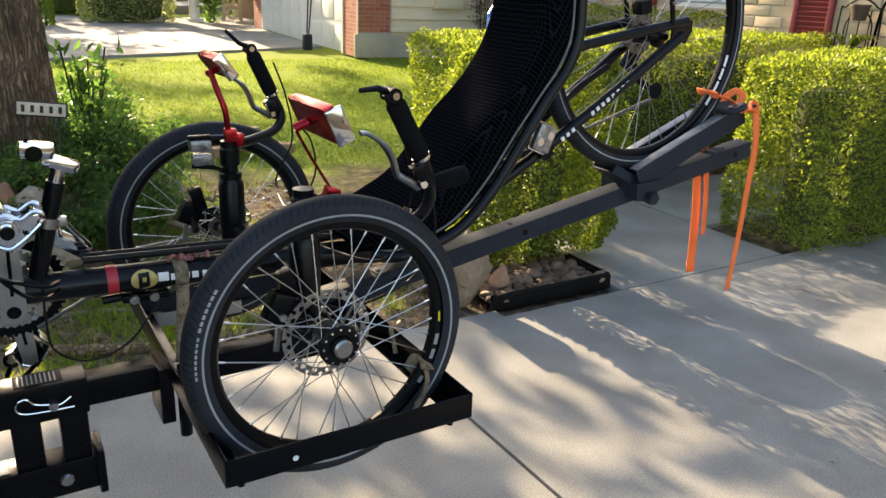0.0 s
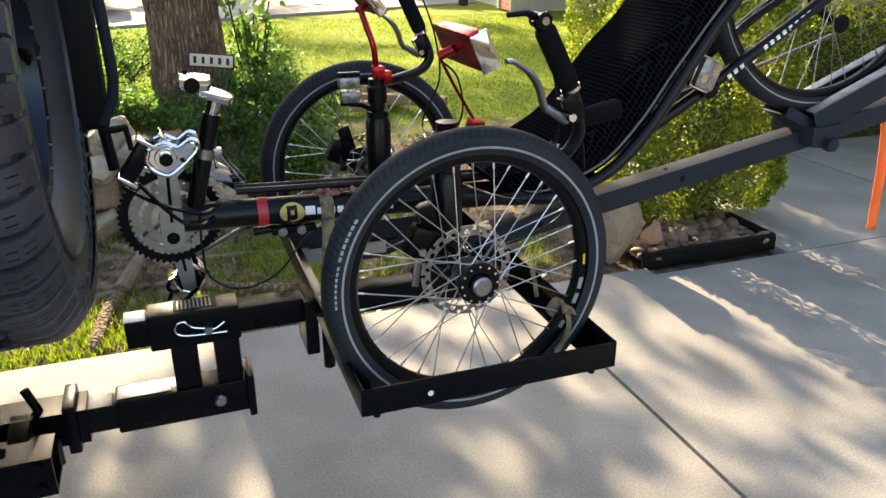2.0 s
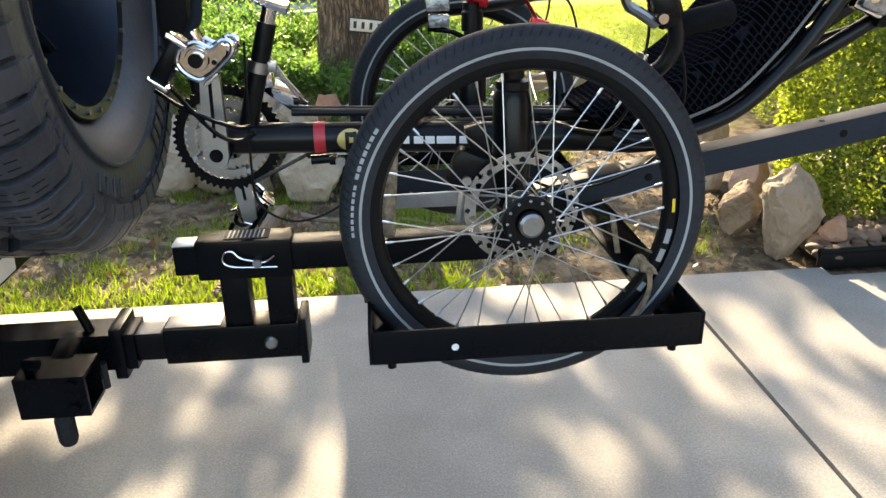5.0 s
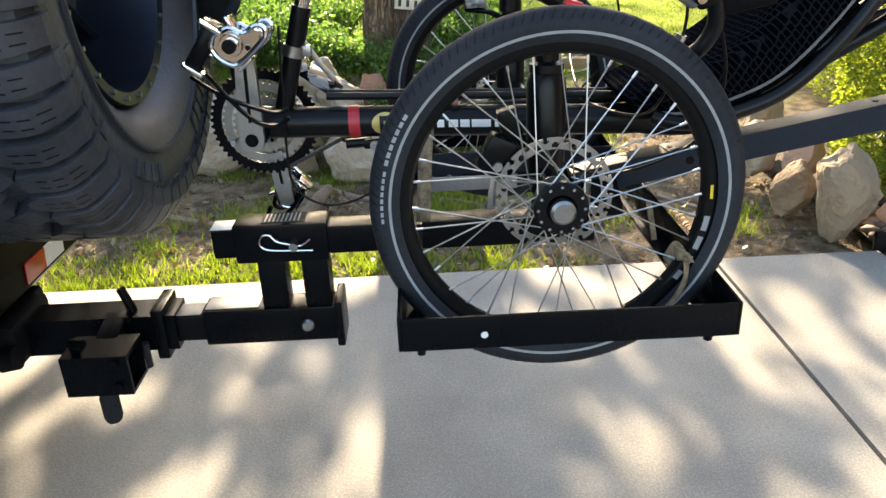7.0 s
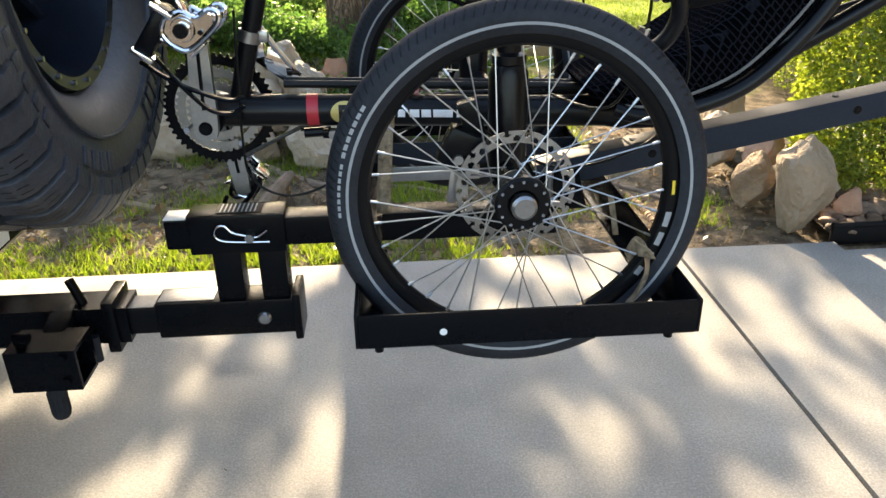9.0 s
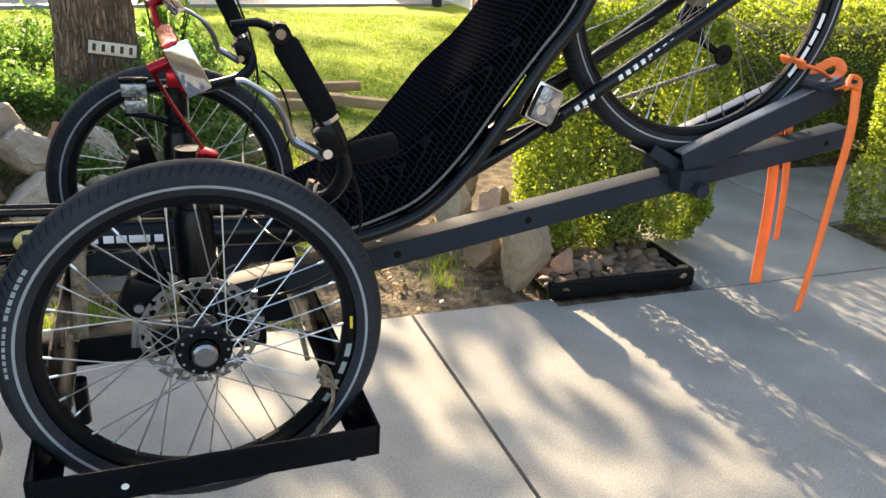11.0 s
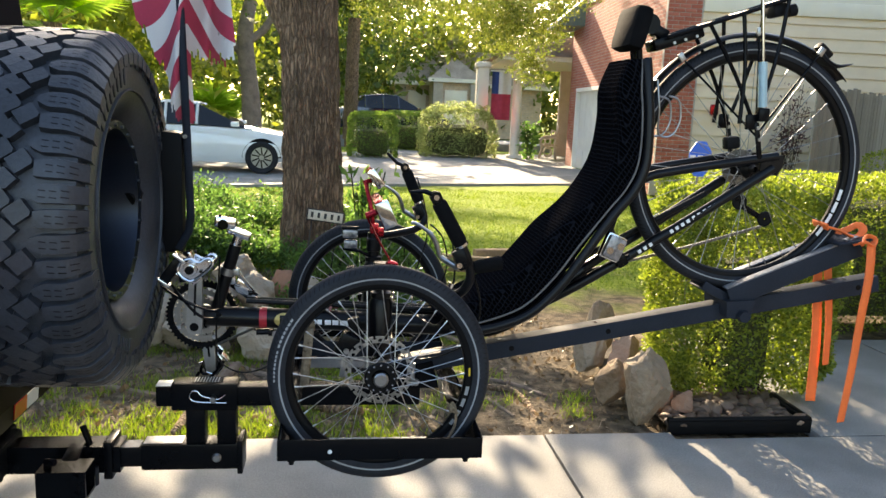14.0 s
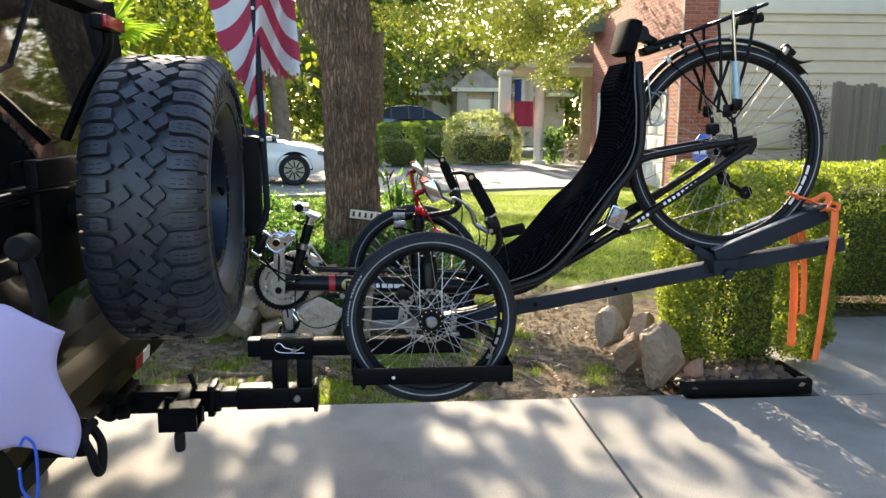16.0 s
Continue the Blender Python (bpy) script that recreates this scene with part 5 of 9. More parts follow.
# clip-in pedals: chrome body, black cage and strap loops
PEDAL_SIDE = [(-0.028, -0.004), (-0.022, -0.021), (-0.004, -0.028), (0.018, -0.024), (0.026, -0.008), (0.031, 0.014), (0.034, 0.036), (0.027, 0.048), (0.014, 0.044), (0.006, 0.024), (-0.016, 0.018)]
for tip, s, turn in ((tipn, -1, 38), (tipf, 1, -50)):
    y = tip.y + s * 0.052
    m = pose(tip.x, y, tip.z, 0, turn, 0)
    ped = part("pedal", Geo().tube([(tip.x, tip.y, tip.z), (tip.x, y + s * 0.04, tip.z)], 0.011, 14).lathe([(0.0, -0.034), (0.016, -0.034), (0.019, -0.026), (0.015, -0.012), (0.019, 0.008), (0.016, 0.03), (0, 0.03)], (tip.x, y, tip.z), "y", 18), CHROME, trike, "chrome clip-in pedal with black cage")
    part("block", Geo().box(m @ Vector((0.002, 0, 0.002)), (0.036, 0.050, 0.026), 0.009, (0, turn, 0)), BLACK_STEEL, ped)
    for e in (-0.027, 0.027):
        # shaped cheeks: a solid bright plate at each side, with a tall rounded horn
        part("cheek", Geo().prism([(0.86 * a, 0.86 * b) for a, b in PEDAL_SIDE], 0.005, pose(tip.x, y + e, tip.z, 0, turn, 0)).tube(smooth_path([m @ Vector((a, e, b)) for a, b in PEDAL_SIDE + PEDAL_SIDE[:1]], 3), 0.0042, 8), CHROME, ped)
        part("screw", Geo().tube([m @ Vector((0.022, e * 1.1, 0.012)), m @ Vector((0.022, e * 1.3, 0.012))], 0.004, 8), BLACK_STEEL, ped)
    for a, b, sz, tl in ((-0.018, 0.022, (0.024, 0.046, 0.006), 30), (0.027, 0.040, (0.012, 0.050, 0.012), -16), (0.030, -0.016, (0.006, 0.044, 0.028), 10), (-0.006, -0.030, (0.034, 0.050, 0.005), -6)):
        part("plate", Geo().box(m @ Vector((a, 0, b)), sz, 0.002, (0, turn + tl, 0)), CHROME, ped)
    part("spring", Geo().tube([m @ Vector((0.016 + 0.006 * math.cos(k * 0.9), -0.024 + 0.0012 * k, 0.014 + 0.006 * math.sin(k * 0.9))) for k in range(40)], 0.0016, 5), CHROME, ped, "coiled steel spring")
    if s < 0:
        # strap block clipped on, its loose ends looped round the arm
        o = Vector((tip.x, y - 0.01, tip.z))
        part("strap_block", Geo().box(o + Vector((-0.042, 0, -0.002)), (0.076, 0.040, 0.026), 0.006, (0, -54, 0)), BLACK_STEEL, ped, "black strap folded into a block")
        for q in ((-0.062, -0.034), (-0.026, 0.026)):
            part("clip", Geo().box(o + Vector((q[0], -0.002, q[1])), (0.007, 0.046, 0.034), 0.002, (0, -54, 0)), CHROME, ped)
        for pts in (((-0.072, -0.046), (-0.03, -0.078), (0.01, -0.098), (0.045, -0.110), (0.066, -0.106)), ((-0.050, -0.040), (-0.015, -0.090), (0.015, -0.122), (0.045, -0.130), (0.066, -0.120))):
            part("strap", Geo().tube(smooth_path([o + Vector((a, 0.004 * k, b)) for k, (a, b) in enumerate(pts)], 5), 0.0075, 8, flat=0.45), BLACK_STEEL, ped)
    else:
        for e in (-0.036, 0.036):
            part("cage_bar", Geo().tube(smooth_path([m @ Vector(q) for q in ((-0.04, e, 0.012), (-0.062, e, 0.004), (-0.058, e, -0.014), (-0.02, e, -0.022), (0.03, e, -0.018))], 4), 0.0045, 8), BLACK_STEEL, ped)
    part("axle_end", Geo().tube([(tip.x, y + s * 0.037, tip.z), (tip.x, y + s * 0.045, tip.z)], 0.0105, 16), BLACK_STEEL, ped)

# derailleur post and lamp bracket on the boom's end
PB, PT = Vector((-0.412, CY, 0.862)), Vector((-0.362, CY, 1.035))
part("derailleur_post", Geo().tube([PB, PT], 0.0158, 20), FRAME_BLACK, trike, "black derailleur post")
d = (PT - PB).normalized()
part("post_clamp", Geo().tube([PB + d * 0.098, PB + d * 0.116], 0.019, 20).box(PB + d * 0.107 + Vector((0.022, -0.004, 0)), (0.016, 0.016, 0.018), 0.003), ALLOY, trike, "silver post clamp")
lb = part("lamp_bracket", Geo().tube([PT, PT + d * 0.032], 0.0125, 18).box((-0.352, CY - 0.004, 1.068), (0.062, 0.03, 0.024), 0.009, (0, 22, 0)).box((-0.386, CY - 0.004, 1.094), (0.055, 0.036, 0.030), 0.008, (0, 8, 0)), CHROME, trike, "silver handlebar stem stub on the post")
part("cap", Geo().lathe([(0.0, -0.021), (0.010, -0.021), (0.0135, -0.018), (0.0135, 0.0)], (-0.391, CY - 0.004, 1.090), "y", 20), BUMPER, lb, "bronze round end cap")
part("bolt", Geo().tube([(-0.40, CY - 0.012, 1.105), (-0.40, CY - 0.012, 1.115)], 0.004, 8), BLACK_STEEL, lb)
fd_ = part("front_derailleur", Geo().box((-0.352, 0.39, 0.915), (0.07, 0.004, 0.026), 0.002, (0, 35, 0)).box((-0.350, 0.402, 0.905), (0.08, 0.003, 0.03), 0.002, (0, 38, 0)).box((-0.376, 0.372, 0.945), (0.028, 0.03, 0.036), 0.006, (0, -12, 0)), CHROME, trike, "chrome front derailleur cage")
part("link", Geo().tube([(-0.372, 0.366, 0.985), (-0.345, 0.37, 0.94), (-0.318, 0.372, 0.905)], 0.005, 8), CHROME, fd_)
part("boom_clamp", Geo().box((-0.235, CY - 0.012, 0.803), (0.085, 0.018, 0.014), 0.003), BLACK_STEEL, trike)
for x in (-0.258, -0.222):
    part("clamp_bolt", Geo().tube([(x, CY - 0.030, 0.804), (x, CY - 0.02, 0.804)], 0.0085, 14).tube([(x, CY - 0.032, 0.804), (x, CY - 0.029, 0.804)], 0.0045, 8), ALLOY, trike)
part("chain_guide", Geo().tube([(-0.31, CY + 0.005, 0.80), (-0.265, CY + 0.005, 0.802)], 0.0085, 10), BLACK_STEEL, trike)
part("shift_cable", Geo().tube(smooth_path([(-0.398, CY - 0.03, 1.01), (-0.403, CY - 0.034, 0.9), (-0.408, CY - 0.034, 0.80), (-0.40, CY - 0.035, 0.735), (-0.345, CY - 0.03, 0.70), (-0.27, CY - 0.01, 0.715), (-0.20, CY + 0.02, 0.775), (-0.12, CY + 0.02, 0.80)], 8), 0.0022, 8), CABLE, trike, "looping black cable")

# handlebars, grips, levers, mirrors
BARS = {-1: [(0.004, 0.13, 1.03), (0.05, 0.115, 1.005), (0.12, 0.07, 0.982), (0.175, 0.045, 0.985), (0.200, 0.033, 1.02), (0.195, 0.026, 1.06), (0.176, 0.022, 1.103), (0.119, 0.014, 1.200)],
        1: [(0.004, 0.574, 1.03), (0.06, 0.60, 1.032), (0.13, 0.65, 1.04), (0.160, 0.675, 1.06), (0.161, 0.688, 1.085), (0.146, 0.692, 1.118), (0.104, 0.698, 1.212)]}
for s, pts in BARS.items():
    part("handlebar", Geo().tube(smooth_path(pts, 6), 0.0108, 14), FRAME_BLACK, trike, "bent black handlebar")
    a, b = Vector(pts[-2]), Vector(pts[-1])
    d = (b - a).normalized()
    part("grip", Geo().tube([a + d * 0.004, a + d * 0.012, b - d * 0.006, b], [0.0145, 0.0172, 0.0172, 0.015], 18), FOAM, trike, "black foam grip")
    part("grip_ring", Geo().tube([a - d * 0.002, a + d * 0.004], 0.0165, 16), CHROME, trike)
    sh = part("bar_end_shifter", Geo().tube([b, b + d * 0.02], [0.013, 0.0135], 18).tube([b + d * 0.014 + Vector((0, -0.016, 0)), b + d * 0.014 + Vector((0, 0.016, 0))], 0.0125, 18), BLACK_STEEL, trike, "bar-end shifter with silver cap")
    part("cap", Geo().tube([b + d * 0.014 + Vector((0, -0.019, 0)), b + d * 0.014 + Vector((0, -0.016, 0))], 0.0062, 16), CHROME, sh)
    part("shift_lever", Geo().tube([b + d * 0.018, b + d * 0.024 + Vector((-0.02, 0, 0.003)), b + d * 0.026 + Vector((-0.05, 0, -0.0015 if s < 0 else 0.03))], [0.006, 0.0055, 0.004], 8), BLACK_STEEL, sh)
    pv = a + Vector((-0.012, -0.004, -0.038))
    lever = part("brake_lever", Geo().box(pv + Vector((0.012, 0, 0.008)), (0.03, 0.026, 0.05), 0.007, (0, -28, 0)).tube([pv + Vector((0.006, -0.016, -0.004)), pv + Vector((0.006, 0.016, -0.004))], 0.008, 12), BLACK_STEEL, trike, "black brake lever mount")
    part("blade", Geo().tube(smooth_path([pv + Vector(q) for q in ((0.004, 0, -0.012), (-0.018, 0, 0.002), (-0.036, 0, 0.014), (-0.046, 0, 0.042), (-0.062, 0, 0.066), (-0.092, 0, 0.086), (-0.104, 0, 0.087))], 5), [0.013] * 10 + [0.0105] * 11 + [0.0075] * 10, 10, flat=0.55), ALLOY, lever, "curved silver lever blade")
    part("bolt", Geo().tube([pv + Vector((0.006, -0.021, -0.004)), pv + Vector((0.006, -0.014, -0.004))], 0.0065, 12), CHROME, lever)
part("bar_plug", Geo().tube(smooth_path([(0.198, 0.04, 1.046), (0.22, 0.036, 1.052), (0.262, 0.03, 1.062), (0.272, 0.03, 1.064)], 3), [0.0145] * 3 + [0.0165] * 5 + [0.015, 0.010], 16), FOAM, trike, "black rubber bar end")
part("bar_nut", Geo().tube([(0.148, 0.032, 0.985), (0.158, 0.03, 1.015)], 0.0085, 12), CHROME, trike)
for y0, e in ((0.05, 0), (0.63, 1)):
    part("brake_cable", Geo().tube(smooth_path([(0.175, y0, 1.06), (0.215, y0, 1.02), (0.235, y0 + 0.02, 0.93), (0.205, y0 + 0.06, 0.84), (0.08, 0.13 if not e else 0.58, 0.80), (-0.05, 0.10 if not e else 0.61, 0.88)], 7), 0.0024, 8), CABLE, trike)
    part("shift_cable", Geo().tube(smooth_path([(0.13, y0, 1.2), (0.155, y0 - 0.01, 1.12), (0.165, y0 - 0.012, 1.02), (0.14, y0 + 0.04, 0.90), (0.1, CY, 0.86)], 7), 0.0022, 8), CABLE, trike)

# near mirror: red strut from a clamp on the bar, red housing with its glass turned back
part("mirror_clamp", Geo().box((0.022, 0.048, 1.050), (0.026, 0.022, 0.022), 0.005, (0, 20, 0)).tube([(0.022, 0.048, 1.046), (0.030, 0.115, 1.022)], 0.008, 12), RED_ANO, trike, "red anodised mirror clamp")
mir = part("mirror", Geo().tube(smooth_path([(0.020, 0.045, 1.058), (-0.012, 0.048, 1.112), (-0.036, 0.052, 1.158)], 4), 0.0052, 8, flat=0.5).tube([(-0.038, 0.052, 1.160), (-0.016, 0.048, 1.170)], 0.0075, 12).box((-0.006, 0.040, 1.178), (0.022, 0.150, 0.062), 0.009, (0, -24, 1)), RED_ANO, trike, "red mirror housing on a slim red strut")
part("glass", Geo().box((0.0058, 0.0405, 1.173), (0.003, 0.138, 0.054), 0.001, (0, -24, 1)), MIRROR, mir, "mirror glass")
part("bezel", Geo().box((0.002, -0.034, 1.176), (0.030, 0.008, 0.060), 0.004, (0, -24, 1)), MIRROR, mir, "chromed end of the housing")
part("mirror_clamp", Geo().box((0.004, 0.56, 1.055), (0.026, 0.03, 0.03), 0.006).box((0.022, 0.558, 1.045), (0.02, 0.026, 0.028), 0.006), RED_ANO, trike, "red anodised mirror clamp")
mir = part("mirror", Geo().tube(smooth_path([(0.0, 0.56, 1.06), (-0.006, 0.555, 1.11), (-0.016, 0.57, 1.15), (-0.022, 0.59, 1.182)], 5), 0.0065, 10).tube([(-0.03, 0.592, 1.183), (-0.006, 0.60, 1.19)], 0.007, 10).box((0.004, 0.638, 1.198), (0.022, 0.12, 0.056), 0.009, (0, -38, 5)), RED_ANO, trike, "red mirror housing on a curved red stem")
part("end_cap", Geo().box((0.006, 0.574, 1.197), (0.026, 0.012, 0.060), 0.005, (0, -38, 5)), CHROME, mir)
part("glass", Geo().box((0.0145, 0.639, 1.192), (0.003, 0.11, 0.048), 0.001, (0, -38, 5)), MIRROR, mir, "mirror glass")
# clear lamp blocks on a short bracket
for y in (0.545,):
    blk = part("reflector", Geo().box((-0.066, y, 1.040), (0.044, 0.03, 0.024), 0.004).box((-0.064, y, 1.010), (0.040, 0.028, 0.024), 0.004), CLEAR, trike, "clear plastic reflector block")
    part("bracket", Geo().tube([(-0.085, y, 0.996), (-0.04, y, 0.990), (0.0, y + 0.02, 0.968)], 0.005, 8), BLACK_STEEL, blk)
    part("clip", Geo().box((-0.066, y, 1.057), (0.05, 0.012, 0.010), 0.003), BLACK_STEEL, blk)

# seat: a thick padded sling between two bent rails, netting all round, piping along the sides
FRONT = smooth_path([(0.150, 0, 0.885), (0.20, 0, 0.905), (0.265, 0, 0.937), (0.335, 0, 0.978), (0.395, 0, 1.045), (0.445, 0, 1.105), (0.518, 0, 1.172), (0.568, 0, 1.242), (0.597, 0, 1.31), (0.606, 0, 1.40), (0.602, 0, 1.48), (0.625, 0, 1.55)], 8)
BACK = smooth_path([(0.165, 0, 0.865), (0.235, 0, 0.845), (0.32, 0, 0.86), (0.40, 0, 0.895), (0.475, 0, 0.97), (0.54, 0, 1.065), (0.60, 0, 1.155), (0.65, 0, 1.22), (0.675, 0, 1.29), (0.677, 0, 1.40), (0.672, 0, 1.48), (0.668, 0, 1.55)], 8)
NS = len(FRONT)


def seat_half(i):
    """Half the seat's width: a little narrower at the nose and the head."""
    v = i / (NS - 1)
    return 0.126 * min(1.0, 0.72 + 2.5 * v) * (1.0 if v < 0.7 else 1.0 - 0.30 * ((v - 0.7) / 0.3) ** 1.5)


seat_g = Geo()
NR = 40
for i, (fp, bp_) in enumerate(zip(FRONT, BACK)):
    mid, ax = (fp + bp_) / 2, (fp - bp_) / 2
    for k in range(NR):
        a = 2 * math.pi * k / NR
        ca, sa = math.cos(a), math.sin(a)
        d_ = math.copysign(abs(ca) ** 0.42, ca)
        w_ = math.copysign(abs(sa) ** 0.42, sa)
        p = mid + ax * d_ * (0.93 if ca > 0 and abs(sa) < 0.2 else 1.0)
        seat_g.v.append((p.x, CY + w_ * seat_half(i), p.z))
for i in range(NS - 1):
    for k in range(NR):
        seat_g.f.append((i * NR + k, i * NR + (k + 1) % NR, (i + 1) * NR + (k + 1) % NR, (i + 1) * NR + k))
seat_g.f.append(tuple(range(NR)))
seat_g.f.append(tuple(range((NS - 1) * NR, NS * NR)))
seat = part("seat", seat_g, NETTING, trike, "black honeycomb mesh seat pad", smooth=50)
uvl = seat.data.uv_layers.new(name="UVMap")
for lp in seat.data.loops:
    co = seat.data.vertices[lp.vertex_index].co
    uvl.data[lp.index].uv = (co.y + 0.6 * (co.x - co.z * 0.6), (co.x + co.z) * 0.72)
for s in (-1, 1):
    rail = [Vector((b.x, CY + s * (seat_half(i) + 0.003), b.z)) for i, b in enumerate(BACK)][4:]
    part("seat_rail", Geo().tube(rail, 0.0125, 14), FRAME_BLACK, trike, "bent black seat rail")
    part("piping", Geo().tube([Vector((b.x + (f_.x - b.x) * 0.24, CY + s * (seat_half(i) + 0.0005), b.z + (f_.z - b.z) * 0.24)) for i, (f_, b) in enumerate(zip(FRONT, BACK))][6:], 0.0026, 8), PIPING, trike, "grey piping along the seat")
for i in (20, 48, 76):
    a, b = BACK[i] + Vector((0, CY - seat_half(i), 0)), BACK[i] + Vector((0, CY + seat_half(i), 0))
    part("seat_bar", Geo().tube([a, (a + b) / 2 + Vector((0.015, 0, -0.015)), b], 0.011, 12), FRAME_BLACK, trike)
part("seat_strut", Geo().tube([(0.28, CY, 0.9), (0.29, CY, 0.82)], 0.012, 12), FRAME_BLACK, trike)
part("seat_strut", Geo().tube([(0.60, CY, 1.17), (0.66, CY, 1.06)], 0.011, 12), FRAME_BLACK, trike)
part("seat_bolt", Geo().tube([(0.648, 0.293, 1.206), (0.648, 0.303, 1.206)], 0.006, 12), CHROME, trike)
hr = part("headrest", Geo().box((0.655, CY, 1.632), (0.05, 0.15, 0.112), 0.02, (0, 12, 0)), FOAM, trike, "black padded headrest")
for y in (CY - 0.02, CY + 0.02):
    part("stem", Geo().tube([(0.685, y, 1.50), (0.668, y, 1.60)], 0.009, 10), BLACK_STEEL, hr)

# mudguard, carrier, pump, lamp
fg = Geo()


def guard(u, v):
    a = radians(152 - 108 * v)
    w = 2 * u - 1
    r = 0.364 - 0.012 * w * w
    return (HUB_R[0] + r * math.cos(a), CY + 0.027 * w, HUB_R[2] + r * math.sin(a))


fg.grid(guard, 8, 60)
mg = part("mudguard", fg, FRAME_BLACK, trike, "glossy black mudguard")
mod = mg.modifiers.new("thick", "SOLIDIFY")
mod.thickness = 0.002
part("flap", Geo().tube(smooth_path([(1.185, CY, 1.60), (1.215, CY, 1.575), (1.25, CY, 1.566), (1.295, CY, 1.575)], 4), [0.028, 0.028, 0.028, 0.027, 0.027, 0.026, 0.025, 0.024, 0.022, 0.018, 0.014, 0.008, 0.004], 12, flat=0.25), RUBBER, mg, "curled rubber mud flap")
part("rear_lamp", Geo().box((1.205, CY, 1.605), (0.05, 0.03, 0.022), 0.009, (0, 40, 0)), CAR_TRIM, mg)
for a in (128, 92, 62):
    x, z = HUB_R[0] + 0.362 * math.cos(radians(a)), HUB_R[2] + 0.362 * math.sin(radians(a))
    part("stay_clip", Geo().box((x, CY - 0.026, z), (0.016, 0.008, 0.024), 0.003, (0, 90 - a, 0)), ALLOY, mg)
    part("stay", Geo().tube([(x, CY - 0.026, z), (1.0, CY - 0.062, 1.37)], 0.003, 8), BLACK_STEEL, mg)
car = part("carrier", Geo().tube(smooth_path([(0.735, CY - 0.05, 1.612), (0.85, CY - 0.055, 1.652), (0.97, CY - 0.055, 1.695), (1.06, CY - 0.05, 1.728), (1.105, CY - 0.03, 1.745)], 4), 0.0058, 10)
           .tube(smooth_path([(0.735, CY + 0.05, 1.612), (0.85, CY + 0.055, 1.652), (0.97, CY + 0.055, 1.695), (1.06, CY + 0.05, 1.728), (1.105, CY + 0.03, 1.745)], 4), 0.0058, 10).tube([(1.105, CY - 0.03, 1.745), (1.105, CY + 0.03, 1.745)], 0.0058, 10), BLACK_STEEL, trike, "black tubular luggage carrier")
for x in (0.76, 0.86, 0.95, 1.04):
    z = 1.612 + (x - 0.735) * 0.36
    part("rung", Geo().tube([(x, CY - 0.053, z), (x, CY + 0.053, z)], 0.0045, 8), BLACK_STEEL, car)
for s in (-1, 1):
    for a, b in (((0.845, 1.65), (0.985, 1.40)), ((0.935, 1.682), (0.945, 1.40)), ((1.055, 1.725), (0.995, 1.43))):
        part("leg", Geo().tube(smooth_path([(a[0], CY + s * 0.055, a[1]), ((a[0] + b[0]) / 2 + 0.01, CY + s * 0.062, (a[1] + b[1]) / 2), (b[0], CY + s * 0.072, b[1])], 3), 0.0055, 8), BLACK_STEEL, car)
    part("foot_bracket", Geo().box((0.975, CY + s * 0.075, 1.405), (0.03, 0.008, 0.04), 0.004), BLACK_STEEL, car)
    part("slotted_plate", Geo().box((1.0, CY + s * 0.078, 1.355), (0.014, 0.005, 0.10), 0.002, (0, -12, 0)), BLACK_STEEL, car)
    for x, z in ((1.0, 1.36), (0.992, 1.39)):
        part("bolt", Geo().tube([(x, CY + s * 0.07, z), (x, CY + s * 0.087, z)], 0.005, 8), ALLOY, car)
part("seat_clamp", Geo().box((0.775, CY, 1.612), (0.14, 0.07, 0.03), 0.008, (0, -19, 0)).tube([(0.695, CY - 0.03, 1.645), (0.695, CY + 0.03, 1.645)], 0.026, 18).box((0.728, CY, 1.628), (0.05, 0.04, 0.03), 0.008, (0, 25, 0)), BLACK_STEEL, car, "black carrier clamp behind the headrest")
for k in range(3):
    part("clamp_bolt", Geo().tube([(0.76 + 0.03 * k, CY - 0.039, 1.60 + 0.01 * k), (0.76 + 0.03 * k, CY - 0.034, 1.60 + 0.01 * k)], 0.004, 8), ALLOY, car)
part("carrier_lamp", Geo().box((1.045, CY - 0.02, 1.70), (0.045, 0.05, 0.035), 0.010, (0, -15, 0)).tube([(1.075, CY - 0.02, 1.70), (1.095, CY - 0.02, 1.705)], 0.016, 14), CAR_TRIM, car, "small black rear lamp")
pump = part("pump", Geo().tube([(0.985, 0.268, 1.56), (0.998, 0.268, 1.445)], 0.0115, 16), PUMP_BLUE, trike, "pale blue pump body on a chrome rod")
part("rod", Geo().tube([(0.966, 0.268, 1.715), (0.985, 0.268, 1.56)], 0.005, 10), CHROME, pump)
part("end_clamp", Geo().box((1.002, 0.27, 1.425), (0.03, 0.022, 0.036), 0.005), BLACK_STEEL, pump)
gw = Geo()
for y in (0.27, 0.33):
    gw.tube(smooth_path([(0.705, y, 1.50), (0.712, y - 0.01, 1.43), (0.72, y, 1.365), (0.755, y, 1.362), (0.775, y, 1.40), (0.768, y, 1.45), (0.74, y, 1.462)], 5), 0.0028, 8)
part("bottle_cage", gw.tube([(0.705, 0.27, 1.50), (0.705, 0.33, 1.50)], 0.0028, 8), ALLOY, trike, "bent silver wire bottle cage")

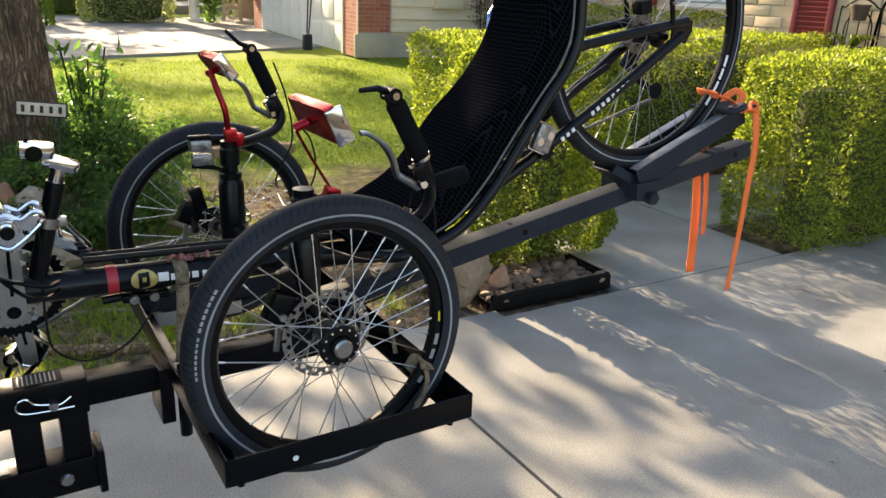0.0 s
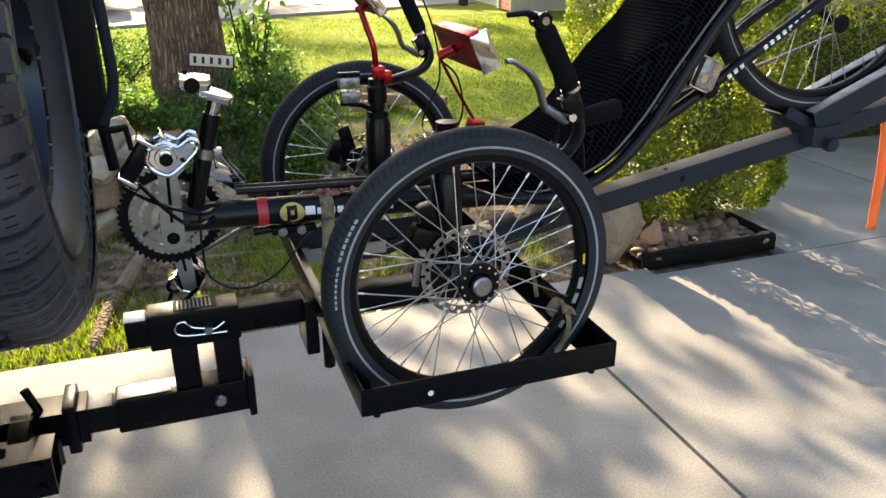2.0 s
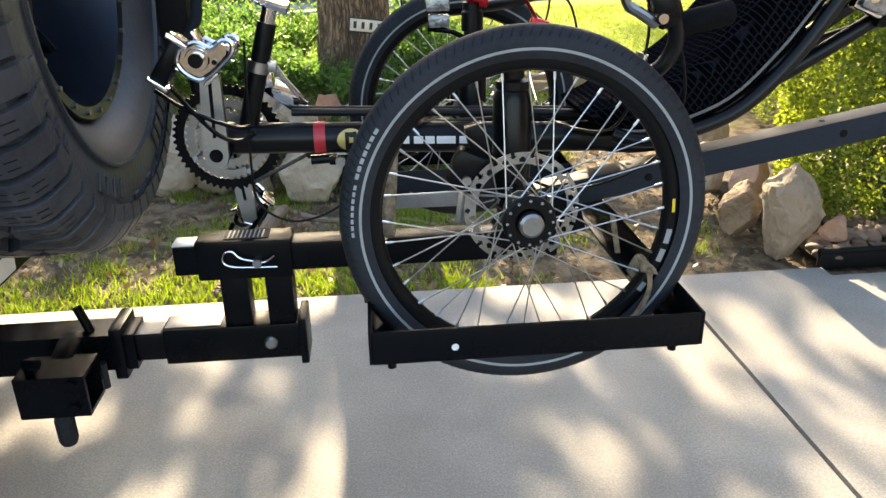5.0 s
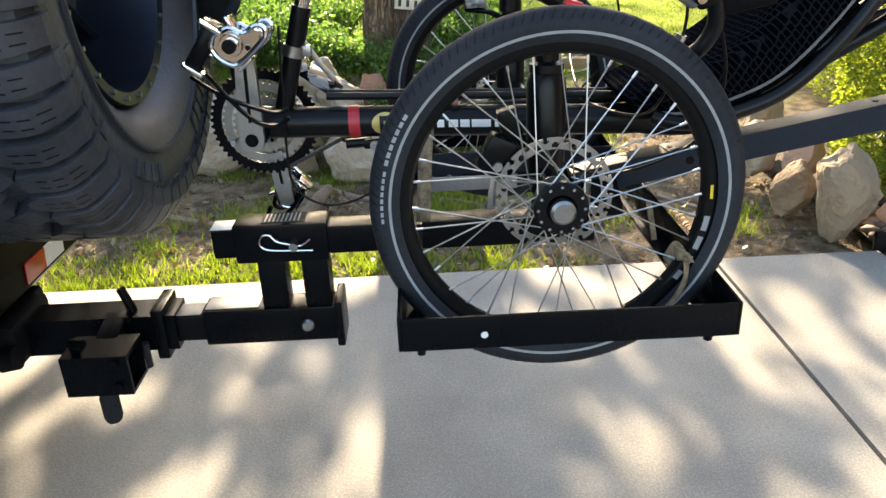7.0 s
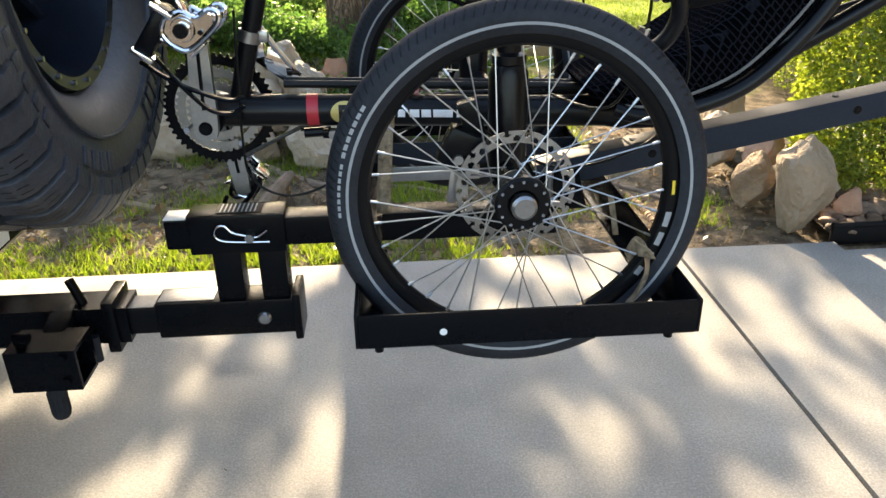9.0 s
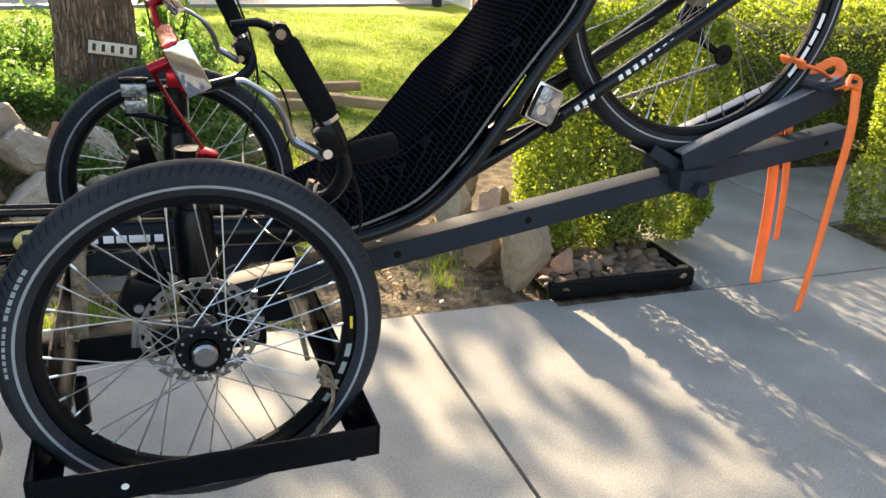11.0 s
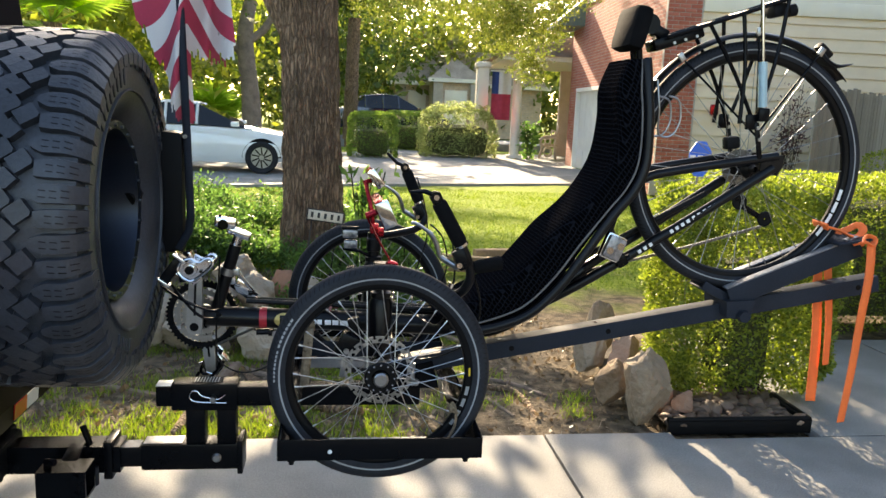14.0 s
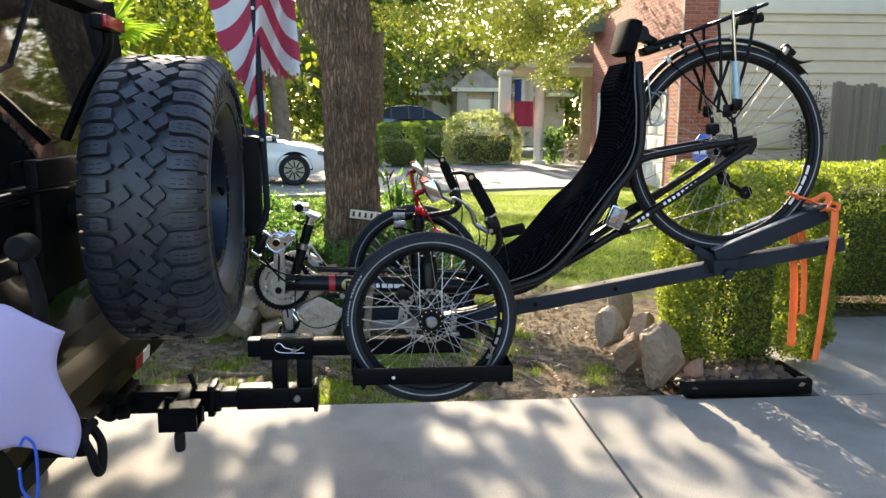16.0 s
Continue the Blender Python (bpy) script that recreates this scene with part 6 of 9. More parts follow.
# rear brake box, cassette, derailleur, chain
part("cable_box", Geo().box((0.95, CY - 0.03, 1.348), (0.038, 0.034, 0.034), 0.008, (0, -8, 0)), CAR_TRIM, trike)
for k in range(7):
    part("sprocket", Geo().lathe([(0.02, 0.030 + k * 0.004), (0.05 - k * 0.005, 0.030 + k * 0.004), (0.05 - k * 0.005, 0.032 + k * 0.004), (0.02, 0.032 + k * 0.004)], HUB_R, "y", 36), CHAIN, trike)
rd = part("rear_derailleur", Geo().box((1.035, 0.43, 1.215), (0.045, 0.02, 0.06), 0.008, (0, 30, 0)).tube([(1.03, 0.42, 1.19), (1.06, 0.425, 1.165), (1.125, 0.425, 1.13)], [0.011, 0.009, 0.008], 10), BLACK_STEEL, trike, "black rear derailleur")
for x, z in ((1.045, 1.178), (1.128, 1.130)):
    part("jockey_wheel", Geo().lathe([(0.004, 0.06), (0.021, 0.06), (0.023, 0.064), (0.021, 0.068), (0.004, 0.068)], (x, CY, z), "y", 22), CAR_TRIM, rd)
CH = smooth_path([(1.12, 0.417, 1.108), (0.9, 0.412, 1.045), (0.70, 0.408, 0.995)], 30)
gch = Geo()
for i in range(len(CH) - 1):
    a, b = CH[i], CH[i + 1]
    gch.box((a + b) / 2, ((b - a).length * 0.72, 0.007, 0.0075), 0.0, (0, math.degrees(-math.atan2(b.z - a.z, b.x - a.x)), 0))
part("chain", gch, CHAIN, trike, "oiled chain run", smooth=0)
part("chain_tube", Geo().tube(smooth_path([(0.72, 0.408, 1.0), (0.5, 0.40, 0.935), (0.3, 0.395, 0.858), (-0.1, 0.39, 0.845), (-0.32, 0.395, 0.80)], 6), 0.0085, 12), CABLE, trike)
part("chain_tube", Geo().tube(smooth_path([(0.93, 0.40, 1.20), (0.70, 0.395, 1.075), (0.5, 0.39, 0.965), (0.34, 0.385, 0.87)], 6), 0.0085, 12), CABLE, trike)
part("chain", Geo().tube([(-0.32, 0.395, 0.80), (-0.42, 0.396, 0.752)], 0.004, 6), CHAIN, trike)
rb_ = part("side_reflector", Geo().box((0.617, 0.252, 1.065), (0.050, 0.03, 0.062), 0.008, (0, 22, 0)), CLEAR, trike, "clear plastic reflector block on the stay")
part("rim", Geo().box((0.617, 0.262, 1.065), (0.056, 0.022, 0.070), 0.006, (0, 22, 0)), CHROME, rb_)
for q in (-0.014, 0.014):
    part("lens", Geo().tube([(0.617 + q, 0.2355, 1.065 + q * 0.4), (0.617 + q, 0.239, 1.065 + q * 0.4)], 0.0095, 14), CHROME, rb_)
part("clamp", Geo().box((0.648, 0.278, 1.028), (0.03, 0.03, 0.036), 0.006, (0, -30, 0)).tube([(0.65, 0.28, 1.02), (0.675, 0.285, 1.035)], 0.009, 10), BLACK_STEEL, rb_)

# camouflage straps and the red tie on the boom
st = thing("tie_strap", "brown camouflage strap tied round the boom", "strap", (-0.17, CY, 0.8))
part("loop", Geo().lathe([(0.0285, -0.182), (0.0300, -0.18), (0.0300, -0.158), (0.0285, -0.156)], (0, CY, 0.836), "x", 24), CAMO, st)
part("tail", Geo().grid(lambda u, v: (-0.182 + 0.024 * u - 0.012 * v, CY - 0.030 - 0.004 * math.sin(v * 6), 0.82 - 0.16 * v), 3, 14), CAMO, st).modifiers.new("t", "SOLIDIFY").thickness = 0.002
gk = Geo()
for k in range(7):
    a = k * 0.9
    gk.tube(smooth_path([(-0.19 + 0.012 * k, CY - 0.01 + 0.012 * math.sin(a * 2), 0.867), (-0.18 + 0.011 * k, CY - 0.012 * math.cos(a), 0.876 + 0.003 * (k % 2)), (-0.17 + 0.012 * k, CY - 0.02 * math.sin(a), 0.866)], 4), 0.0042, 8)
part("knot", gk, RED_TIE, st, "faded red knotted tie")

# ---- hitch rack ----
rack = thing("hitch_rack", "black steel hitch rack holding the tricycle's wheels", "bike rack", (-0.2, CY, 0.43))


def bar(x0, x1, y0, y1, z0, z1, bevel=0.005):
    return Geo().box(((x0 + x1) / 2, (y0 + y1) / 2, (z0 + z1) / 2), (x1 - x0, y1 - y0, z1 - z0), bevel)


def square_tube(x0, x1, yc, zc, s, wall=0.005):
    """A hollow square tube along x, its right-hand end open."""
    h, k = s / 2, s / 2 - wall
    g = Geo()
    o = [(-h, -h), (h, -h), (h, h), (-h, h)]
    i_ = [(-k, -k), (k, -k), (k, k), (-k, k)]
    vs = [(x, yc + a, zc + b) for x, ring in ((x0, o), (x1, o), (x1, i_), (x0 + 0.01, i_)) for a, b in ring]
    fs = [(0, 3, 2, 1), (12, 13, 14, 15)]
    for q in range(3):
        for e in range(4):
            fs.append((q * 4 + e, q * 4 + (e + 1) % 4, (q + 1) * 4 + (e + 1) % 4, (q + 1) * 4 + e))
    return g.add(vs, fs)


part("shank", bar(-0.98, -0.59, CY - 0.0255, CY + 0.0255, 0.436, 0.490), BLACK_STEEL, rack)
part("lower_sleeve", bar(-0.605, -0.345, CY - 0.0325, CY + 0.0325, 0.428, 0.500, 0.006), BLACK_STEEL, rack)
part("end_collar", bar(-0.356, -0.341, CY - 0.042, CY + 0.042, 0.418, 0.512, 0.004), BLACK_STEEL, rack)
part("sleeve_bolt", Geo().lathe([(0.0, -0.040), (0.009, -0.040), (0.0125, -0.036), (0.0125, -0.031)], (-0.41, CY, 0.463), "y", 18), ALLOY, rack, "domed silver bolt head")
for x0, x1 in ((-0.49, -0.44), (-0.41, -0.36)):
    part("upright", bar(x0, x1, CY - 0.0255, CY + 0.0255, 0.495, 0.60), BLACK_STEEL, rack)
part("upper_sleeve", bar(-0.525, -0.355, CY - 0.0325, CY + 0.0325, 0.594, 0.668, 0.006), BLACK_STEEL, rack)
part("upper_bar", bar(-0.565, 0.13, CY - 0.0265, CY + 0.0265, 0.604, 0.658), BLACK_STEEL, rack)
# bare worn metal, its sunlit brightness painted with near-white
part("bar_plug", bar(-0.5655, -0.527, CY - 0.022, CY + 0.022, 0.6585, 0.661, 0.001), TAPE_WHITE, rack, "worn patch on the bar, whitened for sunlight")
part("warning_label", bar(-0.475, -0.395, CY - 0.022, CY + 0.022, 0.6685, 0.6695, 0), CAR_TRIM, rack, "dark rectangular label with rows of pale bars")
for k in range(9):
    part("label_bar", bar(-0.468 + k * 0.0075, -0.4655 + k * 0.0075, CY - 0.019, CY + 0.019, 0.6697, 0.6702, 0), REFLEX, rack, smooth=0)
# hairpin clip
part("hairpin_clip", Geo().tube(smooth_path([(-0.385, CY - 0.042, 0.642), (-0.405, CY - 0.042, 0.630), (-0.425, CY - 0.042, 0.634), (-0.445, CY - 0.042, 0.640), (-0.458, CY - 0.042, 0.653), (-0.472, CY - 0.042, 0.650), (-0.476, CY - 0.042, 0.636), (-0.466, CY - 0.042, 0.626), (-0.44, CY - 0.042, 0.622), (-0.382, CY - 0.042, 0.620)], 6), 0.0021, 8), CHROME, rack, "bent silver hairpin clip")
part("hitch_pin", Geo().tube([(-0.416, CY - 0.05, 0.630), (-0.416, CY + 0.05, 0.630)], 0.0078, 14), ALLOY, rack)
# cross rails and wheel trays
for x, s in ((-0.2165, 1), (0.2205, -1)):
    part("cross_rail", Geo().box((x, CY, 0.676), (0.005, 0.915, 0.048), 0.0015).box((x + s * 0.016, CY, 0.655), (0.032, 0.915, 0.005), 0.0015), BLACK_STEEL, rack, "black angle-iron cross rail")
for y in (-0.1035, 0.605, 0.8075):
    part("tray_rail", Geo().box((0.002, y, 0.6755), (0.432, 0.005, 0.047), 0.0015), BLACK_STEEL if y != 0.605 else GREY_STEEL, rack, "flat black tray rail")
for x in (-0.19, 0.19):
    for y in (-0.085, 0.79):
        part("rail_bolt", Geo().tube([(x, y, 0.652), (x, y, 0.636)], 0.006, 10).tube([(x, y, 0.649), (x, y, 0.643)], 0.009, 6), BLACK_STEEL, rack)
# no opening: a white disc paints the brightness of the bolt hole
part("tray_hole", Geo().tube([(-0.108, -0.1065, 0.672), (-0.108, -0.1062, 0.672)], 0.0048, 14), TAPE_WHITE, rack, "small white disc painting light in a bolt hole")
part("corner_gusset", Geo().add([(-0.2138, -0.098, 0.70), (-0.2138, -0.03, 0.70), (-0.2138, -0.098, 0.668), (-0.19, -0.1, 0.668)], [(0, 1, 2), (0, 2, 3)]), ALLOY, rack, "bare metal corner gusset", smooth=0)
part("far_plate", bar(-0.20, 0.02, 0.594, 0.598, 0.618, 0.65, 0.002), ALLOY, rack, "bare aluminium plate with holes")
part("drop_bracket", bar(-0.232, -0.205, CY - 0.05, CY + 0.05, 0.54, 0.66, 0.004), BLACK_STEEL, rack)
part("drop_pin", Geo().tube([(-0.19, CY - 0.06, 0.60), (-0.19, CY - 0.06, 0.515)], 0.012, 12), BLACK_STEEL, rack)

# long beam up to the rear wheel's cradle
BA, BB = Vector((0.02, CY, 0.700)), Vector((1.452, CY, 0.962))
bl = (BB - BA).length
bang = math.degrees(-math.atan2(BB.z - BA.z, BB.x - BA.x))
mid = (BA + BB) / 2
beam = part("beam", Geo().box(mid, (bl, 0.051, 0.048), 0.004, (0, bang, 0)), GREY_STEEL, rack, "long dark grey square beam, sunlit on top")
for t_ in (0.19, 0.25, 0.44, 0.70, 0.955):
    p = BA.lerp(BB, t_)
    part("beam_hole", Geo().tube([(p.x, CY - 0.0262, p.z), (p.x, CY - 0.0258, p.z)], 0.0075, 14).tube([(p.x, CY - 0.027, p.z), (p.x, CY - 0.0255, p.z)], 0.0045, 10), BLACK_STEEL, beam)
    part("beam_hole", Geo().tube([(p.x - 0.03, CY, p.z + 0.0195), (p.x - 0.03, CY, p.z + 0.0200)], 0.006, 12), BLACK_STEEL, beam)
part("beam_foot", Geo().prism([(-0.05, -0.045), (0.12, -0.045), (0.10, 0.030), (0.0, 0.008)], 0.064, pose(0.06, CY, 0.70)), BLACK_STEEL, rack)
part("brace_bolt", Geo().tube([(0.105, CY - 0.06, 0.675), (0.105, CY - 0.06, 0.735)], 0.006, 10).box((0.105, CY - 0.06, 0.682), (0.03, 0.026, 0.012), 0.003), ALLOY, rack)
# cradle: a channel raised to the rear, and a short one to the front


def channel(x0, z0, x1, z1, w, h, name, label):
    L = math.hypot(x1 - x0, z1 - z0)
    a = math.degrees(-math.atan2(z1 - z0, x1 - x0))
    m = pose((x0 + x1) / 2, CY, (z0 + z1) / 2, 0, a, 0)
    g = Geo()
    for c, s in (((0, 0, 0), (L, w, 0.005)), ((0, -w / 2 - 0.0025, h / 2), (L, 0.005, h + 0.005)), ((0, w / 2 + 0.0025, h / 2), (L, 0.005, h + 0.005))):
        q = Geo().box(c, s, 0.0015)
        g.add([m @ Vector(v) for v in q.v], q.f)
    ch = part(name, g, GREY_STEEL, rack, label)
    for e in (-1, 1) if h > 0.03 else ():
        q = Geo().box((0, e * (w / 2 - 0.008), h + 0.0045), (L, 0.027, 0.004), 0.0012)
        q.v = [tuple(m @ Vector(v)) for v in q.v]
        part("flange", q, PALE_STEEL, ch, "pale top flange")
    return ch


cr = channel(0.99, 0.898, 1.366, 1.052, 0.105, 0.05, "wheel_cradle", "dark grey channel cradle, bright inside")
part("cradle_top", Geo().box((1.322, CY - 0.008, 1.090), (0.10, 0.145, 0.006), 0.0015, (0, -10, 0)), GREY_STEEL, cr)
channel(0.905, 0.945, 0.985, 0.905, 0.07, 0.02, "front_chock", "short grey chock plate")
part("pivot_bracket", Geo().prism([(-0.035, -0.02), (0.03, -0.03), (0.045, 0.03), (-0.04, 0.025)], 0.135, pose(1.008, CY, 0.889)), GREY_STEEL, rack)
part("pivot_bolt", Geo().tube([(1.016, 0.285, 0.875), (1.016, CY + 0.085, 0.875)], 0.009, 14).tube([(1.016, 0.264, 0.875), (1.016, 0.285, 0.875)], 0.017, 6), GREY_STEEL, rack, "large hexagon pivot bolt")

# ---- receiver parts below the bumper ----
recv = thing("tow_receiver", "black receiver tube with locking pin and drop block", "tow hitch", (-0.85, CY, 0.45))
part("receiver_tube", square_tube(-1.05, -0.655, CY, 0.463, 0.072, 0.008), BLACK_STEEL, recv)
part("collar", bar(-0.695, -0.672, CY - 0.047, CY + 0.047, 0.412, 0.515, 0.005), BLACK_STEEL, recv)
part("lock_pin", Geo().tube([(-0.735, CY - 0.01, 0.49), (-0.755, CY - 0.005, 0.545)], 0.0085, 12).tube([(-0.735, CY - 0.05, 0.463), (-0.735, CY + 0.06, 0.463)], 0.008, 12), BLACK_STEEL, recv)
blk = part("drop_block", square_tube(-0.822, -0.706, 0.236, 0.448, 0.078, 0.007), BLACK_STEEL, recv, "open square bracket on the near side")
part("arm", Geo().box((-0.765, 0.292, 0.476), (0.042, 0.10, 0.034), 0.005, (12, 0, 0)), BLACK_STEEL, blk)
part("side_pin", Geo().tube([(-0.80, 0.222, 0.487), (-0.795, 0.205, 0.512), (-0.775, 0.20, 0.512)], 0.0095, 12), BLACK_STEEL, blk)
for z in (0.428, 0.474):
    part("block_bolt", Geo().tube([(-0.728, 0.1965, z), (-0.728, 0.190, z)], 0.0085, 6), BLACK_STEEL, blk)
part("stop_roller", Geo().tube([(-0.712, 0.295, 0.455), (-0.712, 0.295, 0.405)], 0.009, 14), RUBBER, blk)
kn = part("knob", Geo().lathe([(0.0, 0.336), (0.0125, 0.336), (0.0148, 0.340), (0.0155, 0.394), (0.013, 0.399), (0.006, 0.400), (0.006, 0.440), (0.0, 0.440)], (-0.766, 0.226, 0), "z", 20), RUBBER, recv, "black ribbed knob")
for k in range(14):
    a = 2 * math.pi * k / 14
    part("groove", Geo().tube([(-0.766 + 0.0152 * math.cos(a), 0.226 + 0.0152 * math.sin(a), 0.344), (-0.766 + 0.0155 * math.cos(a), 0.226 + 0.0155 * math.sin(a), 0.390)], 0.0014, 5), RUBBER, kn)
part("stem", Geo().tube([(-0.766, 0.226, 0.40), (-0.766, 0.226, 0.415)], 0.0075, 12), ALLOY, kn)
# thin pale plates stand in for sky reflected on the tube tops
for x0, x1, z in ((-0.600, -0.50, 0.5005), (-0.655, -0.610, 0.4905)):
    part("sky_sheen", bar(x0, x1, CY - 0.024, CY + 0.024, z, z + 0.0012, 0.0004), PALE_STEEL, rack, "pale plate painting the sky's reflection on top of the tube")

# ---- straps ----


def ribbon(parent, pts, width, twist=0.0, name="tail"):
    path = smooth_path(pts, 8)
    n = len(path) - 1

    def at(u, v):
        p = path[min(int(round(v * n)), n)]
        a = twist * v
        w = (u - 0.5) * width
        return (p.x + w * math.cos(a), p.y + w * math.sin(a), p.z)
    ob = part(name, Geo().grid(at, 3, n), ORANGE, parent)
    ob.modifiers.new("t", "SOLIDIFY").thickness = 0.0018
    return ob


s1 = thing("ratchet_strap", "bright orange webbing strap knotted over the cradle, ends hanging", "strap", (1.35, 0.28, 1.08))
ribbon(s1, [(1.362, 0.262, 1.085), (1.350, 0.238, 1.0), (1.337, 0.230, 0.88), (1.328, 0.226, 0.73), (1.315, 0.224, 0.583)], 0.027, 0.25)
part("knot", Geo().tube(smooth_path([(1.325, 0.285, 1.082), (1.345, 0.266, 1.092), (1.368, 0.268, 1.084), (1.385, 0.285, 1.098), (1.355, 0.28, 1.106), (1.335, 0.262, 1.086)], 5), 0.009, 8, flat=0.5), ORANGE, s1)
s2 = thing("ratchet_strap", "bright orange webbing strap round the rear wheel, ends hanging", "strap", (1.31, 0.42, 1.05))
ribbon(s2, [(1.302, 0.405, 1.04), (1.302, 0.39, 0.95), (1.308, 0.372, 0.79), (1.306, 0.357, 0.595)], 0.028, -0.2)
ribbon(s2, [(1.330, 0.405, 1.04), (1.336, 0.39, 0.95), (1.341, 0.372, 0.84), (1.338, 0.356, 0.708)], 0.026, 0.35)
part("wrap", Geo().tube(smooth_path([(1.262, CY - 0.035, 1.125), (1.29, CY - 0.045, 1.118), (1.33, CY - 0.04, 1.102), (1.362, CY - 0.03, 1.10), (1.382, CY - 0.02, 1.118), (1.375, CY, 1.128), (1.34, CY + 0.02, 1.105), (1.29, CY + 0.04, 1.12), (1.262, CY + 0.03, 1.128), (1.262, CY - 0.035, 1.125)], 5), 0.011, 8, flat=0.35), ORANGE, s2, "orange webbing wrapped over the tyre")
s3 = thing("tie_strap", "brown camouflage strap lashing the front wheel to its tray", "strap", (0.17, -0.05, 0.7))
part("wrap", Geo().tube(smooth_path([(0.150, -0.030, 0.655), (0.160, -0.033, 0.672), (0.172, -0.031, 0.700), (0.176, -0.012, 0.722), (0.174, 0.018, 0.722), (0.168, 0.033, 0.695)], 5), 0.012, 8, flat=0.25), CAMO, s3)
part("tail", Geo().grid(lambda u, v: (0.158 + 0.02 * u - 0.008 * v, -0.032 - 0.012 * u, 0.73 + 0.025 * v - 0.012 * u * v), 3, 6), CAMO, s3).modifiers.new("t", "SOLIDIFY").thickness = 0.002
part("tail", Geo().grid(lambda u, v: (0.158 - 0.008 * u - 0.012 * v, 0.06, 0.72 + 0.06 * v), 3, 6), CAMO, s3).modifiers.new("t", "SOLIDIFY").thickness = 0.002

# ---- off-road car with the spare wheel on its tailgate ----
jeep = thing("offroad_car", "black off-road car parked on the drive, spare wheel on its tailgate", "car", (-3.2, CY, 0.0))
JX = -1.12                    # tailgate
J0, J1 = CY - 0.80, CY + 0.80


def tyre_off(R, W, c, axis_x=True):
    """Section of a big off-road tyre, rows of (radius, along)."""
    h = W / 2
    side = [(0.225, 0.62), (0.245, 0.80), (0.29, 0.97), (0.345, 1.0), (R - 0.06, 0.975), (R - 0.034, 0.93), (R - 0.025, 0.80), (R - 0.023, 0.4)]
    return [(r, -h * w) for r, w in side] + [(R - 0.0225, 0.0)] + [(r, h * w) for r, w in reversed(side)]


def tread_block(g, c, R, W, outline, depth=0.014, taper=0.86):
    """A raised lug: outline in (angle in degrees, share of half width from -1 to 1), wrapped on the tyre."""
    n = len(outline)
    ma = sum(a for a, _ in outline) / n
    mw = sum(w for _, w in outline) / n

    def at(a, w, r):
        drop = 0.006 * w * w if abs(w) < 0.78 else 0.0037 + 0.042 * ((abs(w) - 0.78) / 0.26) ** 1.7
        rr = r - drop
        return (c[0] + w * W / 2, c[1] + rr * math.cos(radians(a)), c[2] + rr * math.sin(radians(a)))
    low = [at(a, w, R - 0.027) for a, w in outline]
    top = [at(ma + (a - ma) * taper, mw + (w - mw) * taper, R - 0.027 + depth) for a, w in outline]
    fs = [tuple(range(n, 2 * n))] + [(i, (i + 1) % n, (i + 1) % n + n, i + n) for i in range(n)]
    g.add(low + top, fs)
    # sipes: thin dark slits are left to the relief


def shoulder_lug(g, slits, c, R, W, a0, a1, pointed, side, inn, depth=0.024):
    """A broad bar from the middle of the tread over the shoulder, its edges bevelled, with two rows of fine slits."""
    def at(a, w, r):
        drop = 0.006 * w * w if w < 0.74 else 0.0034 + 0.046 * ((w - 0.74) / 0.32) ** 1.8
        return (c[0] + side * w * W / 2, c[1] + (r - drop) * math.cos(radians(a)), c[2] + (r - drop) * math.sin(radians(a)))
    rows = []
    n = 8
    for i in range(n + 1):
        w = inn + (1.06 - inn) * i / n
        k = min(1.0, (w - inn) / 0.16)
        lo = a0 + (a1 - a0) * (0.30 if pointed else 0.10) * (1 - k)
        hi = a1 - (a1 - a0) * (0.34 if pointed else 0.08) * (1 - k)
        b = (hi - lo) * 0.045
        foot, top = R - 0.030, R - 0.027 + depth
        wt = w + (0.02 if i == 0 else 0.0)
        rows.append([at(lo, w, foot), at(lo + 0.4 * b, wt, top - 0.0035), at(lo + b, wt, top), at((lo + hi) / 2, wt, top + 0.0008), at(hi - b, wt, top), at(hi - 0.4 * b, wt, top - 0.0035), at(hi, w, foot)])
    vs = [p for row in rows for p in row]
    fs = []
    for i in range(n):
        for j in range(6):
            q = (i * 7 + j, i * 7 + j + 1, (i + 1) * 7 + j + 1, (i + 1) * 7 + j)
            fs.append(q if side < 0 else q[::-1])
    cap0, cap1 = tuple(range(7)), tuple(range(n * 7, n * 7 + 7))
    fs += [cap0[::-1], cap1] if side < 0 else [cap0, cap1[::-1]]
    g.add(vs, fs)
    for f in (0.34, 0.66):
        for j in range(3):
            w0 = inn + 0.16 + j * 0.13
            a = a0 + (a1 - a0) * (f + 0.03 * (j % 2))
            t = R - 0.027 + depth + 0.0012
            q = [at(a - 0.14, w0, t), at(a + 0.14, w0, t), at(a + 0.32, w0 + 0.085, t), at(a + 0.04, w0 + 0.085, t)]
            slits.add(q, [(0, 1, 2, 3)])


SPARE_C, SPR, SPW = Vector((-0.768, CY, 1.117)), 0.441, 0.315
spare = part("spare_wheel", Geo().lathe([(0.0, 0.02), (0.055, 0.02), (0.06, 0.0), (0.10, -0.01), (0.16, -0.03), (0.175, -0.02), (0.19, 0.05), (0.205, 0.115), (0.225, 0.118), (0.228, 0.105), (0.222, 0.04), (0.20, -0.06), (0.21, -0.105), (0.0, -0.105)], SPARE_C, "x", 64), WHEEL_BLUE, jeep, "dark blue-black steel wheel")
part("tyre", Geo().lathe(tyre_off(SPR, SPW, SPARE_C), SPARE_C, "x", 96), RUBBER_OFF, spare, "chunky off-road tyre")
tg, sg = Geo(), Geo()
PITCH = 54
DEG = 360.0 / (2 * math.pi * SPR)          # degrees to a metre of tread


PAIR = 360.0 / (PITCH // 2)


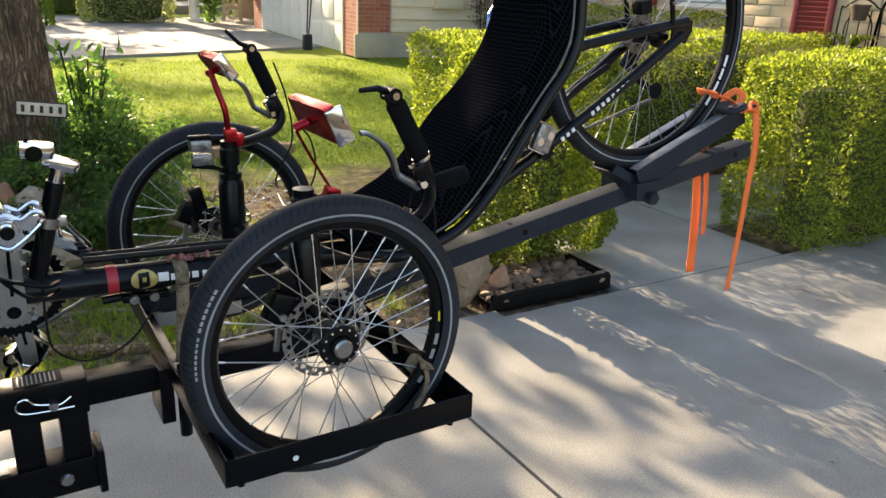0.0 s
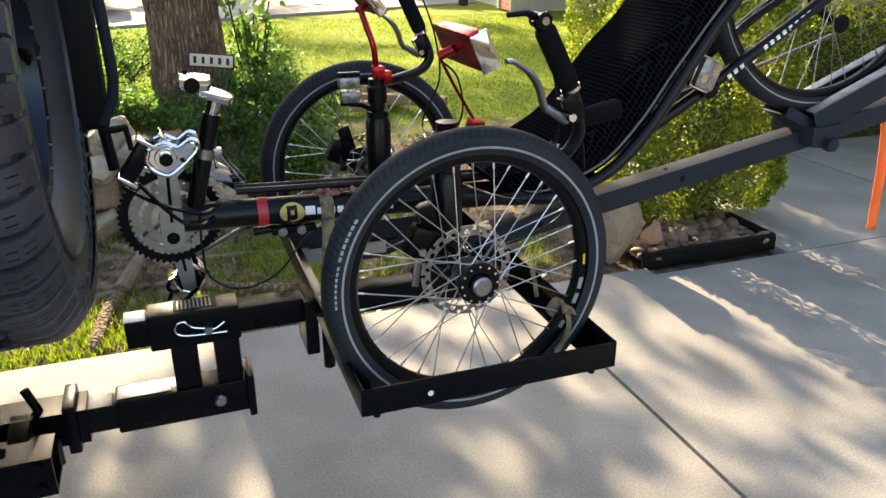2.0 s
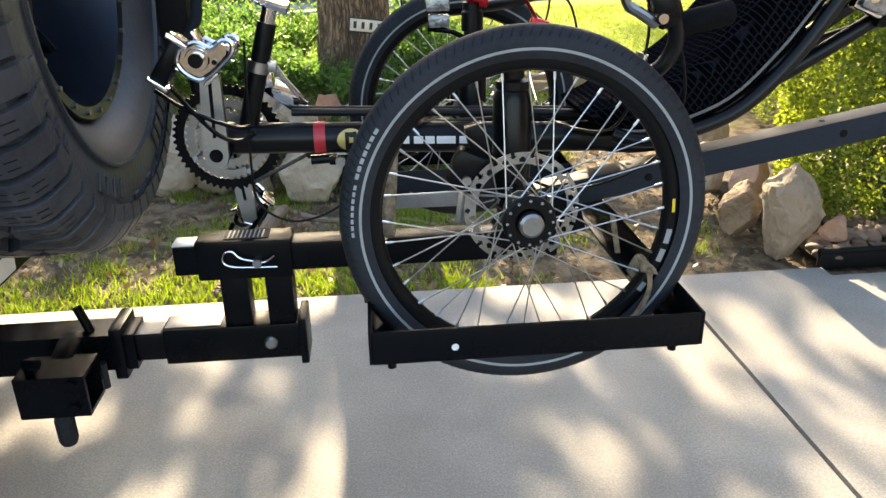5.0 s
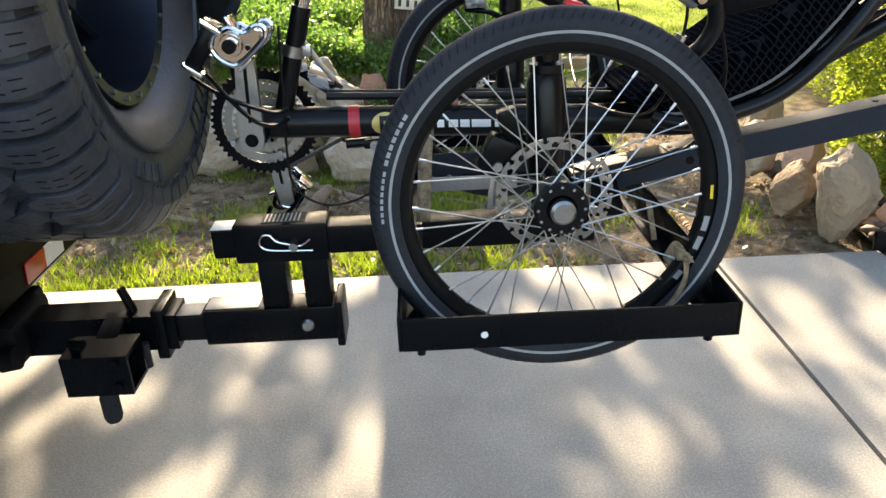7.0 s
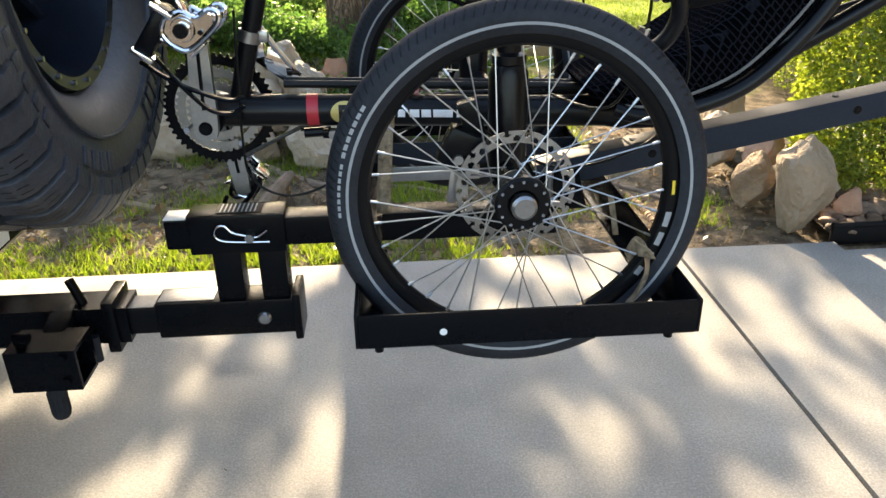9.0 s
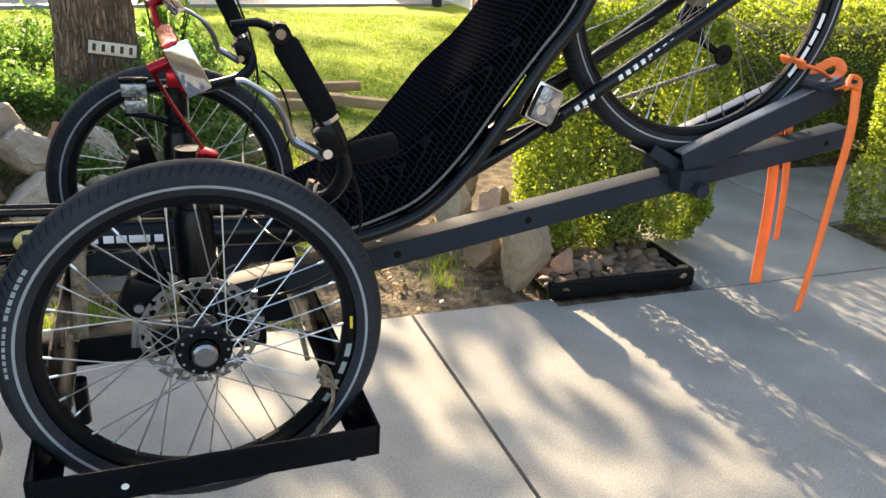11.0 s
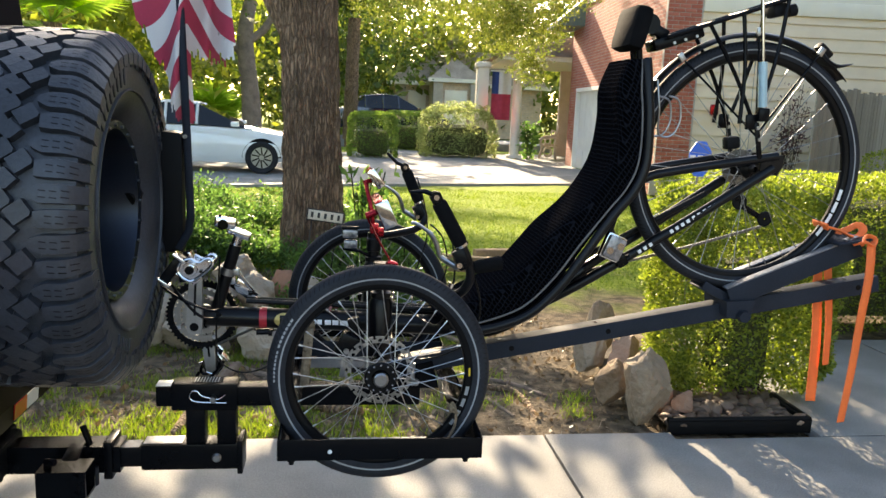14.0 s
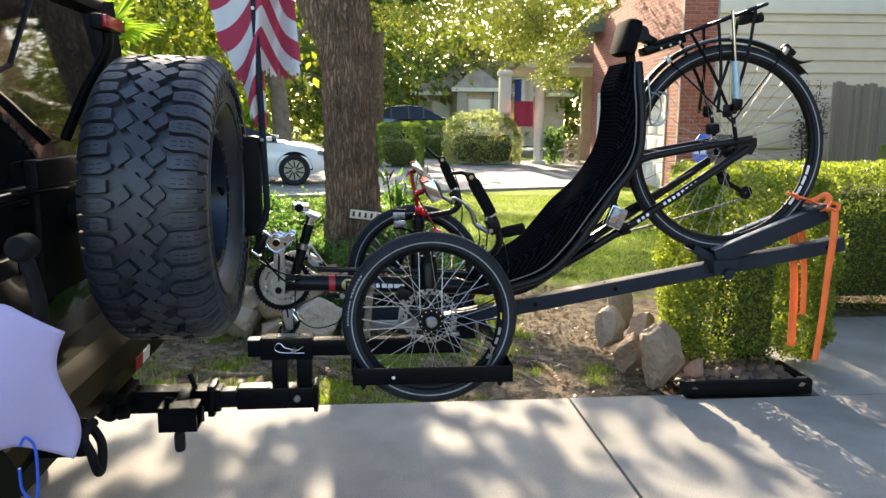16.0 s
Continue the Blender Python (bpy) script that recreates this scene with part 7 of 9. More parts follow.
def turned(g, ang, w, pts):
    """A lug from an outline in metres round a middle, x along the tread and y across it."""
    tread_block(g, SPARE_C, SPR, SPW, [(ang + a * DEG, w + b / (SPW / 2)) for a, b in pts], 0.024, 0.95)


def slanted(la, lw, turn, cut=0.0):
    c_, s_ = math.cos(radians(turn)), math.sin(radians(turn))
    return [(a * c_ - b * s_, a * s_ + b * c_) for a, b in ((-la, -lw), (la, -lw), (la, lw - cut), (la - cut, lw), (-la, lw))]


for k in range(PITCH // 2):
    a = PAIR * k
    # middle: three slanted bars to a pitch, each cut in two
    for f, w, turn, la, lw in ((0.02, -0.262, 36, 0.0215, 0.0228), (-0.21, -0.02, 36, 0.0215, 0.0228), (0.24, 0.065, 36, 0.0215, 0.0228), (0.02, 0.300, 36, 0.0215, 0.0228), (0.46, -0.085, -44, 0.0195, 0.0190), (0.66, 0.135, -44, 0.0195, 0.0190)):
        turned(tg, a - f * PAIR, w, slanted(0.90 * la, 0.97 * lw, turn, 0.006))
    for s, sh in ((-1, 0.0), (1, 0.38)):
        for half in (0, 1):
            b = a + (sh + 0.5 * half) * PAIR
            inn = 0.46 if half else 0.385
            q = 0.5 * PAIR
            shoulder_lug(tg, sg, SPARE_C, SPR, SPW, b + 0.06 * q, b + 0.87 * q, not half, s, inn)
            # low rib under each lug on the sidewall
            r0 = SPR - 0.056
            vs = []
            for aa, rr, xx in ((b + 0.06 * q, r0, 0.985), (b + 0.80 * q, r0, 0.985), (b + 0.76 * q, r0 - 0.030, 1.004), (b + 0.10 * q, r0 - (0.030 if half else 0.016), 1.004)):
                for lift in (0.0, 0.006):
                    vs.append((SPARE_C.x + s * (xx * SPW / 2 + lift - 0.004), SPARE_C.y + rr * math.cos(radians(aa)), SPARE_C.z + rr * math.sin(radians(aa))))
            tg.add(vs, [(1, 3, 5, 7), (0, 1, 3, 2), (2, 3, 5, 4), (4, 5, 7, 6), (6, 7, 1, 0)])
tagged(part("tread", tg, RUBBER_OFF, spare, "deep blocky tread lugs", smooth=32), kind="stuff")
tagged(part("tread_relief", sg, CABLE, spare, "fine dark slits in the lugs", smooth=0), kind="stuff")
for k in range(24):
    a = 2 * math.pi * k / 24
    part("bead_bolt", Geo().tube([(SPARE_C.x + 0.116, SPARE_C.y + 0.214 * math.cos(a), SPARE_C.z + 0.214 * math.sin(a)), (SPARE_C.x + 0.122, SPARE_C.y + 0.214 * math.cos(a), SPARE_C.z + 0.214 * math.sin(a))], 0.0042, 8), ALLOY, spare)
for k in range(8):
    a = 2 * math.pi * k / 8
    part("rib", Geo().tube([(SPARE_C.x - 0.02, SPARE_C.y + 0.07 * math.cos(a), SPARE_C.z + 0.07 * math.sin(a)), (SPARE_C.x + 0.0, SPARE_C.y + 0.185 * math.cos(a), SPARE_C.z + 0.185 * math.sin(a))], 0.022, 8, flat=0.5), WHEEL_BLUE, spare)
# plain maker's lettering on the tyre wall as raised bars between two ribs
for rr in (0.300, 0.372):
    part("rib", Geo().lathe([(rr - 0.004, SPW / 2 - 0.006), (rr - 0.002, SPW / 2 + 0.0025), (rr + 0.002, SPW / 2 + 0.0025), (rr + 0.004, SPW / 2 - 0.006)], SPARE_C, "x", 90), RUBBER_OFF, spare)
for a0, cnt, hh in ((-64, 8, 0.040), (26, 5, 0.022), (100, 8, 0.040), (196, 5, 0.022), (240, 4, 0.03)):
    for k in range(cnt):
        a = a0 + k * 5.4
        rr = 0.336
        part("raised_bar", Geo().box((SPARE_C.x + SPW / 2, SPARE_C.y + rr * math.cos(radians(a)), SPARE_C.z + rr * math.sin(radians(a))), (0.006, hh, 0.020), 0.002, (a, 0, 0)), RUBBER_OFF, spare)

part("carrier_arm", Geo().tube([(JX, CY, 1.08), (SPARE_C.x - 0.1, CY, 1.105)], 0.06, 16).box((JX + 0.02, CY, 1.05), (0.04, 0.5, 0.4), 0.01), CAR_TRIM, jeep)
# third brake lamp on its stalk above the spare
stalk = part("brake_lamp_stalk", Geo().tube(smooth_path([(JX + 0.02, CY + 0.02, 1.30), (-1.03, CY + 0.02, 1.45), (-0.965, CY + 0.02, 1.56), (-0.955, CY + 0.02, 1.62)], 5), 0.026, 12, flat=0.6).box((-0.958, CY + 0.02, 1.645), (0.035, 0.19, 0.045), 0.008), CAR_TRIM, jeep)
part("lens", Geo().box((-0.936, CY + 0.02, 1.646), (0.014, 0.18, 0.036), 0.004), LENS_RED, stalk, "red lamp lens")

# body shell: tailgate, pillars, roof, sides
body = part("body", Geo().box((-3.0, CY, 0.86), (3.76, 1.60, 0.56), 0.04), CAR_BLACK, jeep, "glossy black body tub")
part("tailgate", Geo().box((JX, CY, 0.86), (0.05, 1.36, 0.58), 0.02), CAR_BLACK, jeep, "black tailgate")
part("tailgate_ledge", Geo().box((JX + 0.025, CY, 1.165), (0.04, 1.5, 0.018), 0.006), CAR_BLACK, jeep)
part("hard_top", Geo().box((-2.55, CY, 1.80), (2.75, 1.50, 0.08), 0.035), CAR_TRIM, jeep, "black hard top")
rg = part("rear_glass", Geo().add([(JX + 0.01, J0 + 0.16, 1.18), (JX + 0.01, J1 - 0.16, 1.18), (JX - 0.08, J1 - 0.18, 1.74), (JX - 0.08, J0 + 0.18, 1.74), (JX - 0.005, J0 + 0.16, 1.18), (JX - 0.005, J1 - 0.16, 1.18), (JX - 0.095, J1 - 0.18, 1.74), (JX - 0.095, J0 + 0.18, 1.74)], [(0, 1, 2, 3), (7, 6, 5, 4), (0, 4, 5, 1), (1, 5, 6, 2), (2, 6, 7, 3), (3, 7, 4, 0)]), CAR_GLASS, jeep, "dark reflecting rear window", smooth=0)
part("wiper", Geo().tube([(JX + 0.02, CY - 0.1, 1.76), (JX + 0.01, CY - 0.30, 1.50), (JX + 0.015, CY - 0.55, 1.44)], 0.008, 8), CAR_TRIM, rg)
for y in (J0 + 0.08, J1 - 0.08):
    part("pillar", Geo().tube([(JX - 0.03, y, 1.14), (JX - 0.10, y, 1.80)], 0.075, 4), CAR_TRIM, jeep)
    part("side_glass", Geo().box((-2.2, y, 1.47), (1.9, 0.02, 0.5), 0.005), CAR_GLASS, jeep)
    part("pillar", Geo().tube([(-3.4, y, 1.14), (-3.25, y, 1.80)], 0.06, 4), CAR_TRIM, jeep)
part("windscreen", Geo().add([(-3.95, J0 + 0.1, 1.15), (-3.95, J1 - 0.1, 1.15), (-3.6, J1 - 0.15, 1.78), (-3.6, J0 + 0.15, 1.78)], [(0, 1, 2, 3)]), CAR_GLASS, jeep, smooth=0)
part("bonnet", Geo().box((-4.35, CY, 1.12), (1.1, 1.3, 0.16), 0.05), CAR_BLACK, jeep)
for y in (J0 + 0.07, J1 - 0.07):
    tl = part("tail_lamp", Geo().box((JX + 0.035, y, 0.98), (0.07, 0.12, 0.20), 0.012), CAR_TRIM, jeep)
    part("lens", Geo().box((JX + 0.072, y, 0.99), (0.008, 0.10, 0.15), 0.004), LENS_RED, tl)
for z in (0.74, 1.0):
    part("hinge", Geo().box((JX + 0.06, J0 + 0.24, z), (0.03, 0.14, 0.05), 0.008).tube([(JX + 0.065, J0 + 0.16, z - 0.04), (JX + 0.065, J0 + 0.16, z + 0.04)], 0.018, 12), CAR_TRIM, jeep)
hd = part("grab_handle", Geo().tube(smooth_path([(-1.04, J0 + 0.02, 0.87), (-0.915, J0 - 0.02, 0.90), (-0.862, J0 - 0.03, 0.945), (-0.868, J0 - 0.03, 1.02), (-0.884, J0 - 0.03, 1.085)], 6), 0.0185, 14, flat=0.75).box((-0.98, J0 + 0.0, 0.885), (0.12, 0.05, 0.06), 0.015), CAR_TRIM, jeep, "dark rubber latch handle")
part("roller", Geo().lathe([(0, -0.032), (0.018, -0.032), (0.026, -0.027), (0.028, -0.02), (0.028, 0.02), (0.026, 0.027), (0.0, 0.028)], (-0.886, J0 - 0.03, 1.10), "y", 24), CAR_TRIM, hd, "ribbed rubber roller")
for x in (-1.75, -4.35):
    for y, s in ((J0 + 0.06, -1), (J1 - 0.06, 1)):
        w = part("wheel", Geo().lathe([(0.0, 0.06 * s), (0.08, 0.07 * s), (0.19, 0.03 * s), (0.225, 0.11 * s), (0.228, -0.1 * s), (0, -0.1 * s)], (x, y, 0.43), "y", 40), WHEEL_BLUE, jeep)
        part("tyre", Geo().lathe(tyre_off(0.43, 0.3, None), (x, y, 0.43), "y", 56), RUBBER_OFF, w)
# flared rear bumper: a folded steel section across the car
bp = Geo()
sec = [(-1.12, 0.70), (-1.0, 0.70), (-0.95, 0.655), (-0.925, 0.605), (-0.93, 0.55), (-1.04, 0.455), (-1.12, 0.455)]
for y0, y1 in ((J0 - 0.04, J1 + 0.04),):
    n = len(sec)
    bp.add([(x, y0, z) for x, z in sec] + [(x, y1, z) for x, z in sec], [tuple(range(n)), tuple(reversed(range(n, 2 * n)))] + [(i, i + n, (i + 1) % n + n, (i + 1) % n) for i in range(n)])
bump = part("rear_bumper", bp, BUMPER, jeep, "glossy olive-black folded steel bumper", smooth=15)
part("red_tape", Geo().box((-0.9265, CY + 0.045, 0.578), (0.004, 0.08, 0.042), 0, (0, 5, 0)), LENS_RED, bump, "red reflective tape")
part("white_tape", Geo().box((-0.9265, CY + 0.125, 0.578), (0.004, 0.08, 0.042), 0, (0, 5, 0)), TAPE_WHITE, bump, "white reflective tape")
for y in (J0 + 0.06,):
    sh = part("shackle_mount", Geo().box((-0.875, y, 0.645), (0.12, 0.03, 0.09), 0.012), BLACK_STEEL, bump)
    part("shackle", Geo().tube(smooth_path([(-0.82, y - 0.03, 0.66), (-0.80, y - 0.034, 0.62), (-0.795, y - 0.02, 0.575), (-0.795, y, 0.56), (-0.795, y + 0.02, 0.575), (-0.80, y + 0.034, 0.62), (-0.82, y + 0.03, 0.66)], 5), 0.011, 10).tube([(-0.82, y - 0.045, 0.66), (-0.82, y + 0.05, 0.66)], 0.012, 12).tube([(-0.82, y - 0.065, 0.66), (-0.82, y - 0.045, 0.66)], 0.018, 12), CAR_TRIM, bump, "bow shackle")
# hitch receiver's bracket and wiring plug under the bumper
part("receiver_bracket", Geo().box((-0.955, CY, 0.468), (0.045, 0.15, 0.085), 0.014).box((-0.985, CY, 0.475), (0.03, 0.26, 0.05), 0.01), CAR_TRIM, bump, "black hitch bracket")
part("wiring_plug", Geo().tube([(-0.93, 0.265, 0.455), (-0.96, 0.265, 0.45)], 0.022, 14).tube(smooth_path([(-0.96, 0.265, 0.45), (-0.985, 0.26, 0.435), (-1.02, 0.26, 0.455), (-1.05, 0.27, 0.48)], 5), 0.011, 10), CAR_TRIM, bump, "black trailer wiring plug")
part("mud_flap", Geo().box((-1.5, J0 + 0.08, 0.36), (0.01, 0.26, 0.3), 0.003), RUBBER, jeep)

# plate carrier beside the spare and the flag pole in it
plate = part("plate_carrier", Geo().box((-0.60, CY + 0.33, 1.13), (0.10, 0.05, 0.36), 0.03), CAR_TRIM, jeep, "black plate carrier beside the spare")
part("carrier_leg", Geo().tube([(-0.57, CY + 0.33, 0.97), (-0.56, CY + 0.33, 0.86)], 0.012, 8).tube([(-0.56, CY + 0.33, 0.945), (-0.52, CY + 0.33, 0.95)], 0.008, 8).tube([(-0.525, CY + 0.33, 0.95), (-0.52, CY + 0.33, 0.90)], 0.006, 8), CAR_TRIM, plate)
part("carrier_link", Geo().tube([(-0.64, CY + 0.33, 1.16), (-0.68, CY + 0.2, 1.12)], 0.02, 10), CAR_TRIM, plate)
POLE_TOP = Vector((-0.585, 0.705, 2.35))
flag = thing("flag_on_pole", "tattered red and white striped flag on a dark steel pole", "flag", (-0.545, 0.67, 1.0))
pole = part("pole", Geo().tube(smooth_path([(-0.57, 0.665, 0.965), (-0.548, 0.665, 1.0), (-0.536, 0.665, 1.04), (-0.537, 0.668, 1.2), POLE_TOP], 5), 0.0115, 14), GREY_STEEL, flag, "dark steel flag pole")
for z in (1.295, 1.74):
    part("pole_bolt", Geo().tube([(-0.538 - (z - 1.2) * 0.04, 0.652, z), (-0.538 - (z - 1.2) * 0.04, 0.645, z)], 0.006, 10), ALLOY, pole)


def flag_at(s, t):
    """Cloth hung in folds: s across the stripes, t along them."""
    top = Vector((-0.765 + 0.365 * s, 0.72, 2.30 - 0.12 * s))
    x = top.x + 0.10 * (1 - s) * t - 0.02 * math.sin(5 * t + 6 * s)
    z = top.z - 1.02 * t + 0.10 * s * t - 0.02 * math.sin(9 * s)
    y = top.y + 0.045 * math.sin(9.5 * s + 1.4 * t) + 0.02 * math.sin(15 * s + 5 * t)
    return x, y, z


rows = {}
NU = 60
rf_ = random.Random(4)
# the fly end is frayed: longest beside the pole, shorter to both sides
tear = [min(0.66 + 0.6 * i / NU, 0.93) * (1.0 if i < 0.58 * NU else 0.78 - 0.10 * (i / NU - 0.58)) + 0.03 * rf_.random() - (0.03 if i % 7 == 3 else 0) for i in range(NU + 1)]
SA, SB = 4.4, 13.6            # stripes fall to both sides of the pole
for k in range(-3, 15):
    for i in range(NU):
        s0, s1 = i / NU, (i + 1) / NU
        lo = [min(max((k + SA * abs(q - 0.55)) / SB, 0), tear[i]) for q in (s0, s1)]
        hi = [min(max((k + 1 + SA * abs(q - 0.55)) / SB, 0), tear[i]) for q in (s0, s1)]
        if hi[0] - lo[0] < 1e-4 and hi[1] - lo[1] < 1e-4:
            continue
        g = rows.setdefault(k, Geo())
        for m in range(3):
            a_, b_ = m / 3, (m + 1) / 3
            g.add([flag_at(s0, lo[0] + (hi[0] - lo[0]) * a_), flag_at(s1, lo[1] + (hi[1] - lo[1]) * a_), flag_at(s1, lo[1] + (hi[1] - lo[1]) * b_), flag_at(s0, lo[0] + (hi[0] - lo[0]) * b_)], [(0, 1, 2, 3)])
for k, g in rows.items():
    bm = bmesh.new()
    me_ = g.mesh("stripe", FLAG_WHITE if k % 2 else FLAG_RED)
    bm.from_mesh(me_)
    bmesh.ops.remove_doubles(bm, verts=bm.verts, dist=0.0004)
    bmesh.ops.recalc_face_normals(bm, faces=bm.faces)
    bm.to_mesh(me_)
    bm.free()
    part("stripe", me_, FLAG_WHITE if k % 2 else FLAG_RED, flag, "off-white stripe" if k % 2 else "faded red stripe, frayed at the end")

# lavender cloth over the bumper's corner, tied with blue cord
cl = thing("cloth", "lavender cloth hung over the bumper corner, tied with blue cord", "cloth", (-0.93, J0 - 0.06, 0.6))
part("drape", Geo().grid(lambda u, v: (-1.24 + 0.355 * u + 0.08 * (1 - v) * u + 0.07 * v * u - 0.02 * math.sin(6 * v) * u, J0 - 0.075 + 0.03 * math.sin(5 * u + 3 * v) + 0.05 * (1 - v) * u, 1.00 - 0.02 * u - 0.055 * max(0, u - 0.75) * 4 - (0.30 + 0.02 * math.sin(4 * u)) * v), 30, 30), CLOTH, cl).modifiers.new("t", "SOLIDIFY").thickness = 0.003
cords = [Geo().tube(smooth_path([(-0.985, J0 + 0.01, 1.04), (-0.955, J0 - 0.03, 1.02), (-0.94, J0 - 0.05, 0.985), (-0.915, J0 - 0.06, 0.965)], 5), 0.0032, 8), Geo().tube(smooth_path([(-1.0, J0 + 0.03, 1.03), (-0.97, J0 - 0.02, 1.005), (-0.95, J0 - 0.045, 0.955)], 5), 0.0032, 8), Geo().tube(smooth_path([(-0.90, J0 - 0.085, 0.69), (-0.885, J0 - 0.09, 0.71), (-0.87, J0 - 0.085, 0.68), (-0.875, J0 - 0.08, 0.58), (-0.895, J0 - 0.075, 0.55), (-0.91, J0 - 0.07, 0.46)], 6), 0.0032, 8), Geo().tube(smooth_path([(-0.905, J0 - 0.085, 0.64), (-0.905, J0 - 0.08, 0.59), (-0.885, J0 - 0.075, 0.545), (-0.90, J0 - 0.07, 0.49)], 6), 0.0032, 8)]
for gc in cords:
    part("cord", gc, BLUE_CORD, cl, "bright blue cord")

# ---- boulders, bed and pebbles ----
for i, (c, s, rot, lab) in enumerate((
        ((1.335, 1.62, 0.17), (0.125, 0.10, 0.23), 8, "upright tan limestone boulder beside the drive"),
        ((1.275, 1.84, 0.10), (0.095, 0.09, 0.12), 30, "tan weathered boulder leaning behind another"),
        ((1.42, 2.1, 0.15), (0.10, 0.09, 0.12), 60, "reddish weathered boulder beside the hedge"),
        ((1.28, 2.25, 0.13), (0.10, 0.10, 0.14), 10, "dark grey weathered boulder beside the hedge"),
        ((1.41, 2.55, 0.18), (0.11, 0.11, 0.17), 40, "grey weathered boulder beside the hedge"),
        ((-0.99, 2.82, 0.07), (0.13, 0.12, 0.10), 20, "flat pale limestone boulder on bare earth"),
        ((-0.98, 2.90, 0.21), (0.12, 0.11, 0.07), 70, "flat pale limestone boulder, stacked"),
        ((-0.53, 2.72, 0.08), (0.17, 0.13, 0.13), -15, "pale limestone boulder beneath the boom"),
        ((-0.70, 2.98, 0.41), (0.125, 0.11, 0.095), 35, "rounded tan boulder at the bed's edge"),
        ((-0.60, 2.88, 0.31), (0.115, 0.10, 0.10), 5, "whitish limestone boulder in the stacked edge"),
        ((-0.77, 2.82, 0.285), (0.10, 0.09, 0.055), 50, "flat whitish limestone boulder, stacked"),
        ((-0.42, 3.02, 0.31), (0.075, 0.06, 0.11), 15, "brown rugged boulder in the stacked edge"),
        ((-0.28, 3.02, 0.25), (0.10, 0.08, 0.09), 80, "grey boulder in the stacked edge"),
        ((-0.22, 2.82, 0.08), (0.13, 0.11, 0.12), 33, "pale limestone boulder on bare earth"),
        ((-1.25, 2.95, 0.13), (0.17, 0.14, 0.19), 12, "pale limestone boulder at the bed"),
        ((0.08, 3.08, 0.11), (0.14, 0.12, 0.13), 52, "tan limestone boulder below shrubs"),
        ((0.28, 3.30, 0.17), (0.15, 0.12, 0.15), 23, "tan limestone boulder below shrubs"),
        ((0.46, 3.62, 0.12), (0.14, 0.12, 0.14), 44, "tan limestone boulder by the lawn"),
        ((-1.58, 3.0, 0.12), (0.17, 0.15, 0.18), 61, "pale limestone boulder at the bed"),
        ((-0.775, 2.80, 0.155), (0.085, 0.08, 0.085), 25, "tan limestone boulder in the stacked edge"),
        ((-0.785, 2.76, 0.035), (0.085, 0.07, 0.075), 75, "smooth tan boulder at the foot of a stack"))):
    s = s if i < 5 else tuple(1.18 * q for q in s)
    boulder("boulder", c, s, 40 + i, RED_ROCK if i in (2, 11) else PALE_ROCK if 5 <= i < 15 else ROCK, lab, rot, detail=4)

bed = thing("bed_edging", "black plastic edging round a pebble bed", "garden edging", (1.77, 1.5, 0.0))
part("front_edge", Geo().box((1.77, 1.508, 0.015), (0.71, 0.02, 0.07), 0.006), PLASTIC_EDGE, bed)
part("side_edge", Geo().box((2.112, 2.0, 0.013), (0.02, 0.99, 0.07), 0.006, (0, 0, -2)), PLASTIC_EDGE, bed)
part("cap", Geo().tube([(1.415, 1.508, 0.05), (2.115, 1.508, 0.05)], 0.012, 10), PLASTIC_EDGE, bed)
part("cap", Geo().tube([(2.115, 1.508, 0.048), (2.13, 2.48, 0.048)], 0.012, 10), PLASTIC_EDGE, bed)
soil = thing("bed_soil", "dark soil under pebbles in the bed", "soil", geo=Geo().grid(lambda u, v: (1.42 + 0.69 * u, 1.515 + 1.2 * v, 0.012 + 0.015 * noise.noise(Vector((u * 6, v * 6, 3)))), 16, 24), material=node_mat("dark_bed_soil", (0.06, 0.045, 0.032), 0.95, 0, 0.4, 20, 90, 0.8, 0.01), kind="structure")
peb_meshes = []
for k in range(6):
    bm = bmesh.new()
    bmesh.ops.create_icosphere(bm, subdivisions=2, radius=1.0)
    rr = random.Random(90 + k)
    off = Vector((k * 7.0, k * 3.0, 1))
    for v in bm.verts:
        v.co *= 1 + 0.22 * noise.noise(v.co * 1.2 + off)
    me = bpy.data.meshes.new("pebble")
    bm.to_mesh(me)
    bm.free()
    me.shade_smooth()
    me.materials.append(PEBBLE)
    peb_meshes.append(me)
pebbles = thing("pebble_bed", "grey and brown river pebbles in the hedge bed", "pebbles", (1.77, 1.7, 0.02))
rp = random.Random(31)
for k in range(230):
    x, y = rp.uniform(1.43, 2.095), 1.53 + 0.55 * rp.random() ** 1.5
    s = rp.uniform(0.013, 0.036)
    ob = new("pebble", peb_meshes[k % 6])
    ob.parent = pebbles
    ob.matrix_parent_inverse = pebbles.matrix_basis.inverted()
    ob.matrix_basis = Matrix.LocRotScale((x, y, 0.018 + s * 0.45), Euler((rp.uniform(-0.4, 0.4), rp.uniform(-0.4, 0.4), rp.uniform(0, 6))), (s * rp.uniform(1.0, 1.5), s, s * rp.uniform(0.5, 0.75)))
boulder("boulder", (1.56, 1.66, 0.075), (0.085, 0.06, 0.055), 77, RED_ROCK, "broken rusty red stone in the pebble bed", 50)
boulder("boulder", (1.47, 1.70, 0.08), (0.05, 0.05, 0.07), 78, RED_ROCK, "small rusty stone in the pebble bed", 10)

# ---- shrubs under the oak ----


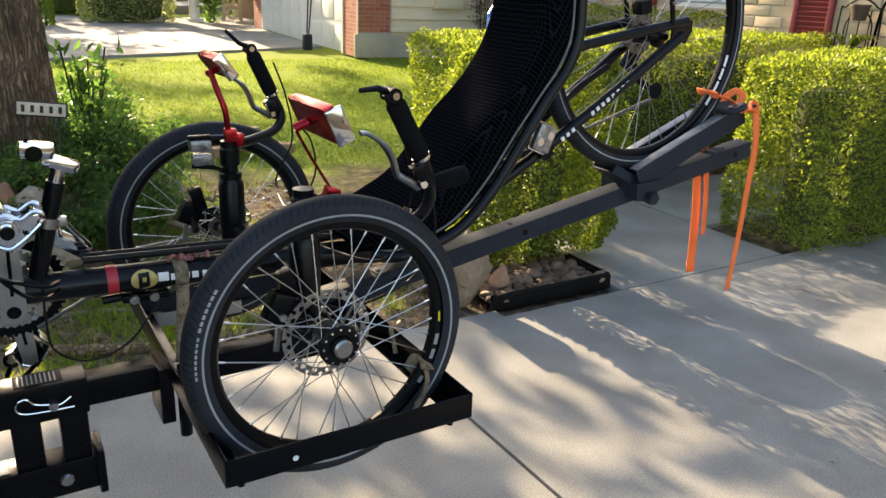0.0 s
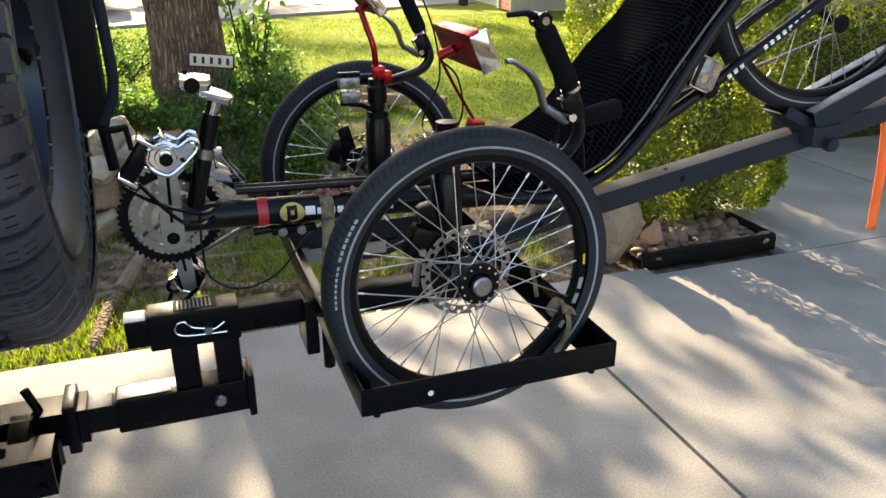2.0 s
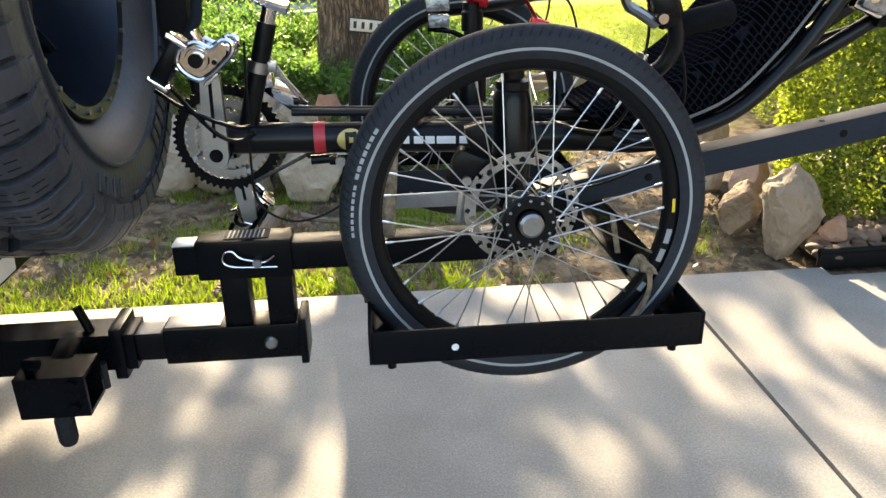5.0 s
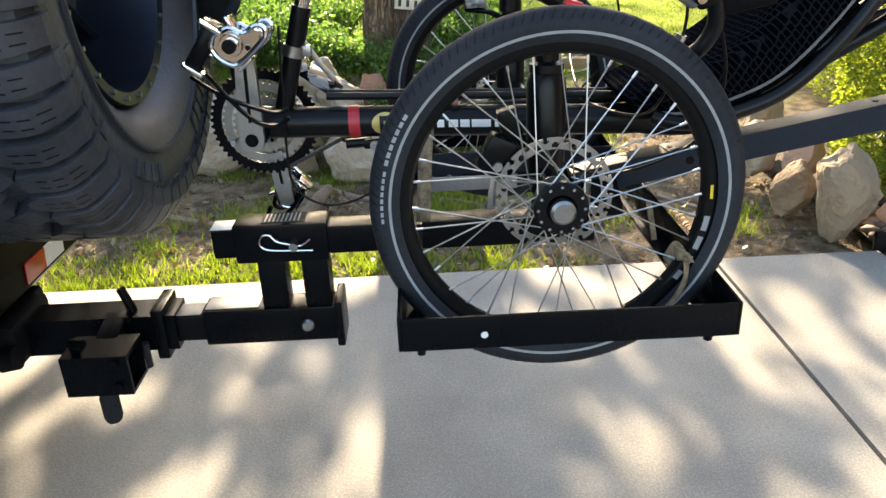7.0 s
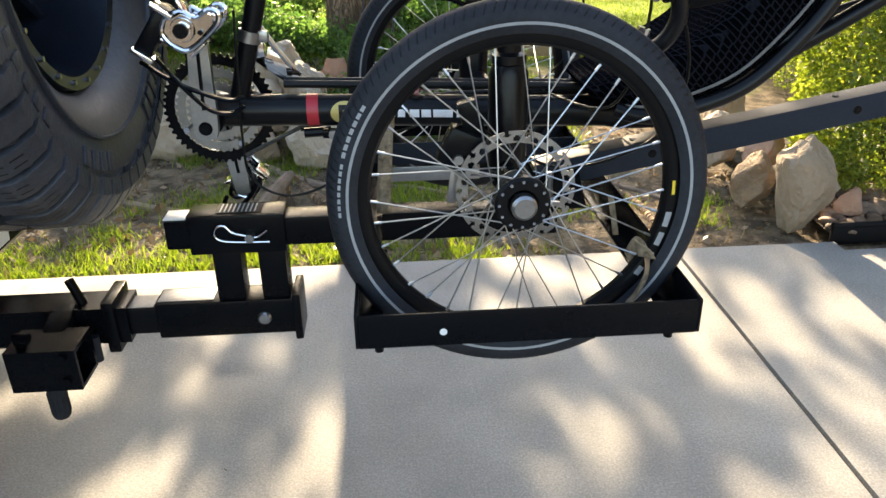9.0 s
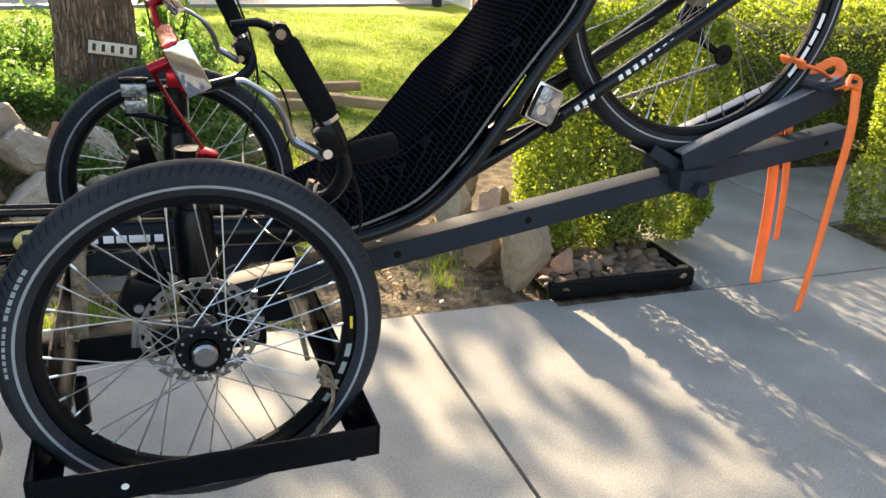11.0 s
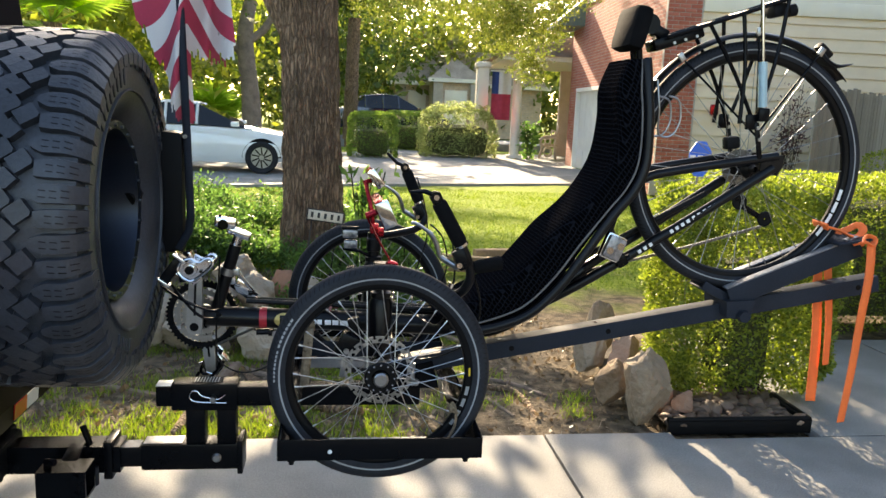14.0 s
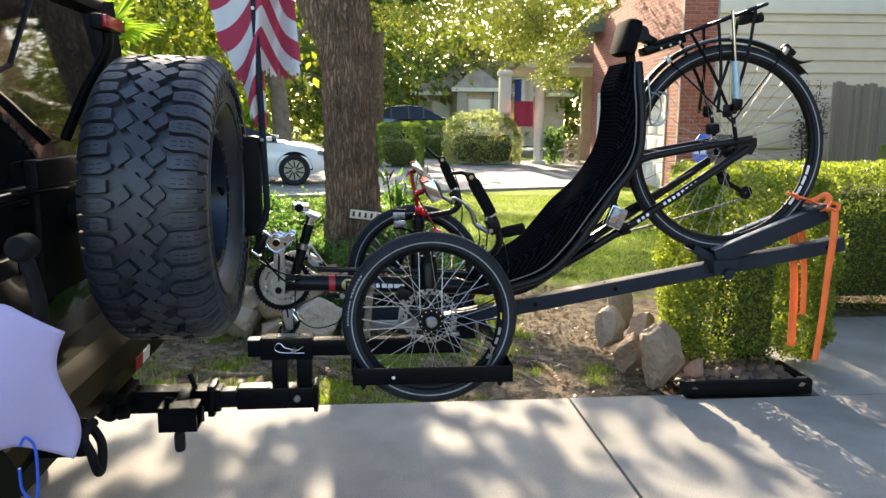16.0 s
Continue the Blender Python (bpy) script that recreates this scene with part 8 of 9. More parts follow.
def shrub(label, c, rad, n, leaf, seed, mat=SHRUB_LEAF, stems=14, tall=1.0, spread=0.075):
    """Arching stems with leaves along them."""
    s = thing("shrub", label, "shrub", (c[0], c[1], ground_height(c[0], c[1])), "shrubs under the oak")
    r = random.Random(seed)
    P = []
    for k in range(stems):
        a, q = r.uniform(0, 6.28), r.uniform(0.2, 1.0)
        tip = Vector((c[0] + math.cos(a) * rad[0] * q, c[1] + math.sin(a) * rad[1] * q, c[2] + rad[2] * r.uniform(0.55, 1.1) * tall))
        base = Vector((c[0] + 0.25 * (tip.x - c[0]), c[1] + 0.25 * (tip.y - c[1]), ground_height(c[0], c[1]) - 0.03))
        pts = smooth_path([base, base.lerp(tip, 0.55) + Vector((0, 0, 0.12 * rad[2])), tip], 5)
        part("stem", Geo().tube(pts, 0.005, 5), TWIG, s)
        for j in range(n // stems):
            t = r.random() ** 0.6
            p = pts[int(t * (len(pts) - 1))]
            P.append((p.x + r.gauss(0, spread), p.y + r.gauss(0, spread), p.z + r.gauss(0, spread * 0.8)))
    leaves("foliage", P, leaf, mat, s, 0.42, 0.15, seed)
    return s


SHRUBS = [((-1.55, 3.55, 0.36), (0.42, 0.38, 0.34)), ((-1.15, 3.52, 0.36), (0.4, 0.3, 0.26)), ((-0.82, 3.48, 0.36), (0.32, 0.22, 0.17)), ((-0.50, 3.42, 0.34), (0.26, 0.18, 0.14)), ((-0.15, 3.22, 0.3), (0.28, 0.2, 0.16)), ((-0.95, 3.75, 0.36), (0.4, 0.36, 0.32)),
          ((0.06, 3.5, 0.3), (0.26, 0.26, 0.34)), ((0.22, 3.12, 0.06), (0.22, 0.18, 0.26)), ((0.02, 2.98, 0.02), (0.2, 0.14, 0.22)), ((-1.95, 3.8, 0.2), (0.45, 0.4, 0.5)), ((-1.5, 4.1, 0.36), (0.4, 0.4, 0.4)), ((0.38, 3.55, 0.12), (0.24, 0.24, 0.36)), ((-2.4, 3.4, 0.05), (0.4, 0.35, 0.42)), ((0.16, 3.85, 0.28), (0.3, 0.3, 0.34)), ((-0.35, 2.92, 0.1), (0.18, 0.12, 0.16)), ((0.25, 4.4, 0.25), (0.35, 0.3, 0.38)), ((-0.05, 4.15, 0.3), (0.3, 0.25, 0.40)), ((-0.75, 4.4, 0.36), (0.4, 0.36, 0.36)), ((0.52, 4.0, 0.1), (0.28, 0.28, 0.36)), ((-1.2, 4.6, 0.3), (0.45, 0.4, 0.45))]
for i, (c, rad) in enumerate(SHRUBS):
    shrub("leafy green garden shrub under the oak", c, rad, 3600, 0.032, 60 + i, stems=14, spread=0.055)
# one tall plant with broad leaves
shrub("tall broad-leaved plant beside the oak", (0.07, 3.72, 0.36), (0.17, 0.14, 0.58), 330, 0.075, 91, SHRUB_LEAF, 11, spread=0.04)
shrub("thin climbing sapling by the car", (-3.0, 8.8, 0.0), (0.3, 0.3, 2.0), 700, 0.07, 92, SHRUB_LEAF, 8)
shrub("purple-leaved crape myrtle against the siding", (8.0, 11.55, 0.0), (0.42, 0.3, 2.05), 800, 0.065, 93, PURPLE_LEAF, 16)
shrub("dark leafy plants by the porch", (5.85, 22.6, 0.0), (0.5, 0.5, 1.1), 500, 0.16, 94, SHRUB_LEAF, 12)
# iron plant stand against the brick wall, with a trailing grassy plant
stand = thing("plant_stand", "black wrought-iron arched plant stand with a brown pot and grassy plant", "plant stand", (5.82, 2.76, 0))
part("arch", Geo().tube(smooth_path([(5.82, 2.94, 0.0), (5.82, 2.94, 1.2), (5.82, 2.90, 1.32), (5.82, 2.76, 1.39), (5.82, 2.62, 1.32), (5.82, 2.58, 1.2), (5.82, 2.58, 0.0)], 5), 0.008, 8), CAR_TRIM, stand)
part("arch", Geo().tube(smooth_path([(5.82, 2.87, 1.0), (5.82, 2.87, 1.2), (5.82, 2.76, 1.31), (5.82, 2.65, 1.2), (5.82, 2.65, 1.0)], 5), 0.006, 8), CAR_TRIM, stand)
part("shelf", Geo().box((5.82, 2.76, 1.0), (0.22, 0.38, 0.015), 0.004), CAR_TRIM, stand)
for y in (2.67, 2.76, 2.85):
    part("rod", Geo().tube([(5.82, y, 1.0), (5.82, y, 1.30)], 0.005, 6), CAR_TRIM, stand)
part("pot", Geo().lathe([(0.0, 1.22), (0.055, 1.22), (0.075, 1.33), (0.082, 1.33), (0.082, 1.345), (0.0, 1.335)], (5.80, 2.76, 0), "z", 20), DARK_POT, stand, "brown hanging pot")
rt_ = np.random.default_rng(31)
for k in range(46):
    a, L = rt_.uniform(0, 6.28), rt_.uniform(0.16, 0.36)
    c0 = Vector((5.78 + 0.04 * math.cos(a), 2.78 + 0.06 * math.sin(a), 1.02))
    d0 = Vector((0.5 * math.cos(a), math.sin(a), 0))
    part("blade", Geo().tube(smooth_path([c0, c0 + d0 * L * 0.4 + Vector((0, 0, 0.09)), c0 + d0 * L * 0.8 + Vector((0, 0, 0.05))], 3), [0.006, 0.007, 0.007, 0.006, 0.005, 0.004, 0.002], 4, flat=0.3), HEDGE_LEAF, stand)

# ---- surface roots of the oak ----
for pts in (((0.30, 2.75, -0.01), (0.45, 2.42, 0.012), (0.57, 2.19, 0.016), (0.70, 2.12, 0.014), (0.81, 2.08, 0.012), (0.85, 1.90, 0.008), (0.86, 1.72, -0.012)), ((0.57, 2.19, 0.008), (0.60, 2.05, 0.012), (0.53, 1.93, 0.006), (0.42, 1.86, -0.012)),
            ((-0.60, 2.45, -0.02), (-0.46, 2.14, 0.012), (-0.36, 1.98, 0.018), (-0.24, 1.90, 0.016), (-0.05, 1.84, 0.012), (0.14, 1.82, -0.02)), ((-0.62, 2.30, -0.02), (-0.70, 2.04, 0.016), (-0.75, 1.86, 0.02), (-0.78, 1.62, 0.012), (-0.80, 1.56, -0.02))):
    part("root", Geo().tube(smooth_path([Vector((p[0], p[1], ground_height(p[0], p[1]) + p[2])) for p in pts], 6), 0.016 if pts[0][0] > 0 else 0.026, 10), BARK, oak, "root running over the bare earth")

# ---- grass ----


def blades(name, label, P, h, mat, seed, width=0.005, kind="stuff"):
    r = np.random.default_rng(seed)
    P = np.asarray(P)
    n = len(P)
    a = r.uniform(0, 2 * np.pi, n)
    H = h * r.uniform(0.5, 1.3, n)
    lean = r.normal(0, 0.45, (n, 2)) * H[:, None]
    s = np.stack([np.cos(a), np.sin(a), np.zeros(n)], 1) * width
    t = P + np.concatenate([lean, H[:, None]], 1)
    verts = np.stack([P - s, P + s, t], 1).reshape(-1, 3)
    me = bpy.data.meshes.new(name)
    me.vertices.add(3 * n)
    me.vertices.foreach_set("co", verts.ravel().astype(np.float32))
    me.loops.add(3 * n)
    me.loops.foreach_set("vertex_index", np.arange(3 * n, dtype=np.int32))
    me.polygons.add(n)
    me.polygons.foreach_set("loop_start", np.arange(0, 3 * n, 3, dtype=np.int32))
    me.update(calc_edges=True)
    me.materials.append(mat)
    return tagged(new(name, me), label, "grass", "", kind)


rg_ = np.random.default_rng(17)
P = []
for _ in range(2200):
    x, y = rg_.uniform(-2.6, 1.35), rg_.uniform(EDGE + 0.03, 4.6)
    if noise.noise(Vector((x * 1.1, y * 1.1, 5.0))) - 0.12 * (y < 2.3 and x < 0.2) - 0.14 * (-0.5 < x < 0.2) < -0.22 + 0.28 * (x > 0.2 and y > 2.0) + 0.34 * (0.15 < x < 1.05 and y < 2.7):
        continue
    k = rg_.integers(10, 46)
    q = rg_.normal(0, 0.05, (k, 2)) + (x, y)
    q = q[q[:, 1] > EDGE + 0.012]
    P += [(a, b, ground_height(a, b) - 0.004) for a, b in q]
for _ in range(300):
    x, y = rg_.uniform(-1.5, 0.2), EDGE + 0.03 + 1.0 * rg_.random() ** 1.5
    if noise.noise(Vector((x * 2.3, y * 2.3, 9.0))) < -0.02:
        continue
    q = rg_.normal(0, 0.035, (rg_.integers(14, 40), 2)) + (x, y)
    P += [(a, b, ground_height(a, b) - 0.004) for a, b in q if b > EDGE + 0.012]
blades("grass_tufts", "sparse sunlit grass tufts on bare earth", P, 0.042, GRASS_LEAF, 3, 0.0034)
xs = rg_.uniform(-3.5, 8.5, 90000)
ys = rg_.uniform(4.4, 12.5, 90000)
ok = (ys > 4.6 + 0.6 * np.sin(xs * 2.1) * 0.5 + rg_.normal(0, 0.35, 90000)) & (ys < 12.3 + 0.32 * xs)
blades("lawn_grass", "mown bright green lawn grass", [(a, b, ground_height(a, b) - 0.006) for a, b in zip(xs[ok], ys[ok])], 0.032, GRASS_LEAF, 4, 0.006)
q = [(rg_.uniform(-2.4, 1.4), rg_.uniform(EDGE + 0.03, 4.2)) for _ in range(5200)]
lv = leaves("fallen_leaves", [(a, b, ground_height(a, b) + 0.008) for a, b in q], 0.03, DRY_LEAF, None, 0.6, 0.0, 8, 0.7)
tagged(lv, "dry brown oak leaves scattered on the earth", "leaves", "", "stuff")
q = [(rg_.uniform(-1.2, 3.3), rg_.uniform(-1.0, 1.45)) for _ in range(26)]
lv = leaves("fallen_leaves", [(a, b, 0.004) for a, b in q], 0.022, DRY_LEAF, None, 0.5, 0.0, 9)
tagged(lv, "few dry leaves lying on the concrete", "leaves", "", "stuff")

# ---- thin surface roots ----
for i, pts in enumerate((((0.35, 2.55), (0.6, 2.35), (0.85, 2.2), (0.98, 2.02)), ((0.1, 2.7), (0.35, 2.3), (0.62, 2.05), (0.75, 1.75)), ((-0.75, 2.6), (-0.45, 2.35), (-0.1, 2.3), (0.15, 2.12)), ((-1.3, 2.2), (-0.9, 2.05), (-0.5, 2.1), (-0.2, 1.9)), ((0.3, 3.2), (0.7, 2.9), (1.05, 2.75)))):
    path = smooth_path([(x, y, ground_height(x, y) + 0.004) for x, y in pts], 6)
    n = len(path)
    tagged(new("tree_root", fix(Geo().tube(path, [0.026 - 0.018 * k / n for k in range(n)], 8, flat=0.7).mesh("tree_root", ROOT))), "grey surface root crossing bare earth", "root", "surface roots")
tagged(new("driftwood", fix(Geo().tube(smooth_path([(-0.70, 2.02, 0.0), (-0.66, 2.10, 0.035), (-0.63, 2.18, 0.055), (-0.60, 2.28, 0.06)], 5), [0.03, 0.032, 0.034, 0.033, 0.03, 0.031, 0.03, 0.028, 0.028, 0.026, 0.025, 0.024, 0.022, 0.02, 0.018, 0.012], 9).mesh("driftwood", ROOT))), "weathered grey stump of wood on bare earth", "stump")

# landscape timbers at the lawn's edge
for i, (x, y, L, a) in enumerate(((1.15, 5.35, 0.7, -24), (1.48, 5.0, 0.6, -35), (1.0, 5.05, 0.55, -12), (1.45, 5.6, 0.5, 10))):
    tagged(new("timber", fix(Geo().box((x, y, 0.03 + 0.03 * (i % 2)), (L, 0.1, 0.08), 0.008, (0, 0, a)).mesh("timber", TIMBER))), "weathered brown landscape timber on the lawn's edge", "timber", "landscape timbers")

# ---- small plaque on the oak: a row of plain bars ----
plq = thing("plaque", "cream and dark wooden plaque with five bars, leaning at the oak", "sign", (-0.2, 3.12, 0.38))
pm = pose(-0.185, 3.16, 0.722, -8, 7, 0)


def pbox(c, s):
    q = Geo().box(c, s, 0.004)
    q.v = [tuple(pm @ Vector(v)) for v in q.v]
    return q


part("board", pbox((0, 0, 0), (0.235, 0.014, 0.076)), SIGN_DARK, plq)
part("panel", pbox((0, -0.008, 0), (0.215, 0.005, 0.060)), SIGN_CREAM, plq)
for k in range(5):
    part("bar", pbox((-0.082 + k * 0.041, -0.0115, 0), (0.016, 0.003, 0.034)), SIGN_DARK, plq)
for x in (-0.08, 0.08):
    part("stake", pbox((x, 0.010, -0.2), (0.010, 0.008, 0.42)), SIGN_DARK, plq)

# ---- blue octagonal yard sign (plain) ----
ys_ = thing("yard_sign", "blue octagonal yard sign with pale shapes on a stake", "sign", (1.63, 1.92, 0))
YC = Vector((1.632, 1.9, 1.225))
octo = [(0.056 * math.cos(radians(22.5 + 45 * k)), 0.092 * math.sin(radians(22.5 + 45 * k))) for k in range(8)]
ym = pose(YC.x, YC.y, YC.z, 0, 0, -12)
part("panel", Geo().prism(octo, 0.012, ym), SIGN_BLUE, ys_, smooth=0)
for k in range(3):
    part("pale_shape", Geo().prism([(-0.05 + k * 0.036, -0.025), (-0.024 + k * 0.036, -0.025), (-0.024 + k * 0.036, 0.018), (-0.05 + k * 0.036, 0.018)], 0.004, ym @ pose(0, -0.006, 0)), WHITE_PAINT, ys_, smooth=0)
part("stake", Geo().tube([(YC.x, YC.y + 0.012, 0), (YC.x, YC.y + 0.012, YC.z)], 0.006, 8), ALLOY, ys_)

# ---- grass edger leaning on the garage pier ----
ed = thing("lawn_edger", "grey long-handled lawn edger standing by the garage door", "garden tool", (5.45, 13.9, 0))
part("handle", Geo().tube([(5.5, 13.95, 1.6), (5.38, 13.85, 0.12)], 0.014, 8).tube([(5.62, 14.0, 1.6), (5.42, 13.88, 0.12)], 0.014, 8), BLACK_STEEL, ed)
part("head", Geo().box((5.40, 13.86, 0.16), (0.16, 0.2, 0.32), 0.04), GREY_STEEL, ed)

# ---- porch bench ----
bn = thing("bench", "pale scrolled iron bench on the porch", "bench", (6.75, 23.6, 0))
for dx in (0.0, 0.9):
    g = Geo()
    bx, by = 6.55 + 0.25 * dx, 23.3 + dx
    g.tube(smooth_path([(bx + 0.42, by, 0), (bx + 0.38, by, 0.45), (bx + 0.46, by, 0.9), (bx + 0.5, by, 1.1)], 5), 0.04, 8)
    g.tube(smooth_path([(bx - 0.15, by, 0), (bx - 0.08, by, 0.3), (bx - 0.12, by, 0.62), (bx + 0.1, by, 0.72), (bx + 0.4, by, 0.7)], 5), 0.04, 8)
    g.tube([(bx - 0.1, by, 0.45), (bx + 0.4, by, 0.42)], 0.04, 8)
    for a, b, rr in ((0.12, 0.57, 0.1), (0.14, 0.22, 0.14), (0.3, 0.85, 0.08)):
        g.tube([(bx + a + rr * math.cos(k * 0.6), by, b + rr * math.sin(k * 0.6)) for k in range(12)], 0.025, 6)
    part("bench_end", g, GREY_WALL, bn)
for k in range(5):
    part("slat", Geo().box((6.55 + 0.1 * k + 0.11, 23.75, 0.46), (0.08, 1.0, 0.03), 0.006, (0, 0, -14)), TIMBER, bn)
for k in range(4):
    part("slat", Geo().box((6.55 + 0.53 + 0.02 * k, 23.75, 0.62 + 0.12 * k), (0.03, 1.0, 0.09), 0.006, (0, 0, -14)), TIMBER, bn)

# wrought-iron stand before the brick wall
iron = thing("garden_stand", "black wrought-iron scroll stand before the brick wall", "garden ornament", (5.8, 2.25, 0))
g = Geo().tube(smooth_path([(5.85, 2.62, 0), (5.85, 2.62, 1.2), (5.85, 2.5, 1.45), (5.85, 2.25, 1.55), (5.85, 2.0, 1.45), (5.85, 1.88, 1.2), (5.85, 1.88, 0)], 6), 0.012, 8)
for y in (2.12, 2.38):
    g.tube([(5.85, y + 0.09 * math.cos(k * 0.5), 1.3 + 0.09 * math.sin(k * 0.5)) for k in range(11)], 0.008, 6)
part("frame", g, BLACK_STEEL, iron)
part("pot", Geo().lathe([(0.0, 1.32), (0.10, 1.32), (0.14, 1.45), (0.13, 1.47), (0.0, 1.45)], (5.80, 2.25, 0), "z", 20), ROOT, iron)

# ---- parked cars ----


def parked_car(label, base, yaw, paint, tall=1.42, L=4.4, z0=0.0):
    """A hatchback or saloon: rounded shell over sections, glass house, wheels, lamps. Nose at +x."""
    M = pose(base[0], base[1], z0, 0, 0, yaw)
    c = thing("car", label, "car", (base[0], base[1], z0))
    k = tall / 1.42
    st_ = [(-L / 2, 0.55, 0.80), (-L / 2 + 0.06, 0.36, 0.92), (-1.6, 0.25, 1.02), (-0.8, 0.22, 0.98), (0.6, 0.22, 0.95), (1.1, 0.22, 0.93), (1.75, 0.25, 0.83), (L / 2 - 0.12, 0.34, 0.70), (L / 2, 0.45, 0.58)]
    g = Geo()
    ring = []
    for x, lo, hi in st_:
        hw = 0.86 if abs(x) < 1.9 else 0.72
        lo, hi = lo * k, hi * k
        ring.append([(x, -hw * 0.93, lo), (x, -hw, lo + 0.12), (x, -hw, (lo + hi) / 2 + 0.05), (x, -hw * 0.93, hi - 0.05), (x, -hw * 0.75, hi), (x, 0, hi + 0.02), (x, hw * 0.75, hi), (x, hw * 0.93, hi - 0.05), (x, hw, (lo + hi) / 2 + 0.05), (x, hw, lo + 0.12), (x, hw * 0.93, lo)])
    m = len(ring[0])
    g.add([M @ Vector(p) for r_ in ring for p in r_], [(i * m + j, i * m + (j + 1) % m, (i + 1) * m + (j + 1) % m, (i + 1) * m + j) for i in range(len(ring) - 1) for j in range(m)] + [tuple(range(m)), tuple(range((len(ring) - 1) * m, len(ring) * m))])
    part("body", g, paint, c, smooth=40)
    top = [(-1.75, 0.98), (-1.2, 1.36), (-0.5, 1.42), (0.1, 1.40), (1.15, 0.92)]
    ins = [0.74, 0.60, 0.58, 0.58, 0.72]
    low = [(-1.75, 0.96), (-1.2, 0.96), (-0.5, 0.95), (0.1, 0.95), (1.15, 0.90)]
    for s in (-1, 1):
        vs = [M @ Vector((x, s * 0.80, z * k)) for x, z in low] + [M @ Vector((x, s * w, (z - 0.05) * k)) for (x, z), w in zip(top, ins)]
        for i in range(4):
            part("side_window", Geo().add([vs[i], vs[i + 1], vs[i + 6], vs[i + 5]], [(0, 1, 2, 3)]), CAR_GLASS, c, smooth=0)
    vs = [M @ Vector((x, s * w, (z - 0.05) * k)) for (x, z), w in zip(top, ins) for s in (-1, 1)]
    part("rear_window", Geo().add(vs[0:4], [(0, 1, 3, 2)]), CAR_GLASS, c, smooth=0)
    part("windscreen", Geo().add(vs[6:10], [(0, 1, 3, 2)]), CAR_GLASS, c, smooth=0)
    rf2 = Geo()
    vs = [M @ Vector((x, s * (w + 0.01), z * k - 0.035)) for (x, z), w in zip(top, ins) for s in (-1, 0, 1) if True]
    vs = [Vector((v.x, v.y, v.z + (0.03 if i % 3 == 1 else 0))) for i, v in enumerate(vs)]
    rf2.add(vs, [(i * 3 + j, i * 3 + j + 1, i * 3 + j + 4, i * 3 + j + 3) for i in range(1, 3) for j in range(2)])
    part("roof", rf2, paint, c).modifiers.new("t", "SOLIDIFY").thickness = 0.04
    for i in range(5):
        for s in (-1, 1):
            a = M @ Vector((low[i][0], s * 0.81, low[i][1] * k))
            b = M @ Vector((top[i][0], s * (ins[i] + 0.012), (top[i][1] - 0.04) * k))
            part("pillar", Geo().tube([a, b], 0.03, 6), paint, c)
    for x in (-1.32, 1.36):
        for s in (-1, 1):
            p = M @ Vector((x, s * 0.80, 0.33))
            a = M.to_3x3() @ Vector((0, s, 0))
            w = part("wheel", Geo().tube([p + a * 0.02, p + a * 0.07], 0.21, 28), ALLOY, c, "bright alloy wheel")
            gt = Geo()
            ring_ = []
            for rr, hh in ((0.21, 0.08), (0.25, 0.10), (0.30, 0.10), (0.325, 0.06), (0.325, -0.08), (0.2, -0.1)):
                ring_.append((rr, hh))
            gt.lathe([(rr, hh * s) for rr, hh in ring_], (0, 0, 0), "y", 36)
            gt.v = [tuple(M @ Vector((x + v[0], s * 0.80 + v[1], 0.33 + v[2]))) for v in gt.v]
            part("tyre", gt, RUBBER, w)
            for q in range(10):
                t_ = q * math.pi / 5 + 0.1
                gs = Geo().tube([(0.05 * math.cos(t_), s * 0.078, 0.05 * math.sin(t_)), (0.2 * math.cos(t_ + 0.25), s * 0.074, 0.2 * math.sin(t_ + 0.25))], 0.014, 5)
                gs.v = [tuple(M @ Vector((x + v[0], s * 0.80 + v[1], 0.33 + v[2]))) for v in gs.v]
                part("gap", gs, CAR_TRIM, w)
            ga = Geo().lathe([(0.22, -0.02), (0.37, 0.004), (0.385, 0.006), (0.39, -0.1)], (0, 0, 0), "y", 20, 0.5)
            ga.v = [tuple(M @ Vector((x + v[0], s * (0.855 + v[1]), 0.33 + v[2]))) for v in ga.v]
            part("arch", ga, CAR_TRIM, c)
    for s in (-1, 1):
        q = Geo().box((L / 2 - 0.20, s * 0.70, 0.66 * k), (0.36, 0.10, 0.10), 0.03, (0, 14, s * -24))
        q.v = [tuple(M @ Vector(v)) for v in q.v]
        part("headlamp", q, CLEAR, c)
        q = Geo().box((0.85, s * 0.93, 0.98 * k), (0.16, 0.14, 0.10), 0.03)
        q.v = [tuple(M @ Vector(v)) for v in q.v]
        part("door_mirror", q, paint, c)
    q = Geo().box((L / 2 - 0.07, 0, 0.40 * k), (0.12, 1.3, 0.14), 0.03)
    q.v = [tuple(M @ Vector(v)) for v in q.v]
    part("grille", q, CAR_TRIM, c)
    return c


parked_car("white saloon car parked on the neighbour's drive", (-3.06, 15.0), 2, CAR_WHITE)
parked_car("dark blue car parked across the street", (1.9, 29.5), 8, CAR_BLUE, 1.75, 4.7, 0.25)
tagged(new("kerb", fix(Geo().box((1.0, 29.5, 0.1), (14, 4.0, 0.3), 0.02, (0, 0, 8)).mesh("kerb", CONCRETE_FAR))), kind="structure")

